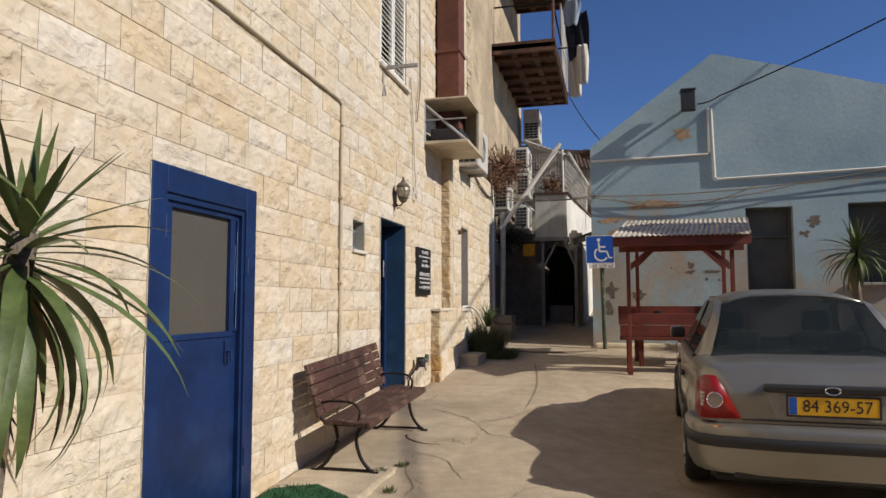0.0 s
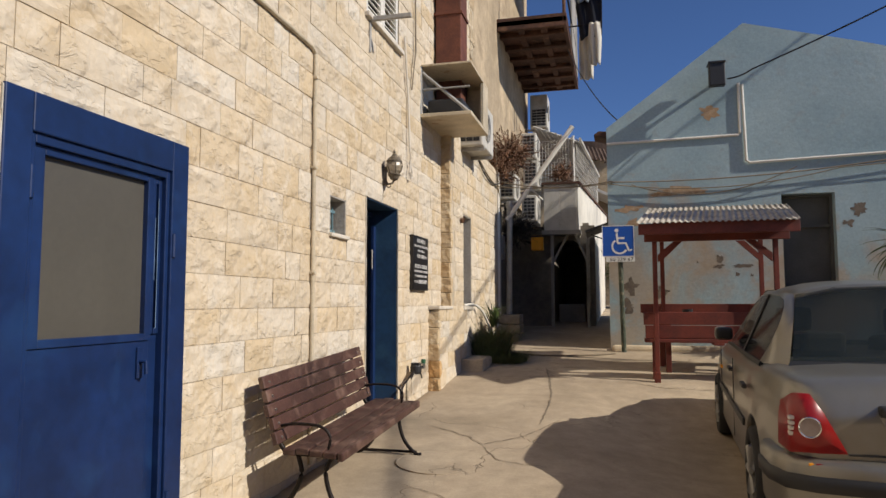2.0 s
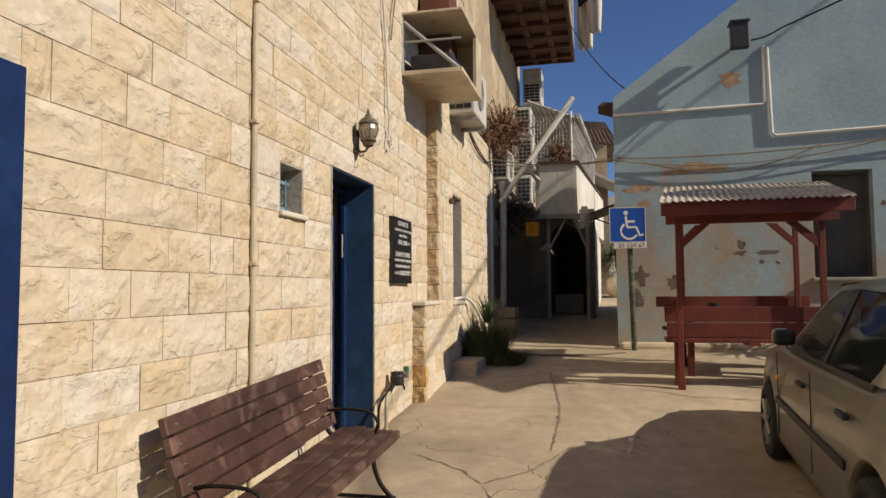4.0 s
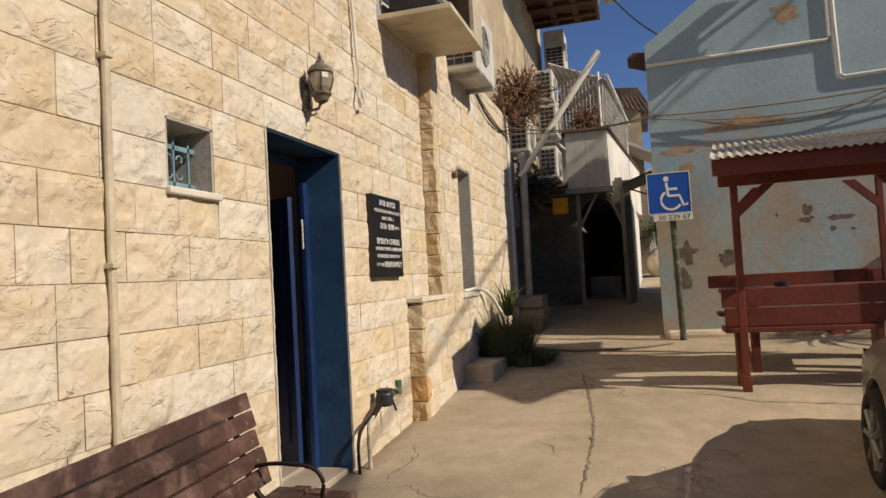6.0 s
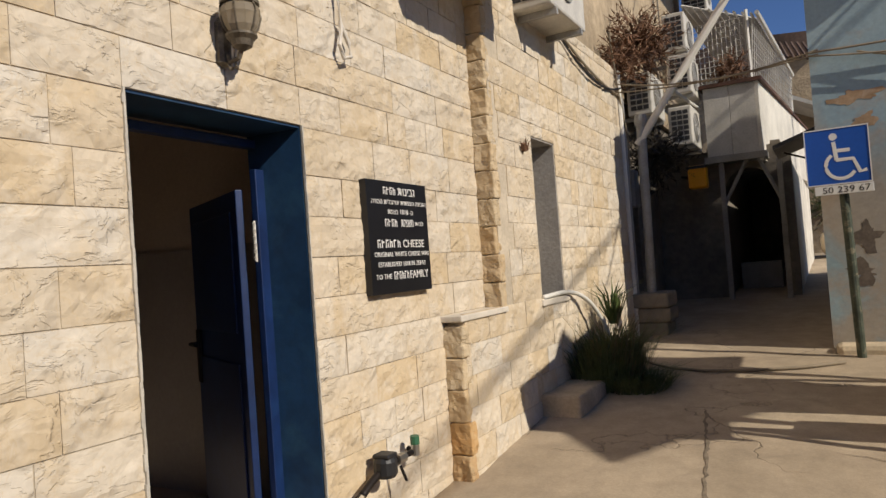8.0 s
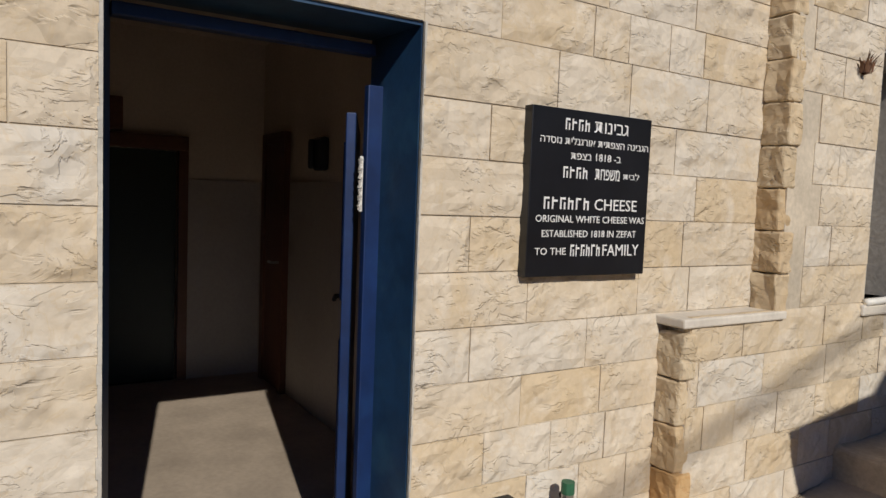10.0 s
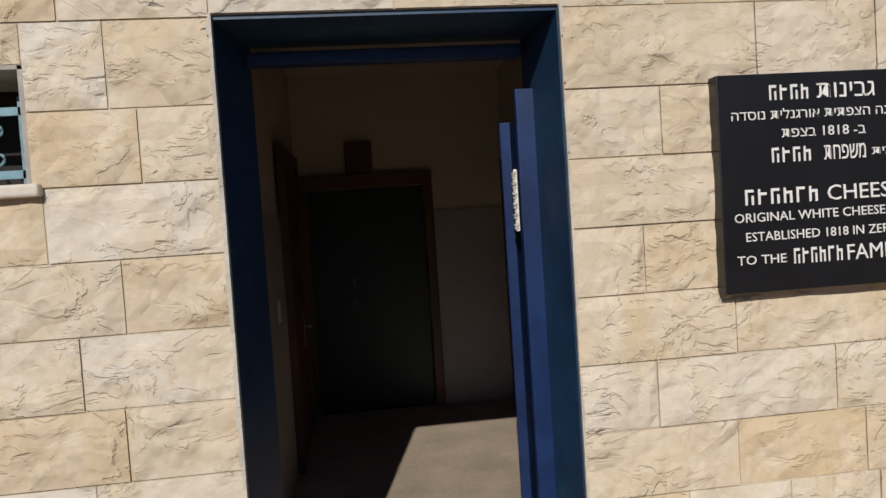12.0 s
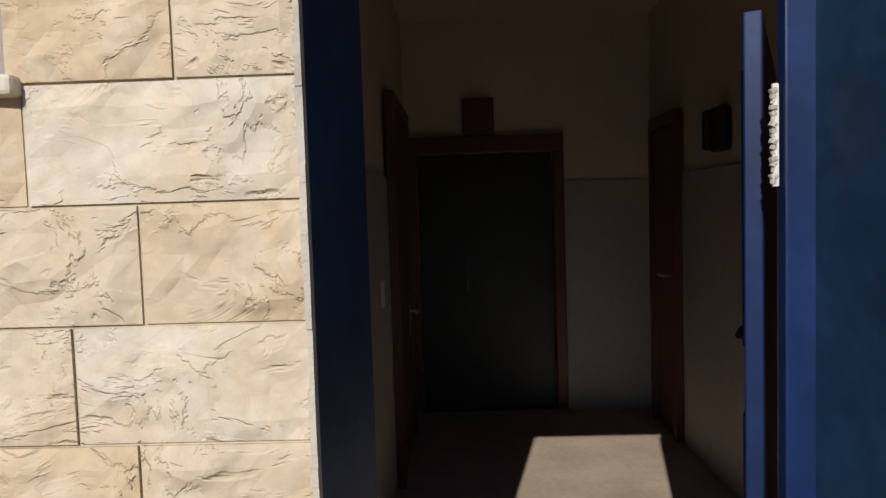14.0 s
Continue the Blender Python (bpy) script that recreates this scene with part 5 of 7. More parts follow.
def build_yucca(label, at, lean, height, reach, count, seed, droop=1.0, crowns=1):
    rng = random.Random(seed)
    d = thing("yucca_tree", label, "yucca", at, group="yuccas")
    top = Vector((lean[0], lean[1], height))
    pts = [Vector((0, 0, -0.05)), top * 0.35 + Vector((0.02, 0.01, 0)), top * 0.7 + Vector((-0.02, 0.02, 0)), top]
    part("trunk", tube(pts, 0.075, 12, 0.048), "trunk", d, "grey fibrous trunk", smooth=True)
    fresh = [leaf_mesh(seed + i, reach * rng.uniform(0.8, 1.1), 0.062 * reach / 0.7, b) for i, b in enumerate((0.1, 0.3, 0.7, 1.1, 1.5, 1.9))]
    dry = leaf_mesh(seed + 50, reach * 0.9, 0.035, 1.2)
    for me in fresh:
        me.materials.append(M["leaf"])
    dry.materials.append(M["leaf_dry"])
    for i in range(count):
        u = i / count
        ph = i * 2.39996 + rng.uniform(-0.3, 0.3)
        pitch = 86 - 155 * (u ** 0.7) * droop + rng.uniform(-9, 9)
        if u > 0.9:
            me = dry
            pitch = -65 + rng.uniform(-12, 12)
        else:
            k = 0 if u < 0.12 else min(5, int(1 + (u - 0.12) * 7 * droop))
            me = fresh[max(0, min(5, k + rng.choice((-1, 0, 0))))]
        ob = new("leaf", me)
        ob.parent = d
        p = top + Vector((0, 0, 0.06 - 0.32 * u))
        ob.matrix_basis = Matrix.Translation(p) @ pose(0, 0, 0, 0, 0, math.degrees(ph)) @ pose(0.035, 0, 0, rng.uniform(-12, 12), -pitch, 0)
        s = rng.uniform(0.9, 1.1) * (0.62 + 0.45 * min(1, u * 2.2))
        ob.scale = (s, s, s)


build_yucca("tall yucca with drooping green sword leaves by the wall", (-1.54, 2.22, zg(-1.5, 2.3)), (0.06, 0.22, 1.72), 1.72, 0.56, 70, 5)
build_yucca("second yucca head with upright leaves by the wall", (-1.66, 2.02, zg(-1.6, 2.0)), (-0.02, 0.02, 2.08), 2.08, 0.5, 44, 9)
build_yucca("bushy yucca in front of the blue house", (4.15, 12.4, zg(4.1, 12.4)), (0.05, 0, 1.75), 1.75, 0.62, 70, 15, 0.85)
d = thing("garden_chair", "pale blue metal chair frame under the yucca", "chair", (3.75, 12.5, zg(3.8, 12.5)))
part("back", boxes(((0, 0, 0.85), (0.45, 0.025, 0.88)), ((0, 0, 0), (0.025, 0.025, 0.85)), ((0.425, 0, 0), (0.45, 0.025, 0.85))), "grille_blue", d)
part("seat", box((0, -0.42, 0.42), (0.45, 0, 0.45), 0.008), "grille_blue", d)
for x in (0, 0.425):
    part("leg", box((x, -0.42, 0), (x + 0.025, -0.395, 0.42)), "grille_blue", d)


# ---------------------------------------------------------------- shelter with table and benches
def build_shelter():
    d = thing("picnic_shelter", "red-stained timber shelter with corrugated roof", "shelter", (0, 0, 0))
    posts = [(0.705, 10.67), (2.10, 10.67), (0.87, 11.92), (2.17, 11.92)]
    for x, y in posts:
        g = zg(x, y)
        p = part("post", box((x - 0.028, y - 0.028, g - 0.03), (x + 0.028, y + 0.028, 2.42 if y < 11 else 2.72), 0.005), "red_wood", d)
        part("foot", box((x - 0.036, y - 0.036, g - 0.03), (x + 0.036, y + 0.036, g + 0.12), 0.006), "red_wood", p)
    part("front_beam", box((0.58, 10.60, 2.24), (2.25, 10.65, 2.42), 0.006), "red_wood", d)
    part("back_beam", box((0.76, 11.96, 2.56), (2.45, 12.0, 2.74), 0.006), "red_wood", d)
    part("fascia", box((0.50, 10.19, 2.29), (2.27, 10.225, 2.42), 0.005), "red_wood", d)
    for x in (0.66, 2.06):
        part("rafter", prism([(10.2, 2.33), (12.3, 2.76), (12.3, 2.85), (10.2, 2.40)], "x", x + 0.1, x + 0.15), "red_wood", d)
    for (x, s) in ((0.74, 1), (2.06, -1)):
        part("brace", prism([(x, 1.98), (x, 2.08), (x + s * 0.2, 2.25), (x + s * 0.3, 2.25)], "y", 10.64, 10.70), "red_wood", d)
        part("brace", prism([(x + 0.1, 2.05), (x + 0.1, 2.14), (x + 0.1 + s * 0.2, 2.34), (x + 0.1 + s * 0.3, 2.34)], "y", 11.89, 11.95), "red_wood", d)
    bm = bmesh.new()
    n = 234
    ends = ((10.12, 2.425, 0.48, 2.26), (12.35, 2.89, 0.74, 2.62))
    up = [[bm.verts.new((x0 + (x1 - x0) * i / n, y, z + 0.009 * math.cos(2 * math.pi * i / n * 26))) for i in range(n + 1)] for y, z, x0, x1 in ends]
    dn = [[bm.verts.new((v.co.x, v.co.y, v.co.z - 0.004)) for v in r] for r in up]
    for i in range(n):
        bm.faces.new((up[0][i], up[0][i + 1], up[1][i + 1], up[1][i]))
        bm.faces.new((dn[0][i + 1], dn[0][i], dn[1][i], dn[1][i + 1]))
        bm.faces.new((up[0][i + 1], up[0][i], dn[0][i], dn[0][i + 1]))
        bm.faces.new((up[1][i], up[1][i + 1], dn[1][i + 1], dn[1][i]))
    part("roof_sheet", bm, "tin", d, "weathered grey corrugated sheet", smooth=True)
    # near bench, seen from behind
    b = thing("shelter_bench", "red wooden bench seen from its back", "bench", (0, 0, 0), group="shelter seats")
    g = zg(1.3, 10.9)
    part("back_board", box((0.555, 10.74, 1.205), (2.36, 10.775, 1.365), 0.006), "red_wood", b)
    part("back_board", box((0.575, 10.74, 1.037), (2.36, 10.775, 1.199), 0.006), "red_wood", b)
    part("seat", box((0.57, 10.72, 0.985), (2.36, 11.06, 1.03), 0.006), "red_wood", b)
    for x in (0.66, 2.16):
        part("leg", box((x, 10.82, g - 0.05), (x + 0.06, 10.94, 0.985), 0.006), "red_wood", b)
    part("brace", box((1.38, 10.72, 0.955), (1.5, 11.0, 0.985), 0.004), "red_wood", b)
    t = thing("picnic_table", "red wooden picnic table under the roof", "table", (0, 0, 0))
    part("tabletop", box((0.62, 11.14, 1.30), (2.3, 11.62, 1.345), 0.006), "red_wood", t)
    for x in (0.85, 2.0):
        part("leg", box((x, 11.3, zg(x, 11.3) - 0.03), (x + 0.07, 11.42, 1.30), 0.006), "red_wood", t)
    b = thing("shelter_bench", "far red wooden bench with a high back board", "bench", (0, 0, 0), group="shelter seats")
    part("back_board", box((0.56, 11.98, 1.335), (2.32, 12.015, 1.465), 0.006), "red_wood", b)
    part("seat", box((0.62, 11.70, 1.06), (2.3, 11.96, 1.10), 0.006), "red_wood", b)
    for x in (0.8, 2.02):
        part("leg", box((x, 11.78, zg(x, 11.8) - 0.03), (x + 0.06, 12.0, 1.06), 0.006), "red_wood", b)
        part("upright", box((x, 11.95, 1.10), (x + 0.05, 11.98, 1.44), 0.004), "red_wood", b)
    a = thing("ashtray", "small dark round ashtray on the table", "ashtray", (1.13, 11.25, 1.346))
    part("bowl", lathe([(0.045, 0), (0.065, 0.01), (0.07, 0.05), (0.06, 0.05), (0.05, 0.02)], 14), "dark", a)


build_shelter()


# ---------------------------------------------------------------- parking sign
def build_parking_sign():
    g = zg(0.31, 13.0)
    d = thing("parking_sign", "blue disabled parking sign on a green pole", "road sign", (0.31, 13.02, g))
    part("pole", tube([(0.02, 0, -0.05), (0.0, 0, 1.0), (-0.02, 0, 1.95)], 0.038, 12), "green_pole", d)
    z0 = 2.71 - 0.49 - g
    part("board", box((-0.28, -0.06, z0), (0.205, -0.045, z0 + 0.49), 0.004), "sign_blue", d)
    part("border", boxes(((-0.285, -0.064, z0 - 0.003), (0.21, -0.058, z0 + 0.006)), ((-0.285, -0.064, z0 + 0.484), (0.21, -0.058, z0 + 0.494)), ((-0.285, -0.064, z0 + 0.006), (-0.276, -0.058, z0 + 0.484)), ((0.201, -0.064, z0 + 0.006), (0.21, -0.058, z0 + 0.484))), "sign_white", d)
    cx, cz = -0.06, z0
    y = -0.064
    bm = bmesh.new()
    add_tube(bm, [(cx, y, cz + 0.415), (cx, y + 0.004, cz + 0.415)], 0.032, 16)
    for pts in (((cx, cz + 0.37), (cx + 0.015, cz + 0.21)), ((cx + 0.0, cz + 0.29), (cx + 0.12, cz + 0.29)), ((cx + 0.01, cz + 0.21), (cx + 0.14, cz + 0.21), (cx + 0.185, cz + 0.09), (cx + 0.235, cz + 0.105))):
        add_tube(bm, [(a, y, b) for a, b in pts], 0.018, 6)
    add_tube(bm, [(cx + 0.045 + 0.115 * math.cos(a), y, cz + 0.16 + 0.115 * math.sin(a)) for a in [radians(125 + 17 * k) for k in range(13)]], 0.017, 6)
    for v in bm.verts:
        v.co.y = -0.0615 + (v.co.y + 0.062) * 0.08
    part("symbol", bm, "sign_white", d, "white wheelchair symbol")
    p = part("number_strip", box((-0.23, -0.062, z0 - 0.088), (0.215, -0.048, z0 - 0.008), 0.003), "sign_white", d)
    lettering("50 239 67", "lettering", "black_ink", p, 0.36, 0.055, Matrix(((1, 0, 0, 0.01), (0, 0, -1, -0.0625), (0, 1, 0, z0 - 0.048), (0, 0, 0, 1))))
    for z in (z0 + 0.12, z0 + 0.38):
        part("clamp", box((-0.06, -0.05, z), (0.05, 0.04, z + 0.03), 0.004), "grey_pipe", d)


build_parking_sign()


# ---------------------------------------------------------------- parked saloon car
def build_car():
    L = 4.5
    axles, R = (0.93, 3.54), 0.345
    g0 = zg(1.2, 6.45)
    g1 = zg(1.3, 9.05)
    pitch = math.degrees(math.atan2(g1 - g0, 2.61))
    d = thing("saloon_car", "silver-beige four-door saloon car parked in the yard", "car", (1.85, 5.48, g0 - math.tan(radians(pitch)) * axles[0]), -3.3, tilt=pitch)

    def half_width(y):
        return float(np.interp(y, [0, 0.06, 0.2, 0.5, 1.0, 2.2, 3.4, 3.9, 4.25, 4.42, 4.5], [0.66, 0.755, 0.815, 0.845, 0.86, 0.862, 0.855, 0.835, 0.77, 0.66, 0.5]))

    def belt(y):
        return float(np.interp(y, [0, 0.05, 0.14, 0.4, 0.85, 1.2, 3.0, 3.35, 3.8, 4.2, 4.42, 4.5], [0.80, 0.93, 0.985, 1.0, 0.995, 0.965, 0.925, 0.93, 0.87, 0.78, 0.66, 0.55]))

    def under(y):
        z = float(np.interp(y, [0, 0.3, 0.6, 3.9, 4.3, 4.5], [0.34, 0.25, 0.21, 0.21, 0.24, 0.32]))
        for a in axles:
            if abs(y - a) < R:
                z = max(z, 0.30 + math.sqrt(R * R - (y - a) ** 2))
        return z

    ys = sorted({0, 0.02, 0.06, 0.12, 0.2, 0.32, 0.45, 1.5, 1.9, 2.3, 2.7, 3.0, 4.1, 4.25, 4.36, 4.44, 4.48, 4.5, *[round(a + R * math.cos(math.pi * k / 12), 4) for a in axles for k in range(13)], *[a + s * (R + 0.02) for a in axles for s in (1, -1)]})
    bm = bmesh.new()
    rows = []
    for y in ys:
        w, t, b = half_width(y), belt(y), under(y)
        bb = min(b, t - 0.12)
        row = []
        for s in (-1, 1):
            prof = [(w - 0.16, bb), (w - 0.02, bb), (w, bb + 0.02 + 0.12 * (0.62 - bb if bb < 0.62 else 0)), (w + 0.003, max(0.5, bb + 0.03)), (w - 0.003, max(0.62, bb + 0.045)), (w - 0.02, max(0.74, bb + 0.06)), (w - 0.05, t - 0.055), (w - 0.085, t - 0.015), (w - 0.14, t), (w * 0.45, t + 0.018)]
            prof = prof if s < 0 else prof[::-1]
            row += [bm.verts.new((s * x, y, min(z, t + 0.02))) for x, z in prof]
        rows.append(row)
    for a, b in zip(rows, rows[1:]):
        for i in range(len(a) - 1):
            bm.faces.new((a[i], a[i + 1], b[i + 1], b[i]))
    bm.faces.new(rows[0])
    bm.faces.new(rows[-1][::-1])
    body = part("body", bm, "car_paint", d, smooth=True)
    ws = body.modifiers.new("even", "WEIGHTED_NORMAL")
    ws.keep_sharp = True
    part("underbody", box((-0.70, 0.12, 0.22), (0.70, 4.4, 0.70)), "unlit_black", d)

    # greenhouse: base and roof corners
    def side_x(z):
        return float(np.interp(z, [0.94, 1.38], [0.775, 0.565]))
    zr = 1.385

    def panel(name, quad, thick, material, parent, label="", inset=0.0):
        q = [Vector(p) for p in quad]
        n = (q[1] - q[0]).cross(q[-1] - q[0]).normalized()
        c = sum(q, Vector()) / len(q)
        if n.dot(c - Vector((0, 2.1, 0.9))) < 0:
            n = -n
        bm = bmesh.new()
        lo = [bm.verts.new(p + n * inset) for p in q]
        hi = [bm.verts.new(p + n * (inset + thick)) for p in q]
        bm.faces.new(lo)
        bm.faces.new(hi[::-1])
        for i in range(len(q)):
            j = (i + 1) % len(q)
            bm.faces.new((lo[i], lo[j], hi[j], hi[i]))
        return part(name, bm, material, parent, label)

    # roof with rounded crown
    bm = bmesh.new()
    grid = []
    for j in range(9):
        y = 1.36 + 1.27 * j / 8
        row = []
        for i in range(11):
            u = -1 + 2 * i / 10
            e = abs(u) ** 3.2
            z = zr + 0.045 * math.sin(math.pi * (0.12 + 0.8 * j / 8)) - 0.075 * e
            row.append(bm.verts.new((u * 0.565, y - 0.02 * (1 - abs(u)) * (1 if j == 0 else 0), z)))
        grid.append(row)
    for a, b in zip(grid, grid[1:]):
        for i in range(10):
            bm.faces.new((a[i], a[i + 1], b[i + 1], b[i]))
    roof = part("roof", bm, "car_paint", d, smooth=True)
    so = roof.modifiers.new("thickness", "SOLIDIFY")
    so.thickness = 0.03
    rb, rt = 0.70, 1.37      # foot and head of the rear glass
    fb, ft = 3.32, 2.62      # foot and head of the windscreen
    zt = zr - 0.03
    panel("rear_glass", [(-0.66, rb, 0.985), (0.66, rb, 0.985), (0.525, rt, 1.345), (0.30, rt - 0.01, 1.388), (0.0, rt - 0.02, 1.397), (-0.30, rt - 0.01, 1.388), (-0.525, rt, 1.345)], 0.006, "car_glass", d, "tinted rear window")
    panel("rear_glass_seal", [(-0.69, rb - 0.02, 0.975), (0.69, rb - 0.02, 0.975), (0.665, rb + 0.035, 1.01), (-0.665, rb + 0.035, 1.01)], 0.012, "car_trim", d)
    panel("windscreen", [(-0.68, fb, 0.93), (0.68, fb, 0.93), (0.54, ft, zt), (0.0, ft, zt + 0.04), (-0.54, ft, zt)], 0.006, "car_glass", d)
    for s in (-1, 1):
        def P(y, z, off=0.0):
            return (s * (side_x(z) + off), y, z)
        # painted frame lofted between the side glass and the front and rear glass
        inner = [(1.22, 0.950), (1.16, 1.03), (1.14, 1.12), (1.17, 1.21), (1.26, 1.285), (1.38, 1.322), (1.6, 1.338), (2.05, 1.342), (2.4, 1.325), (2.6, 1.26), (2.75, 1.17), (2.9, 1.055), (3.04, 0.94)]
        outer = [(0.68, 0.68, 0.985), (0.651, 0.80, 1.047), (0.615, 0.96, 1.129), (0.58, 1.12, 1.211), (0.552, 1.26, 1.285), (0.53, 1.385, 1.35), (0.54, 1.55, 1.362), (0.55, 2.05, 1.368), (0.55, 2.4, 1.36), (0.545, 2.62, 1.345), (0.595, 2.85, 1.22), (0.65, 3.1, 1.07), (0.70, 3.34, 0.935)]
        fr = bmesh.new()
        rows = []
        for (y, z), o in zip(inner, outer):
            a, b = Vector(P(y, z)), Vector((s * o[0], o[1], o[2]))
            out = Vector((s * 0.85, 0, 0.5))
            rows.append([fr.verts.new(a.lerp(b, t) + out * 0.055 * (b - a).length * math.sin(math.pi * min(1, 0.12 + t))) for t in (0, 0.12, 0.3, 0.5, 0.7, 0.88, 1)])
        for a, b in zip(rows, rows[1:]):
            for k in range(6):
                fr.faces.new((a[k], a[k + 1], b[k + 1], b[k]))
        part("window_frame", fr, "car_paint", d, smooth=True)
        panel("side_glass", [P(y, z) for y, z in inner], 0.004, "car_glass", d, "dark side glass")
        panel("centre_pillar", [P(2.02, 0.94), P(2.08, 0.94), P(2.08, 1.335), P(2.02, 1.335)], 0.012, "car_trim", d)
        panel("window_trim", [P(1.1, 0.945), P(3.1, 0.915), P(3.1, 0.94), P(1.1, 0.97)], 0.024, "car_trim", d)
        # door seams, handles, rubbing strip
        for (a, b) in ((2.03, 0.30), (3.08, 0.30)):
            part("door_seam", box((s * 0.8625 - 0.003, a, b), (s * 0.8625 + 0.003, a + 0.012, 0.9)), "car_trim", body)
        for y in (1.28, 2.22):
            h = part("door_handle", box((s * 0.862 - 0.016, y, 0.775), (s * 0.862 + 0.016, y + 0.17, 0.805), 0.008), "car_trim", body)
        part("rub_strip", box((s * 0.868 - 0.009, 1.32, 0.52), (s * 0.868 + 0.009, 3.14, 0.57), 0.006), "car_trim", body)
        m = part("wing_mirror", box((min(s * 0.78, s * 0.925), 2.80, 0.975), (max(s * 0.78, s * 0.925), 2.87, 1.075), 0.028), "car_trim", d, "black wing mirror")
        part("mirror_cap", box((min(s * 0.81, s * 0.93), 2.84, 0.978), (max(s * 0.81, s * 0.93), 2.91, 1.078), 0.028), "car_paint", m)
        # tail lamp wrapped round the corner
        lamp = bmesh.new()
        ring = []
        for off in (0.002, 0.03):
            pts = [(0.806 + off * 0.5, 0.175, 0.79), (0.793 + off * 0.6, 0.15, 0.89), (0.755 + off * 0.7, 0.07 - off * 0.6, 0.94), (0.70, 0.022 - off, 0.945), (0.645, 0.012 - off, 0.86), (0.545, 0.008 - off, 0.665), (0.66, 0.018 - off, 0.66), (0.765 + off, 0.05 - off, 0.655), (0.806 + off * 0.6, 0.175, 0.665)]
            ring.append([lamp.verts.new((s * x, y, z)) for x, y, z in pts])
        n = len(ring[0])
        ctr = [lamp.verts.new((s * 0.745, 0.035, 0.8)), lamp.verts.new((s * 0.765, 0.015, 0.8))]
        for k in range(n):
            j = (k + 1) % n
            lamp.faces.new((ring[0][k], ring[0][j], ring[1][j], ring[1][k]))
            lamp.faces.new((ring[1][k], ring[1][j], ctr[1]))
        tl = part("tail_lamp", lamp, "tail_red", d, "red tail lamp with round clear lens", smooth=True)
        part("reversing_lens", tube([(s * 0.705, 0.03, 0.785), (s * 0.708, -0.022, 0.785)], 0.048, 20), "tail_clear", tl)
        rim = [(s * 0.708 + 0.049 * math.cos(t), -0.022, 0.785 + 0.049 * math.sin(t)) for t in [2 * math.pi * k / 24 for k in range(25)]]
        part("lens_rim", tube(rim, 0.004, 6), "chrome", tl)
        for k in range(4):
            z = 0.735 + k * 0.026
            part("lens_band", box((min(s * 0.768, s * 0.795), 0.02, z), (max(s * 0.768, s * 0.795), 0.06, z + 0.017), 0.003), "cloth_white", tl)
        part("bumper_reflector", box((min(s * 0.60, s * 0.69), -0.035, 0.585), (max(s * 0.60, s * 0.69), 0.0, 0.615), 0.006), "tail_red", d)
        part("bumper_reflector", box((min(s * 0.69, s * 0.72), -0.028, 0.587), (max(s * 0.69, s * 0.72), 0.01, 0.613), 0.006), "orange", d)
        part("side_marker", box((s * 0.862 - 0.01, 3.06, 0.70), (s * 0.862 + 0.012, 3.12, 0.73), 0.006), "orange", body)
        # wheels
        for a in axles:
            x = s * 0.79
            w = bmesh.new()
            prof = [(0.20, 0.085), (0.27, 0.09), (0.29, 0.075), (0.298, 0.04), (0.298, -0.04), (0.29, -0.075), (0.27, -0.09), (0.20, -0.085)]
            rings = [[w.verts.new((x + o, a + r * math.cos(2 * math.pi * k / 28), 0.30 + r * math.sin(2 * math.pi * k / 28))) for k in range(28)] for r, o in prof]
            for p, q in zip(rings, rings[1:] + rings[:1]):
                for k in range(28):
                    w.faces.new((p[k], p[(k + 1) % 28], q[(k + 1) % 28], q[k]))
            wh = part("wheel", w, "tyre", d, "black tyre", smooth=True)
            part("wheel_cover", tube([(x + s * 0.055, a, 0.30), (x + s * 0.07, a, 0.30)], 0.205, 28), "rim", wh, "dusty silver wheel cover")
            for k in range(7):
                t = 2 * math.pi * k / 7
                part("spoke", tube([(x + s * 0.075, a, 0.30), (x + s * 0.078, a + 0.185 * math.cos(t), 0.30 + 0.185 * math.sin(t))], 0.024, 6), "rim", wh)
            part("hub_cap", tube([(x + s * 0.07, a, 0.30), (x + s * 0.092, a, 0.30)], 0.05, 16), "rim", wh)
    # rear face
    bmp = bmesh.new()
    line = [(-0.845, 0.42), (-0.835, 0.2), (-0.78, 0.055), (-0.66, 0.0), (-0.3, -0.035), (0.3, -0.035), (0.66, 0.0), (0.78, 0.055), (0.835, 0.2), (0.845, 0.42)]
    prof = [(0.0, 0.30), (0.035, 0.34), (0.045, 0.52), (0.05, 0.60), (0.02, 0.63), (-0.03, 0.635)]
    rows = []
    for x, y in line:
        nrm = Vector((x * 0.9, y - 0.9, 0)).normalized()
        rows.append([bmp.verts.new((x + nrm.x * o, y + nrm.y * o, z)) for o, z in prof])
    for a, b in zip(rows, rows[1:]):
        for i in range(len(prof) - 1):
            bmp.faces.new((a[i], a[i + 1], b[i + 1], b[i]))
    bp = part("rear_bumper", bmp, "car_paint", d, smooth=True)
    strip = bmesh.new()
    rows = []
    for x, y in line:
        nrm = Vector((x * 0.9, y - 0.9, 0)).normalized()
        rows.append([strip.verts.new((x + nrm.x * o, y + nrm.y * o, z)) for o, z in ((0.045, 0.475), (0.062, 0.48), (0.066, 0.51), (0.062, 0.55), (0.045, 0.555))])
    for a, b in zip(rows, rows[1:]):
        for i in range(4):
            strip.faces.new((a[i], a[i + 1], b[i + 1], b[i]))
    part("bumper_strip", strip, "car_trim", bp, "black rubber strip", smooth=True)
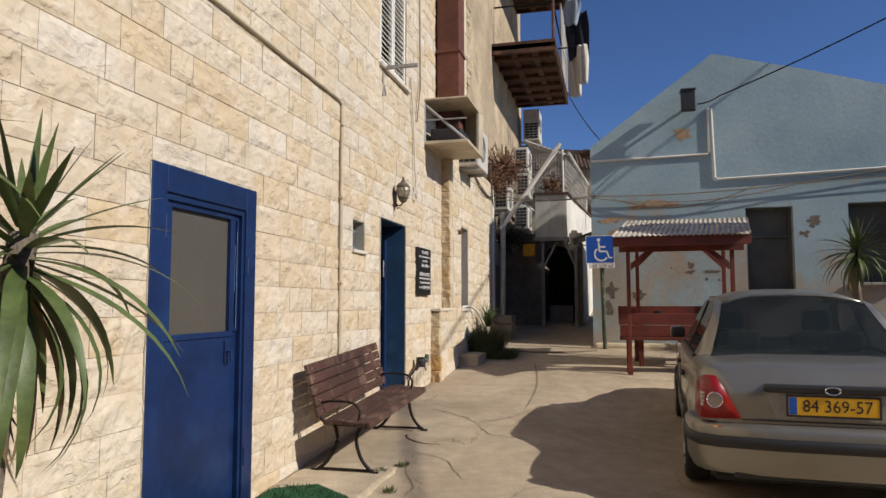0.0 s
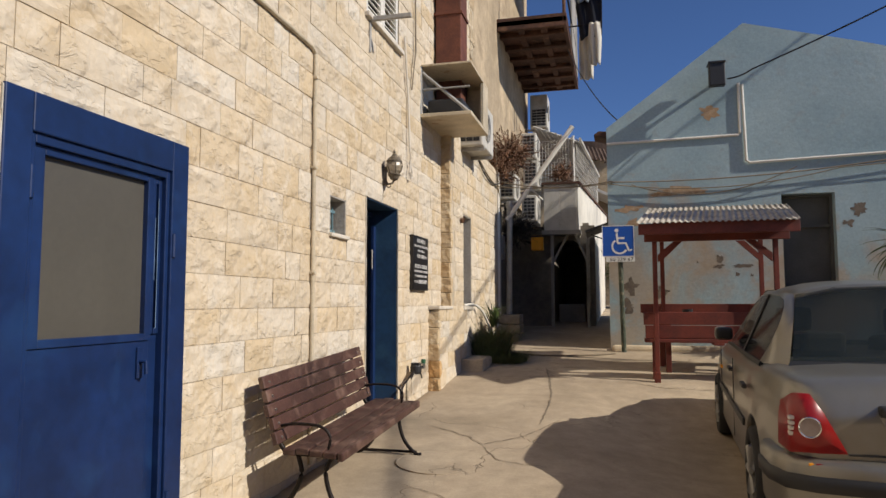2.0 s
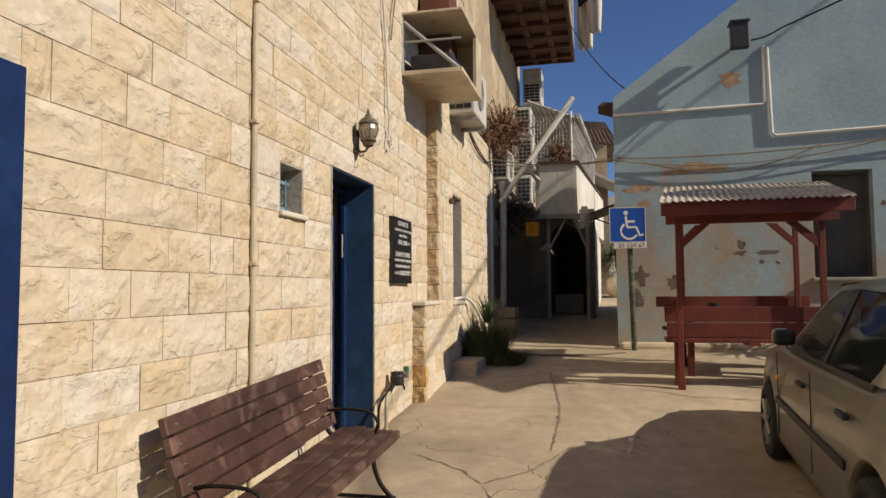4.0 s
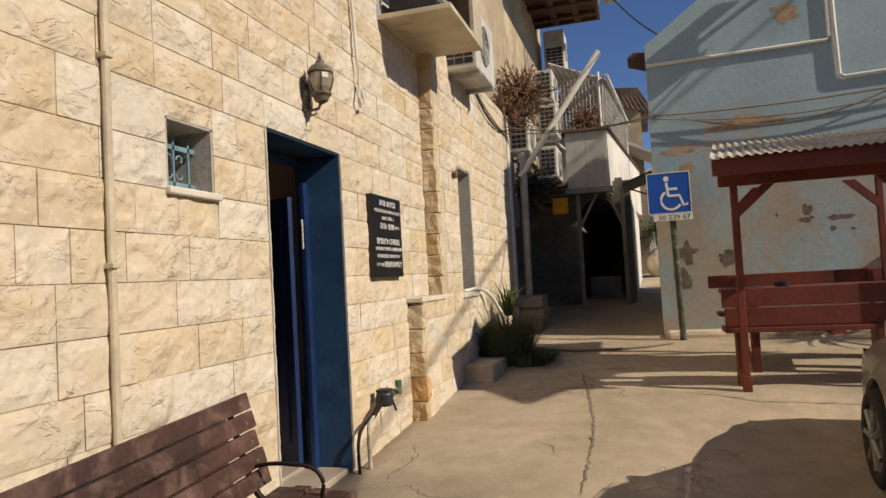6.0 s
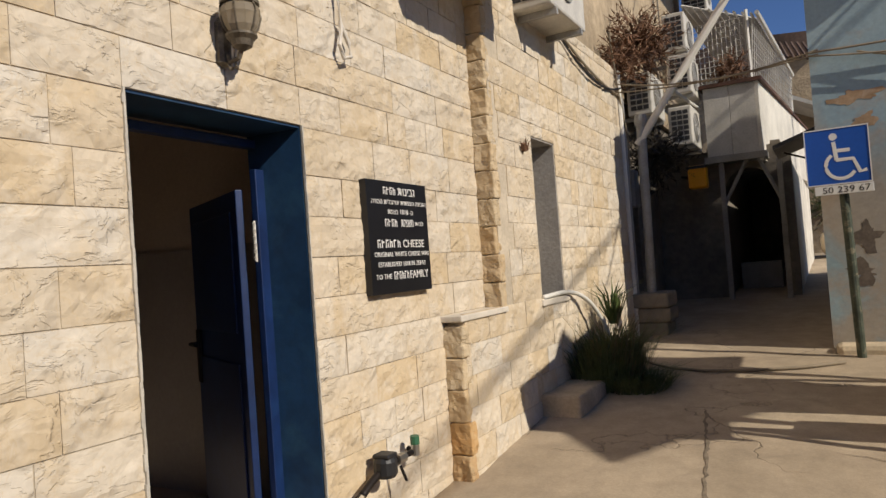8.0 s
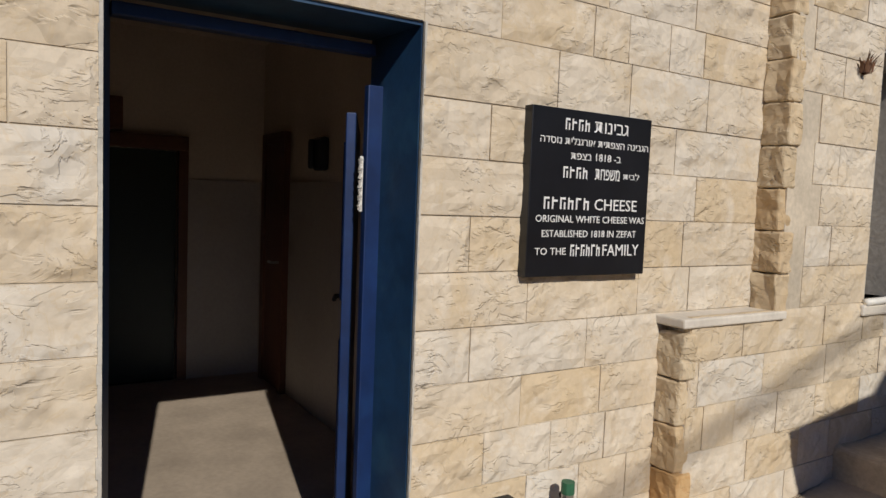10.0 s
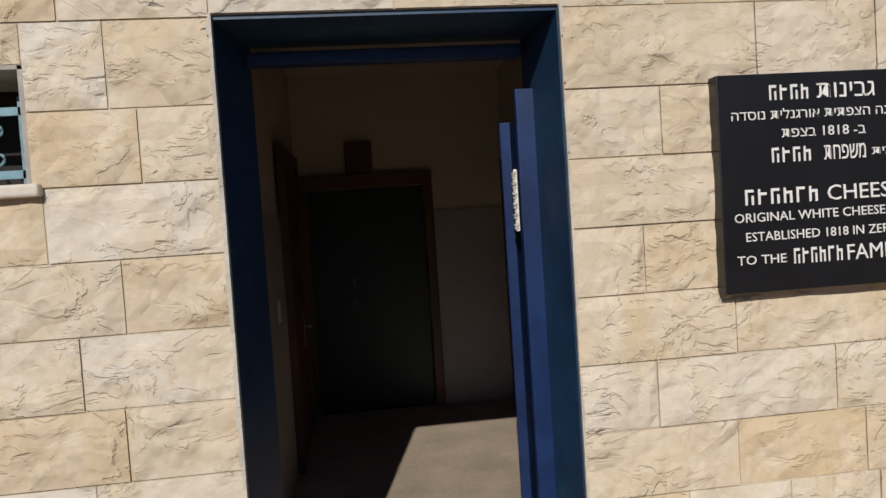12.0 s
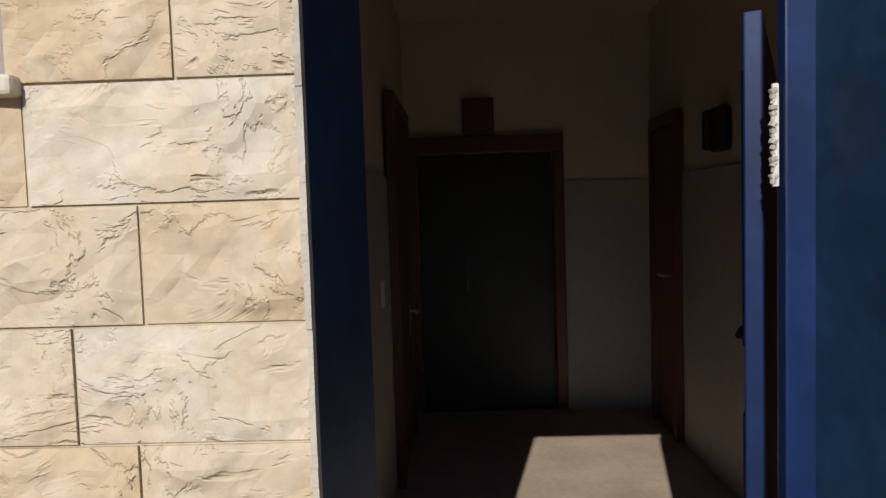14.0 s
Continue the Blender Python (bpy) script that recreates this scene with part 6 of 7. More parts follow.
    part("boot_seam", boxes(((-0.54, -0.012, 0.655), (0.54, 0.03, 0.662))), "car_trim", d)
    part("plate_garnish", box((-0.40, -0.035, 0.845), (0.40, 0.05, 0.895), 0.012), "car_trim", d, "black garnish bar")
    part("plate_recess", prism([(-0.40, 0.845), (0.40, 0.845), (0.33, 0.675), (-0.33, 0.675)], "y", -0.008, 0.02), "panel_grey", d)
    p = part("number_plate", box((-0.262, -0.028, 0.705), (0.262, -0.014, 0.825), 0.004), "plate_yellow", d, "yellow number plate")
    part("plate_band", box((-0.258, -0.0295, 0.709), (-0.21, -0.02, 0.821)), "sign_blue", p)
    part("plate_frame", boxes(((-0.27, -0.03, 0.695), (0.27, -0.018, 0.705)), ((-0.27, -0.03, 0.825), (0.27, -0.018, 0.833)), ((-0.272, -0.03, 0.695), (-0.262, -0.018, 0.833)), ((0.262, -0.03, 0.695), (0.272, -0.018, 0.833))), "car_trim", p)
    lettering("84 369-57", "lettering", "black_ink", p, 0.40, 0.078, Matrix(((1, 0, 0, 0.025), (0, 0, -1, -0.0285), (0, 1, 0, 0.768), (0, 0, 0, 1))))
    em = bmesh.new()
    add_tube(em, [(0.045 * math.cos(t), -0.042, 0.87 + 0.024 * math.sin(t)) for t in [2 * math.pi * k / 18 for k in range(19)]], 0.005, 6)
    part("badge", em, "chrome", d, "small chrome oval badge")
    part("bumper_valance", box((-0.6, -0.02, 0.27), (0.6, 0.2, 0.33), 0.02), "car_trim", d)
    # cabin
    for x in (-0.38, 0.38):
        part("rear_headrest", box((x - 0.13, 1.22, 1.0), (x + 0.13, 1.31, 1.14), 0.035), "seat", d)
        s = part("front_seat", box((x - 0.23, 2.25, 0.5), (x + 0.23, 2.4, 1.06), 0.05), "seat", d)
        part("headrest", box((x - 0.13, 2.28, 1.08), (x + 0.13, 2.37, 1.25), 0.035), "seat", s)
    part("rear_seat", box((-0.66, 1.18, 0.5), (0.66, 1.34, 1.0), 0.05), "seat", d)
    part("parcel_shelf", box((-0.68, 0.72, 0.93), (0.68, 1.2, 0.965)), "car_trim", d)
    part("dashboard", box((-0.7, 2.95, 0.7), (0.7, 3.3, 0.96), 0.05), "car_trim", d)
    # tall cabin over the belt line, set a little to the rear
    for ob in d.children_recursive:
        for v in ob.data.vertices:
            if v.co.z > 0.96:
                u = v.co.z - 0.96
                v.co.z = 0.96 + 1.15 * u
                v.co.y -= 0.16 * u


build_car()


# ---------------------------------------------------------------- lane beyond the yard
def arch_outline(a, b, z0, zs, n=12):
    r = (b - a) / 2
    return [(a, z0), (a, zs)] + [((a + b) / 2 - r * math.cos(math.pi * k / n), zs + 1.15 * r * math.sin(math.pi * k / n)) for k in range(1, n)] + [(b, zs), (b, z0)]


def build_lane():
    # west side of the lane, in deep shade under the old house
    bm = bmesh.new()
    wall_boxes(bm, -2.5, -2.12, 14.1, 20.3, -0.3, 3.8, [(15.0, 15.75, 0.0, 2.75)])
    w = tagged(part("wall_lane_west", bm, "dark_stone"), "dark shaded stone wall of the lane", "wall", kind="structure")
    # niche shade put into a black backing
    part("niche_back", box((-2.49, 14.9, 0.3), (-2.35, 15.9, 2.9)), "unlit_black", w)
    part("whitewash_patch", box((-2.12, 14.12, 2.4), (-2.09, 14.9, 3.78)), "whitewash", w, "strip of white plaster")
    # vaulted house closing the lane
    y0, y1 = 17.2, 17.55
    out = arch_outline(-1.18, -0.40, 0.6, 2.45)
    bm = bmesh.new()
    for a, b, lo, hi in ((-2.12, -1.18, 0.3, 3.2), (-0.40, -0.22, 0.3, 3.2)):
        add_box(bm, (a, y0, lo), (b, y1, hi))
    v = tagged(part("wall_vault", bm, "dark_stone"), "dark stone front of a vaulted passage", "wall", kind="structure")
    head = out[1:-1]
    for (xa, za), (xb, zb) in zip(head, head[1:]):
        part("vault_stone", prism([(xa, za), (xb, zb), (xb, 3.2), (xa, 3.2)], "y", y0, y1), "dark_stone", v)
    tagged(part("wall_vault_sides", boxes(((-1.4, 17.55, 0.5), (-1.18, 22, 3.2)), ((-1.4, 21.8, 0.5), (-0.36, 22, 3.2)), ((-1.4, 17.55, 3.2), (-0.36, 22, 3.3))), "dark_stone"), "dark stone walls inside the passage", "wall", kind="structure")
    tagged(part("wall_lane_end", prism([(-0.40, 17.55), (-0.22, 17.55), (-0.12, 24.0), (-0.40, 24.0)], "z", 0.5, 2.92), "whitewash"), "whitewashed side of the vaulted house", "wall", kind="structure")
    c = thing("storage_crate", "pale wooden crate inside the dark passage", "crate", (-1.0, 18.2, zg(-1, 18.2)))
    part("body", box((-0.1, 0, 0), (0.5, 0.4, 0.42), 0.01), "panel_grey", c)
    # timber props
    for x0, x1 in ((-1.13, -0.75), (-0.36, -0.65)):
        p = thing("timber_prop", "grey timber post with brace under the overhang", "post", (x0, 16.95, zg(x0, 16.95)), group="overhang props")
        part("post", box((-0.035, -0.035, -0.05), (0.035, 0.035, 3.05 - zg(x0, 16.95)), 0.005), "panel_grey", p)
        part("brace", tube([(0, 0, 2.35 - zg(x0, 16.95)), (x1 - x0, 0, 3.05 - zg(x0, 16.95))], 0.03, 6), "panel_grey", p)
    # overhanging box room
    r = thing("overhang_room", "grey panelled room overhanging the lane with white side", "overhang", (0, 0, 0))
    part("front_panel", box((-1.30, 16.9, 3.08), (-0.95, 16.95, 4.12), 0.006), "box_grey", r)
    part("front_panel", box((-0.945, 16.9, 3.08), (-0.60, 16.95, 4.12), 0.006), "box_grey", r)
    part("side_panel", prism([(-0.60, 16.9), (-0.55, 16.9), (-0.02, 23.0), (-0.1, 23.0)], "z", 2.95, 4.1), "whitewash", r, "whitewashed sunlit side")
    part("floor_beam", box((-1.35, 16.85, 2.98), (-0.5, 17.2, 3.08), 0.008), "panel_grey", r)
    part("roof_board", prism([(-1.35, 16.85), (-0.5, 16.85), (0.0, 23.0), (-1.35, 23.0)], "z", 4.1, 4.15), "rust_dark", r)
    part("back_fill", prism([(-1.3, 16.96), (-0.62, 16.96), (-0.15, 22.9), (-1.3, 22.9)], "z", 3.1, 4.08), "panel_grey", r)
    # lattice enclosure on top: close slats overhead, wire mesh in front and along the lane
    la = thing("lattice_screen", "white lattice enclosure above the overhang", "lattice", (0, 0, 0))
    for k in range(13):
        x = -1.5 + 0.8 * k / 12
        part("front_wire", tube([(x, 17.4, 4.2), (x, 17.4, 5.22)], 0.007, 4), "box_grey", la)
        part("front_wire", tube([(-1.5, 17.4, 4.2 + 1.0 * k / 12), (-0.7, 17.4, 4.2 + 1.0 * k / 12)], 0.007, 4), "box_grey", la)
    for k in range(34):
        y = 17.2 + k * 0.13
        part("roof_slat", tube([(-1.55, y, 5.52), (-0.52 + 0.008 * k, y + 0.35, 5.16)], 0.026, 4), "box_grey", la)
    for k in range(9):
        x = -1.5 + 0.115 * k
        part("roof_batten", tube([(x, 17.2, 5.49 - 0.04 * k), (x + 0.25, 21.9, 5.49 - 0.04 * k)], 0.02, 4), "box_grey", la)
    part("eave_bar", tube([(-0.5, 17.2, 5.17), (-0.2, 21.9, 5.15)], 0.035, 6), "white_pipe", la)
    for k in range(24):
        y = 17.4 + k * 0.185
        part("side_wire", tube([(-0.66 + 0.016 * k, y, 4.15), (-0.58 + 0.016 * k, y, 5.16)], 0.008, 4), "box_grey", la)
    for k in range(8):
        part("side_wire", tube([(-0.66 + 0.011 * k, 17.4, 4.2 + 0.125 * k), (-0.28 + 0.011 * k, 21.7, 4.2 + 0.125 * k)], 0.008, 4), "box_grey", la)
    for x, y in ((-1.5, 17.4), (-0.66, 17.4), (-0.26, 21.7)):
        part("post", tube([(x, y, 4.12), (x, y, 5.3)], 0.028, 6), "white_pipe", la)
    # orange lantern and pole
    o = thing("orange_lantern", "amber glass lantern box on the dark wall", "lantern", (-1.44, 16.7, 2.62))
    part("glass", box((-0.12, -0.1, 0), (0.14, 0.1, 0.34), 0.03), "amber", o, "amber glass")
    part("cap", box((-0.14, -0.12, 0.29), (0.14, 0.12, 0.33), 0.01), "dark", o)
    part("arm", tube([(0, 0.1, 0.15), (-0.3, 0.5, 0.25)], 0.02), "iron", o)
    p = thing("utility_pole", "grey metal pole rising from a stone block", "pole", (-1.70, 14.3, zg(-1.7, 14.3)))
    part("pole", tube([(0, 0, 0.2), (0.03, 0, 2.55)], 0.055, 12), "grey_pipe", p)
    part("collar", lathe([(0.07, 2.45), (0.075, 2.5), (0.07, 2.58)], 12, (0.03, 0)), "grey_pipe", p)
    s = thing("slant_pole", "long pale pole leaning out over the lane", "pole", (0, 0, 0))
    part("pole", tube([(-1.72, 14.28, 3.02), (-0.5, 14.45, 4.76)], 0.045, 10), "white_pipe", s)
    part("stay", tube([(-1.3, 14.4, 3.62), (-1.1, 14.9, 3.45)], 0.02, 6), "white_pipe", s)
    b = thing("stone_block", "rough dark stone block at the pole foot", "stone block", (-1.98, 14.1, zg(-1.8, 14.2)))
    rng = random.Random(2)
    z = -0.05
    for h in (0.2, 0.17, 0.18):
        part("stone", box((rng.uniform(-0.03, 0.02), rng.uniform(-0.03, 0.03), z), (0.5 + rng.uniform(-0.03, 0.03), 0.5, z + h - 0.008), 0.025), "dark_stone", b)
        z += h
    # cables at the wall end
    k = thing("conduit_bundle", "white and grey conduits running down the wall end", "conduit", (0, 0, 0))
    part("conduit", tube([(-1.86, 14.13, 0.5), (-1.86, 14.13, 3.9)], 0.03, 8), "white_pipe", k)
    part("conduit", tube([(-1.84, 14.22, 0.7), (-1.85, 14.22, 3.6)], 0.018, 8), "grey_pipe", k)
    part("conduit", tube([(-1.86, 13.9, 4.3), (-1.85, 14.05, 3.7), (-1.82, 14.25, 3.1), (-1.86, 14.3, 2.3)], 0.012, 6), "cable_tan", k)
    part("junction_box", box((-1.98, 14.32, 2.3), (-1.8, 14.55, 2.75), 0.02), "panel_grey", k)
    pp = thing("garden_hose_pipe", "white plastic pipe running down from the sill", "pipe", (0, 0, 0))
    part("pipe", tube(rounded([(-1.855, 11.2, 1.452), (-1.835, 11.7, 1.46), (-1.79, 11.98, 1.40), (-1.74, 12.2, 1.25), (-1.70, 12.4, 1.0), (-1.68, 12.5, 0.7)]), 0.02, 8), "white_pipe", pp, smooth=True)
    # far houses
    f = thing("far_house", "distant house with ragged brown roof", "house", (0, 0, 0))
    part("wall", box((-3.0, 26, 0), (0.15, 30, 6.6)), "old_plaster", f)
    part("roof", prism([(-3.3, 6.5), (0.4, 6.5), (0.1, 7.05), (-1.4, 7.2), (-3.0, 7.1)], "y", 25.8, 30.2), "far_roof", f)
    for k in range(9):
        part("rafter", tube([(-0.9 + k * 0.13, 25.7, 6.95 - 0.03 * k), (-0.75 + k * 0.14, 24.6, 6.3 - 0.04 * k)], 0.035, 6), "far_roof", f)
    part("eave", prism([(-0.4, 5.1), (0.6, 4.6), (0.6, 4.68), (-0.4, 5.2)], "y", 24.0, 26.0), "whitewash", f)
    g = thing("far_house", "sunlit cream house at the lane end", "house", (0, 0, 0))
    part("wall", box((0.2, 30.5, 0), (6, 34, 5.2)), "whitewash", g)
    part("window", box((0.5, 30.42, 3.2), (0.9, 30.52, 4.1)), "dark", g)
    part("canopy", prism([(0.1, 4.3), (0.9, 3.9), (0.9, 3.96), (0.1, 4.4)], "y", 29.6, 30.5), "dark", g)
    c = thing("small_canopy", "dark tin canopy projecting by the blue house", "canopy", (0, 0, 0))
    part("sheet", prism([(-0.28, 2.72), (0.12, 2.86), (0.12, 2.90), (-0.28, 2.76)], "y", 14.0, 15.0), "dark", c)
    part("bracket", tube([(0.12, 14.5, 2.6), (-0.2, 14.5, 2.73)], 0.012, 6), "iron", c)
    e = thing("roof_eave", "dark timber eave at the blue house corner", "eave", (0, 0, 0))
    part("board", prism([(0.15, 4.36), (-0.1, 4.44), (-0.02, 4.5), (0.4, 4.45)], "y", 13.9, 14.4), "rust_dark", e)
    bag = thing("rubbish_bags", "pale rubbish sacks heaped at the lane end", "sacks", (0.35, 24.0, zg(0.3, 24.0)))
    for i, (x, y, r, mt) in enumerate(((0, 0, 0.34, "gold_stone"), (0.25, 0.2, 0.28, "cloth_white"), (0.1, 0.4, 0.4, "panel_grey"))):
        bm = bmesh.new()
        bmesh.ops.create_icosphere(bm, subdivisions=3, radius=r)
        for v in bm.verts:
            v.co += v.co.normalized() * 0.16 * r * noise.noise(v.co * 6 + Vector((i * 7, 0, 0)))
            v.co.z = v.co.z * 1.1 + r
            v.co.x += x
            v.co.y += y
        part("sack", bm, mt, bag, smooth=True)


build_lane()


# ---------------------------------------------------------------- plants at the wall foot
def tuft(name, label, category, at, count, height, spread, material, seed, lean=0.6, blade=0.012):
    """A clump of thin blades or twigs that bend outwards."""
    rng = random.Random(seed)
    bm = bmesh.new()
    for _ in range(count):
        a = rng.uniform(0, 2 * math.pi)
        r = spread * math.sqrt(rng.random()) * 0.7
        b = Vector((r * math.cos(a), r * math.sin(a), 0))
        h = height * rng.uniform(0.35, 1.0)
        out = Vector((math.cos(a + rng.uniform(-0.8, 0.8)), math.sin(a + rng.uniform(-0.8, 0.8)), 0)) * lean * h * rng.uniform(0.2, 1.0)
        side = Vector((-out.y, out.x, 0))
        side = side.normalized() * blade if side.length > 1e-5 else Vector((blade, 0, 0))
        p0, p1, p2 = b, b + out * 0.35 + Vector((0, 0, h * 0.6)), b + out + Vector((0, 0, h * rng.uniform(0.7, 1.0)))
        v = [bm.verts.new(p) for p in (p0 - side, p0 + side, p1 + side * 0.8, p1 - side * 0.8, p2)]
        bm.faces.new((v[0], v[1], v[2], v[3]))
        bm.faces.new((v[3], v[2], v[4]))
    d = thing(name, label, category, at)
    tagged(part("foliage", bm, material, d), kind="stuff")
    return d


tuft("weed_clump", "dense green weeds growing at the wall foot", "weeds", (-1.66, 11.9, zg(-1.6, 11.9) - 0.02), 900, 0.6, 0.32, "weed", 1, 1.0, 0.0045)
tuft("weed_clump", "dense green weeds growing at the wall foot", "weeds", (-1.62, 12.2, zg(-1.6, 12.3) - 0.02), 1000, 0.66, 0.34, "weed", 2, 0.9, 0.0045)
tuft("weed_clump", "low trailing green weeds on the concrete", "weeds", (-1.38, 11.95, zg(-1.3, 11.9) - 0.02), 900, 0.24, 0.4, "weed", 3, 1.8, 0.005)
tuft("dry_weed", "dry straw-coloured stems among the weeds", "dry weeds", (-1.6, 12.1, zg(-1.6, 12.1)), 160, 0.9, 0.42, "leaf_dry", 4, 0.8, 0.003)
tuft("young_yucca", "small spiky yucca among the weeds", "yucca", (-1.66, 12.45, zg(-1.6, 12.4) + 0.45), 60, 0.5, 0.05, "leaf", 6, 1.1, 0.011)
tuft("small_weed", "tiny weed growing from the stone joint", "weeds", (-1.85, 11.0, 2.6), 60, 0.12, 0.05, "dry_twig", 7, 1.0, 0.005)
for i, (x, y) in enumerate(((-1.32, 5.75), (-1.2, 5.95), (-1.1, 5.3))):
    tuft("small_weed", "small grey-green weed in a concrete crack", "weeds", (x, y, zg(x, y)), 50, 0.05, 0.07, "weed", 20 + i, 1.0, 0.005)


def twig_bush(label, at, count, radius, seed, material="dry_twig"):
    rng = random.Random(seed)
    d = thing("dry_bush", label, "dry bush", at)
    bm = bmesh.new()
    for _ in range(count):
        v = Vector((rng.gauss(0, 1), rng.gauss(0, 1), rng.gauss(0.2, 0.8))).normalized()
        n = radius * rng.uniform(0.5, 1.1)
        p = [Vector((0, 0, 0)) + v * n * 0.15, v * n * 0.6 + Vector((rng.uniform(-1, 1), rng.uniform(-1, 1), rng.uniform(-1, 1))) * 0.08, v * n + Vector((rng.uniform(-1, 1), rng.uniform(-1, 1), rng.uniform(-1, 0.6))) * 0.15]
        add_tube(bm, p, 0.008, 3, 0.002, )
        for _k in range(4):
            q = p[1].lerp(p[2], rng.random())
            e = Vector((rng.gauss(0, 1), rng.gauss(0, 1), rng.gauss(0, 1))).normalized() * 0.1
            sd = e.cross(v).normalized() * 0.012 if e.cross(v).length > 1e-4 else Vector((0.01, 0, 0))
            bm.faces.new([bm.verts.new(w) for w in (q - sd, q + sd, q + e)])
    tagged(part("tangle", bm, material, d), kind="stuff")


twig_bush("dried brown climber hanging over the wall end", (-1.75, 14.9, 4.35), 260, 0.6, 1)
twig_bush("dried brown climber hanging over the wall end", (-1.85, 14.2, 4.0), 120, 0.4, 2)
twig_bush("dark tangled dry creeper under the outdoor units", (-1.75, 15.2, 2.95), 220, 0.5, 3, "dark_twig")
twig_bush("dry plants on the overhang roof", (-0.9, 17.1, 4.35), 120, 0.3, 4)
twig_bush("dark green climber on the far wall", (0.3, 26.0, 2.6), 260, 0.9, 5, "weed")


# ---------------------------------------------------------------- unseen sheet added east of the yard to shade the wall foot
aw = thing("yard_awning", "unseen tin sheet on a steel post, added to cast shade", "awning", (0, 0, 0))
bm = bmesh.new()
low, high = [[bm.verts.new((x, y, z + o)) for x, y, z in ((5.57, 8.83, 4.97), (6.4, 10.77, 4.86), (4.6, 11.07, 5.11), (4.15, 10.32, 5.17))] for o in (0, 0.04)]
bm.faces.new(low)
bm.faces.new(high[::-1])
for i in range(4):
    bm.faces.new((low[i], low[(i + 1) % 4], high[(i + 1) % 4], high[i]))
part("sheet", bm, "tin", aw)
part("post", tube([(6.05, 10.3, zg(4, 9.5) - 0.1), (6.05, 10.3, 4.92)], 0.05, 10), "grey_pipe", aw)
part("arm", tube([(6.05, 10.3, 4.86), (4.5, 10.4, 5.08)], 0.03, 8), "grey_pipe", aw)


# ---------------------------------------------------------------- cracks and a hose on the ground
def ground_at(x, y):
    return zg(x, y) + 0.018 * (noise.noise((x * 0.8, y * 0.8, 0)) + 0.5 * noise.noise((x * 2.3, y * 2.3, 4)))


def crack(pts, width, seed):
    """A dirt-filled crack that wanders between the given points."""
    rng = random.Random(seed)
    line = []
    for (x0, y0), (x1, y1) in zip(pts, pts[1:]):
        n = max(3, int(math.hypot(x1 - x0, y1 - y0) / 0.05))
        line += [(x0 + (x1 - x0) * k / n + rng.uniform(-0.011, 0.011), y0 + (y1 - y0) * k / n + rng.uniform(-0.011, 0.011)) for k in range(n)]
    bm = bmesh.new()
    prev = None
    for i, (x, y) in enumerate(line[:-1]):
        dx, dy = line[i + 1][0] - x, line[i + 1][1] - y
        m = math.hypot(dx, dy) or 1
        w = 0.55 * width * rng.uniform(0.3, 1.0) * min(1, i / 4, (len(line) - 1 - i) / 4) * 0.5 + 0.001
        z = ground_at(x, y) + 0.005
        row = (bm.verts.new((x - dy / m * w, y + dx / m * w, z)), bm.verts.new((x + dy / m * w, y - dx / m * w, z)))
        if prev:
            bm.faces.new((prev[0], prev[1], row[1], row[0]))
        prev = row
    tagged(part("ground_crack", bm, "crack"), "dirt-filled crack in the concrete yard", "crack", group="yard cracks", kind="structure")


crack([(-0.5, 8.3), (-0.49, 9.1), (-0.52, 9.8), (-0.62, 10.6), (-0.75, 11.5)], 0.045, 1)
crack([(-1.55, 8.1), (-1.06, 7.75), (-0.89, 7.5), (-0.62, 7.8), (-0.3, 8.6)], 0.025, 2)
crack([(-0.89, 7.5), (-0.7, 7.1), (-0.2, 6.9)], 0.02, 3)
crack([(0.1, 10.66), (0.8, 10.38), (1.5, 10.32), (2.6, 10.3)], 0.03, 4)
crack([(-1.3, 6.4), (-0.9, 6.2), (-0.6, 5.6)], 0.016, 5)
crack([(-0.9, 9.3), (-0.75, 9.15), (-0.72, 8.9)], 0.014, 6)
crack([(-1.2, 6.0), (-0.95, 5.4), (-1.0, 5.0)], 0.016, 7)
crack([(-0.4, 4.9), (-0.15, 5.6), (0.2, 6.0)], 0.014, 8)
ho = thing("ground_hose", "pale hose lying across the lane mouth", "hose", (0, 0, 0))
part("hose", tube([(x, y, ground_at(x, y) + 0.018) for x, y in ((-1.66, 13.0), (-1.45, 12.75), (-1.2, 12.52), (-0.87, 12.42), (-0.5, 12.46), (-0.1, 12.58), (0.2, 12.75))], 0.013, 8), "cable_tan", ho, smooth=True)


# ---------------------------------------------------------------- low step at the wall foot
st = box((-1.9, 11.02, 0.3), (-1.56, 11.72, zg(-1.7, 11.3) + 0.15), 0.02)
bmesh.ops.subdivide_edges(st, edges=st.edges, cuts=3, use_grid_fill=True)
for v in st.verts:
    v.co += Vector((noise.noise(v.co * 4) * 0.02, noise.noise(v.co * 4 + Vector((5, 0, 0))) * 0.03, noise.noise(v.co * 4 + Vector((0, 7, 0))) * 0.015))
tagged(part("cement_step", st, "gold_stone"), "low worn cement step at the wall foot", "step")


# ---------------------------------------------------------------- overhead cables
def cable(label, pts, r=0.012, material="cable"):
    d = thing("overhead_cable", label, "cable", (0, 0, 0), group="overhead cables")
    part("cable", tube(pts, r, 6), material, d)


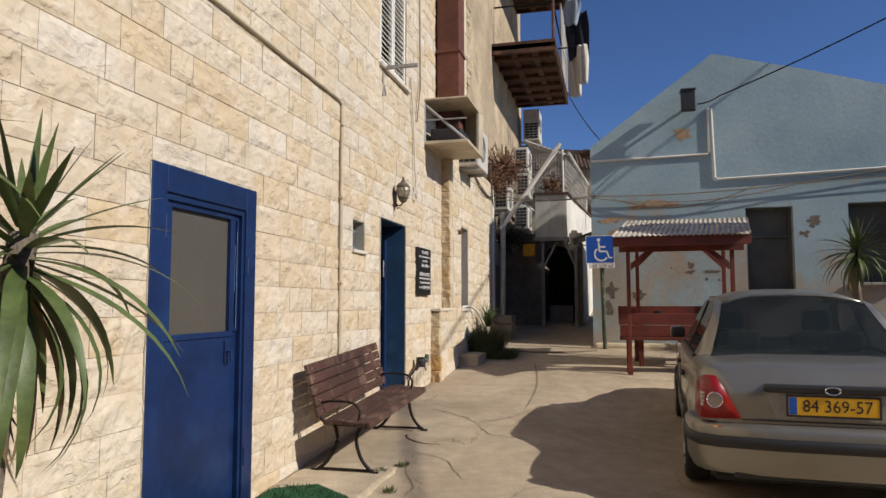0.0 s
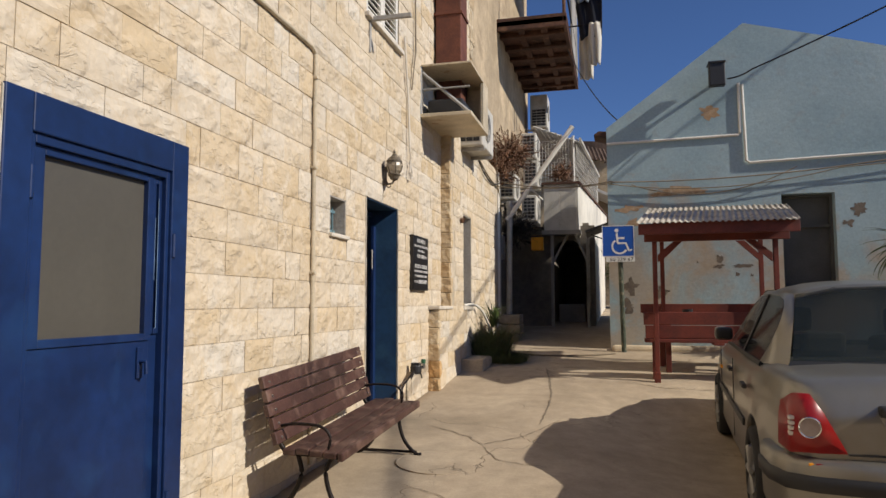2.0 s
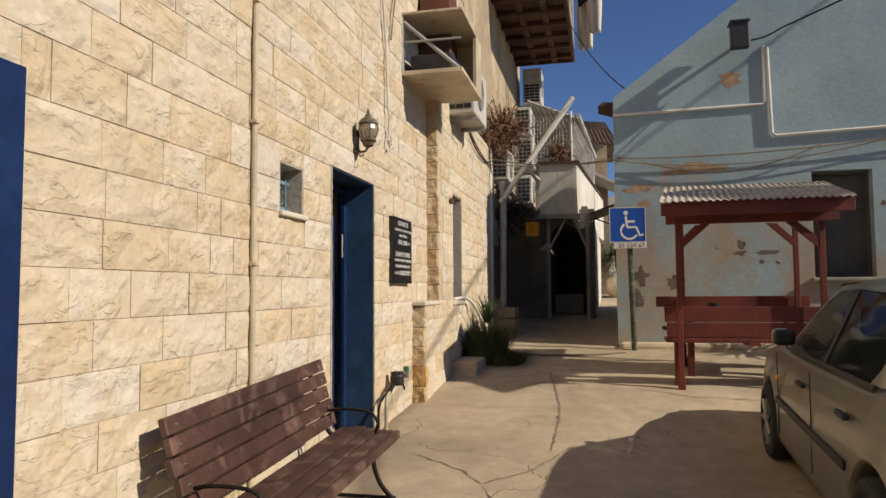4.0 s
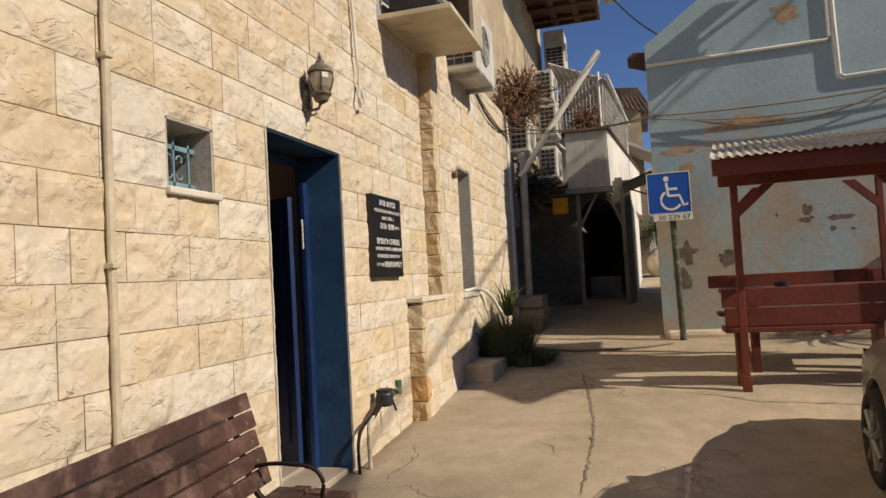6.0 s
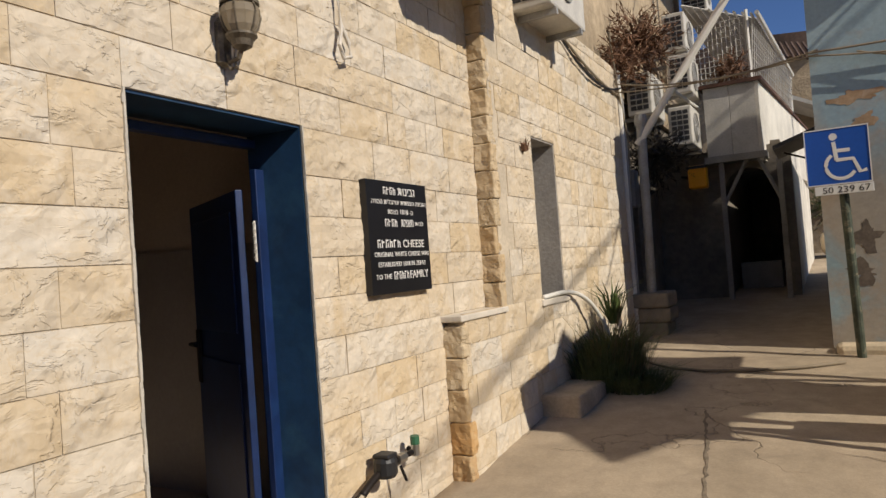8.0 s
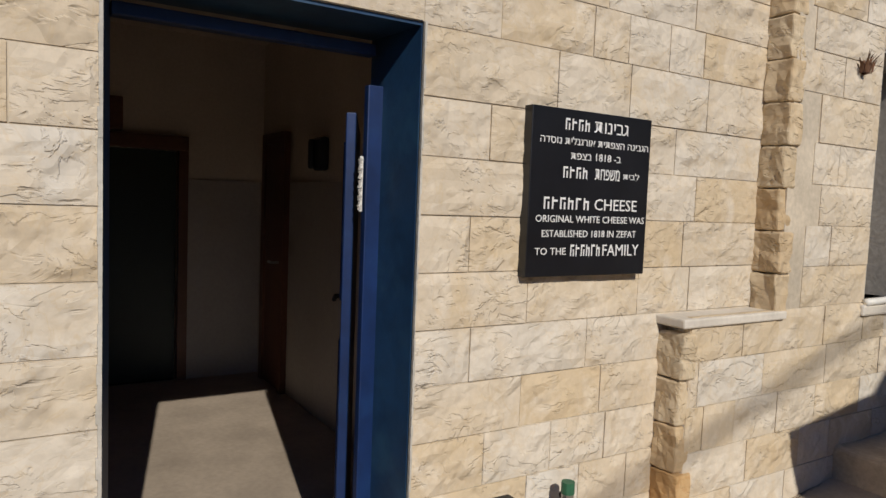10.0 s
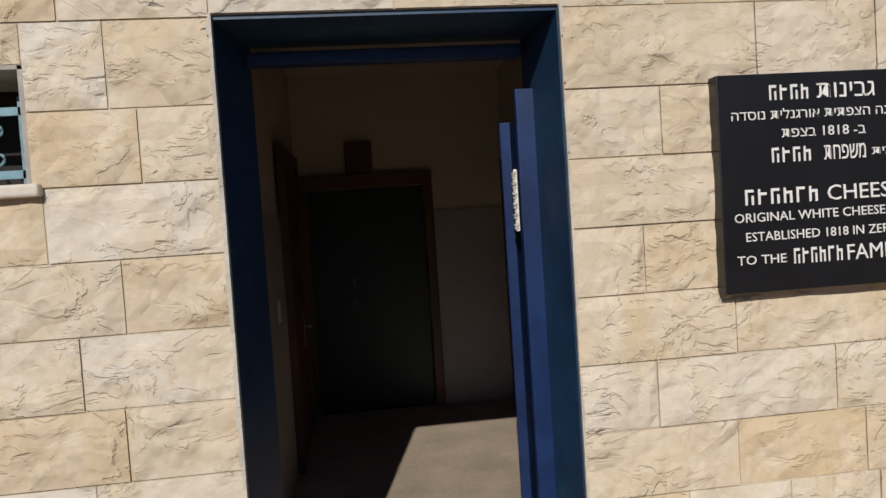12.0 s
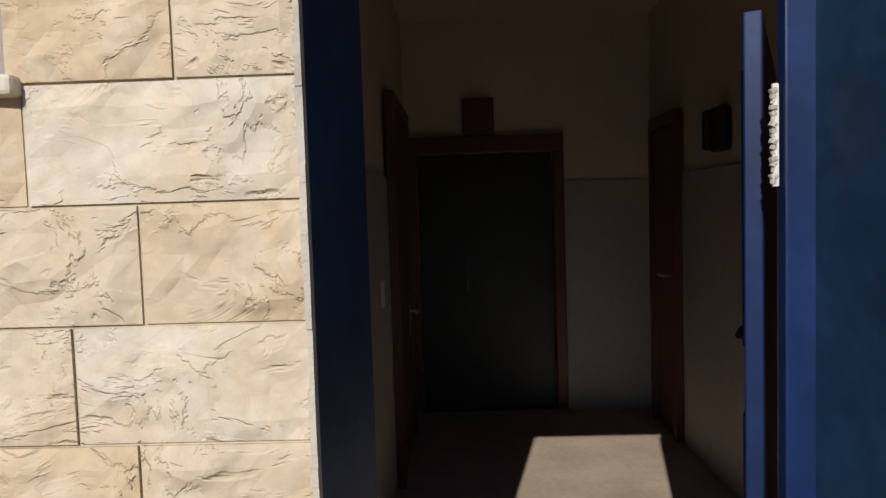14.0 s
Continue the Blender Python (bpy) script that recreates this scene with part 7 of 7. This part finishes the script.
cable("thick black cable strung from the gable", sag((2.0, 13.1, 5.02), (2.35, 12.95, 5.1), 0.03, 6) + sag((2.35, 12.95, 5.1), (9.0, 9.0, 7.72), 0.25)[1:], 0.012)
# mast, pole and thick cable are unseen, added to cast the wall's slanting shadow
mast = thing("service_mast", "unseen steel mast added on the blue house roof to hold the cable", "mast", (8.5, 18.59, 3.3))
part("pole", tube([(0, 0, 0), (0, 0, 8.02)], 0.05, 10), "grey_pipe", mast)
pole = thing("utility_pole", "unseen timber pole added behind the yard to hold the cable", "pole", (12.0, -7.21, -0.4))
part("pole", tube([(0, 0, 0), (0, 0, 6.3)], 0.11, 12), "trunk", pole)
cable("unseen thick cable added to cast the slanting shadow on the wall", [(8.5, 18.59, 11.25), (12.0, -7.21, 5.84)], 0.024)
cable("tan cables strung across the lane to the blue wall", sag((-1.86, 14.0, 3.72), (0.2, 13.3, 3.5), 0.12), 0.01, "cable_tan")
cable("tan cables strung across the lane to the blue wall", sag((-1.86, 13.9, 3.6), (0.2, 13.3, 3.46), 0.06), 0.008, "cable_tan")
cable("tan cable draped along the blue wall", sag((0.12, 13.28, 3.48), (4.97, 13.28, 3.74), 0.12) + [Vector((8.9, 13.28, 4.0))], 0.011, "cable_tan")
cable("tan cable draped along the blue wall", sag((0.12, 13.27, 3.45), (3.6, 13.27, 3.55), 0.18) + [Vector((8.9, 13.27, 3.85))], 0.009, "cable_tan")
cable("tan cable draped along the blue wall", sag((0.5, 13.29, 3.42), (3.0, 13.29, 3.6), 0.28), 0.009, "cable_tan")
cable("thin cable from the balcony to the blue house", sag((-0.7, 16.5, 7.0), (0.3, 13.6, 4.6), 0.15), 0.01)
cable("loose cables along the top of the stone wall", sag((-1.85, 11.6, 3.95), (-1.85, 14.1, 3.6), 0.1), 0.014, "cable_tan")
cable("loose cables along the top of the stone wall", sag((-1.84, 12.0, 3.8), (-1.84, 14.15, 3.7), 0.18), 0.012)
tagged(part("manhole_cover", lathe([(0.31, -0.01), (0.31, 0.004), (0.297, 0.005), (0.292, 0.002), (0.0, 0.002)], 28), "ground"), "round cement manhole cover in the yard", "manhole cover").matrix_basis = pose(-1.15, 6.95, zg(-1.15, 6.95) + 0.0, 2.5, 2.3, 0)


# ---------------------------------------------------------------- blocks of the clad walls, last
lay_blocks(wall_west, WALL_X, block_layout(-5.0, 10.47, -0.3, 6.6, HOLES, 21, JOINTS), lambda y, z: 6.75 < y < 9.85 and 0.6 < z < 2.75, 31)
lay_blocks(wall_west, WALL_X, block_layout(10.47, 12.6, 3.93, 8.0, [], 22), lambda y, z: False, 32)
lay_blocks(wall_fore, FORE_X, [b for b in block_layout(9.85, 14.1, -0.3, 3.92, [SLIT], 23) if b[0] - b[2] / 2 > 10.46 or b[1] < 1.4], lambda y, z: y < 12.3 and 0.4 < z < 2.8, 33)
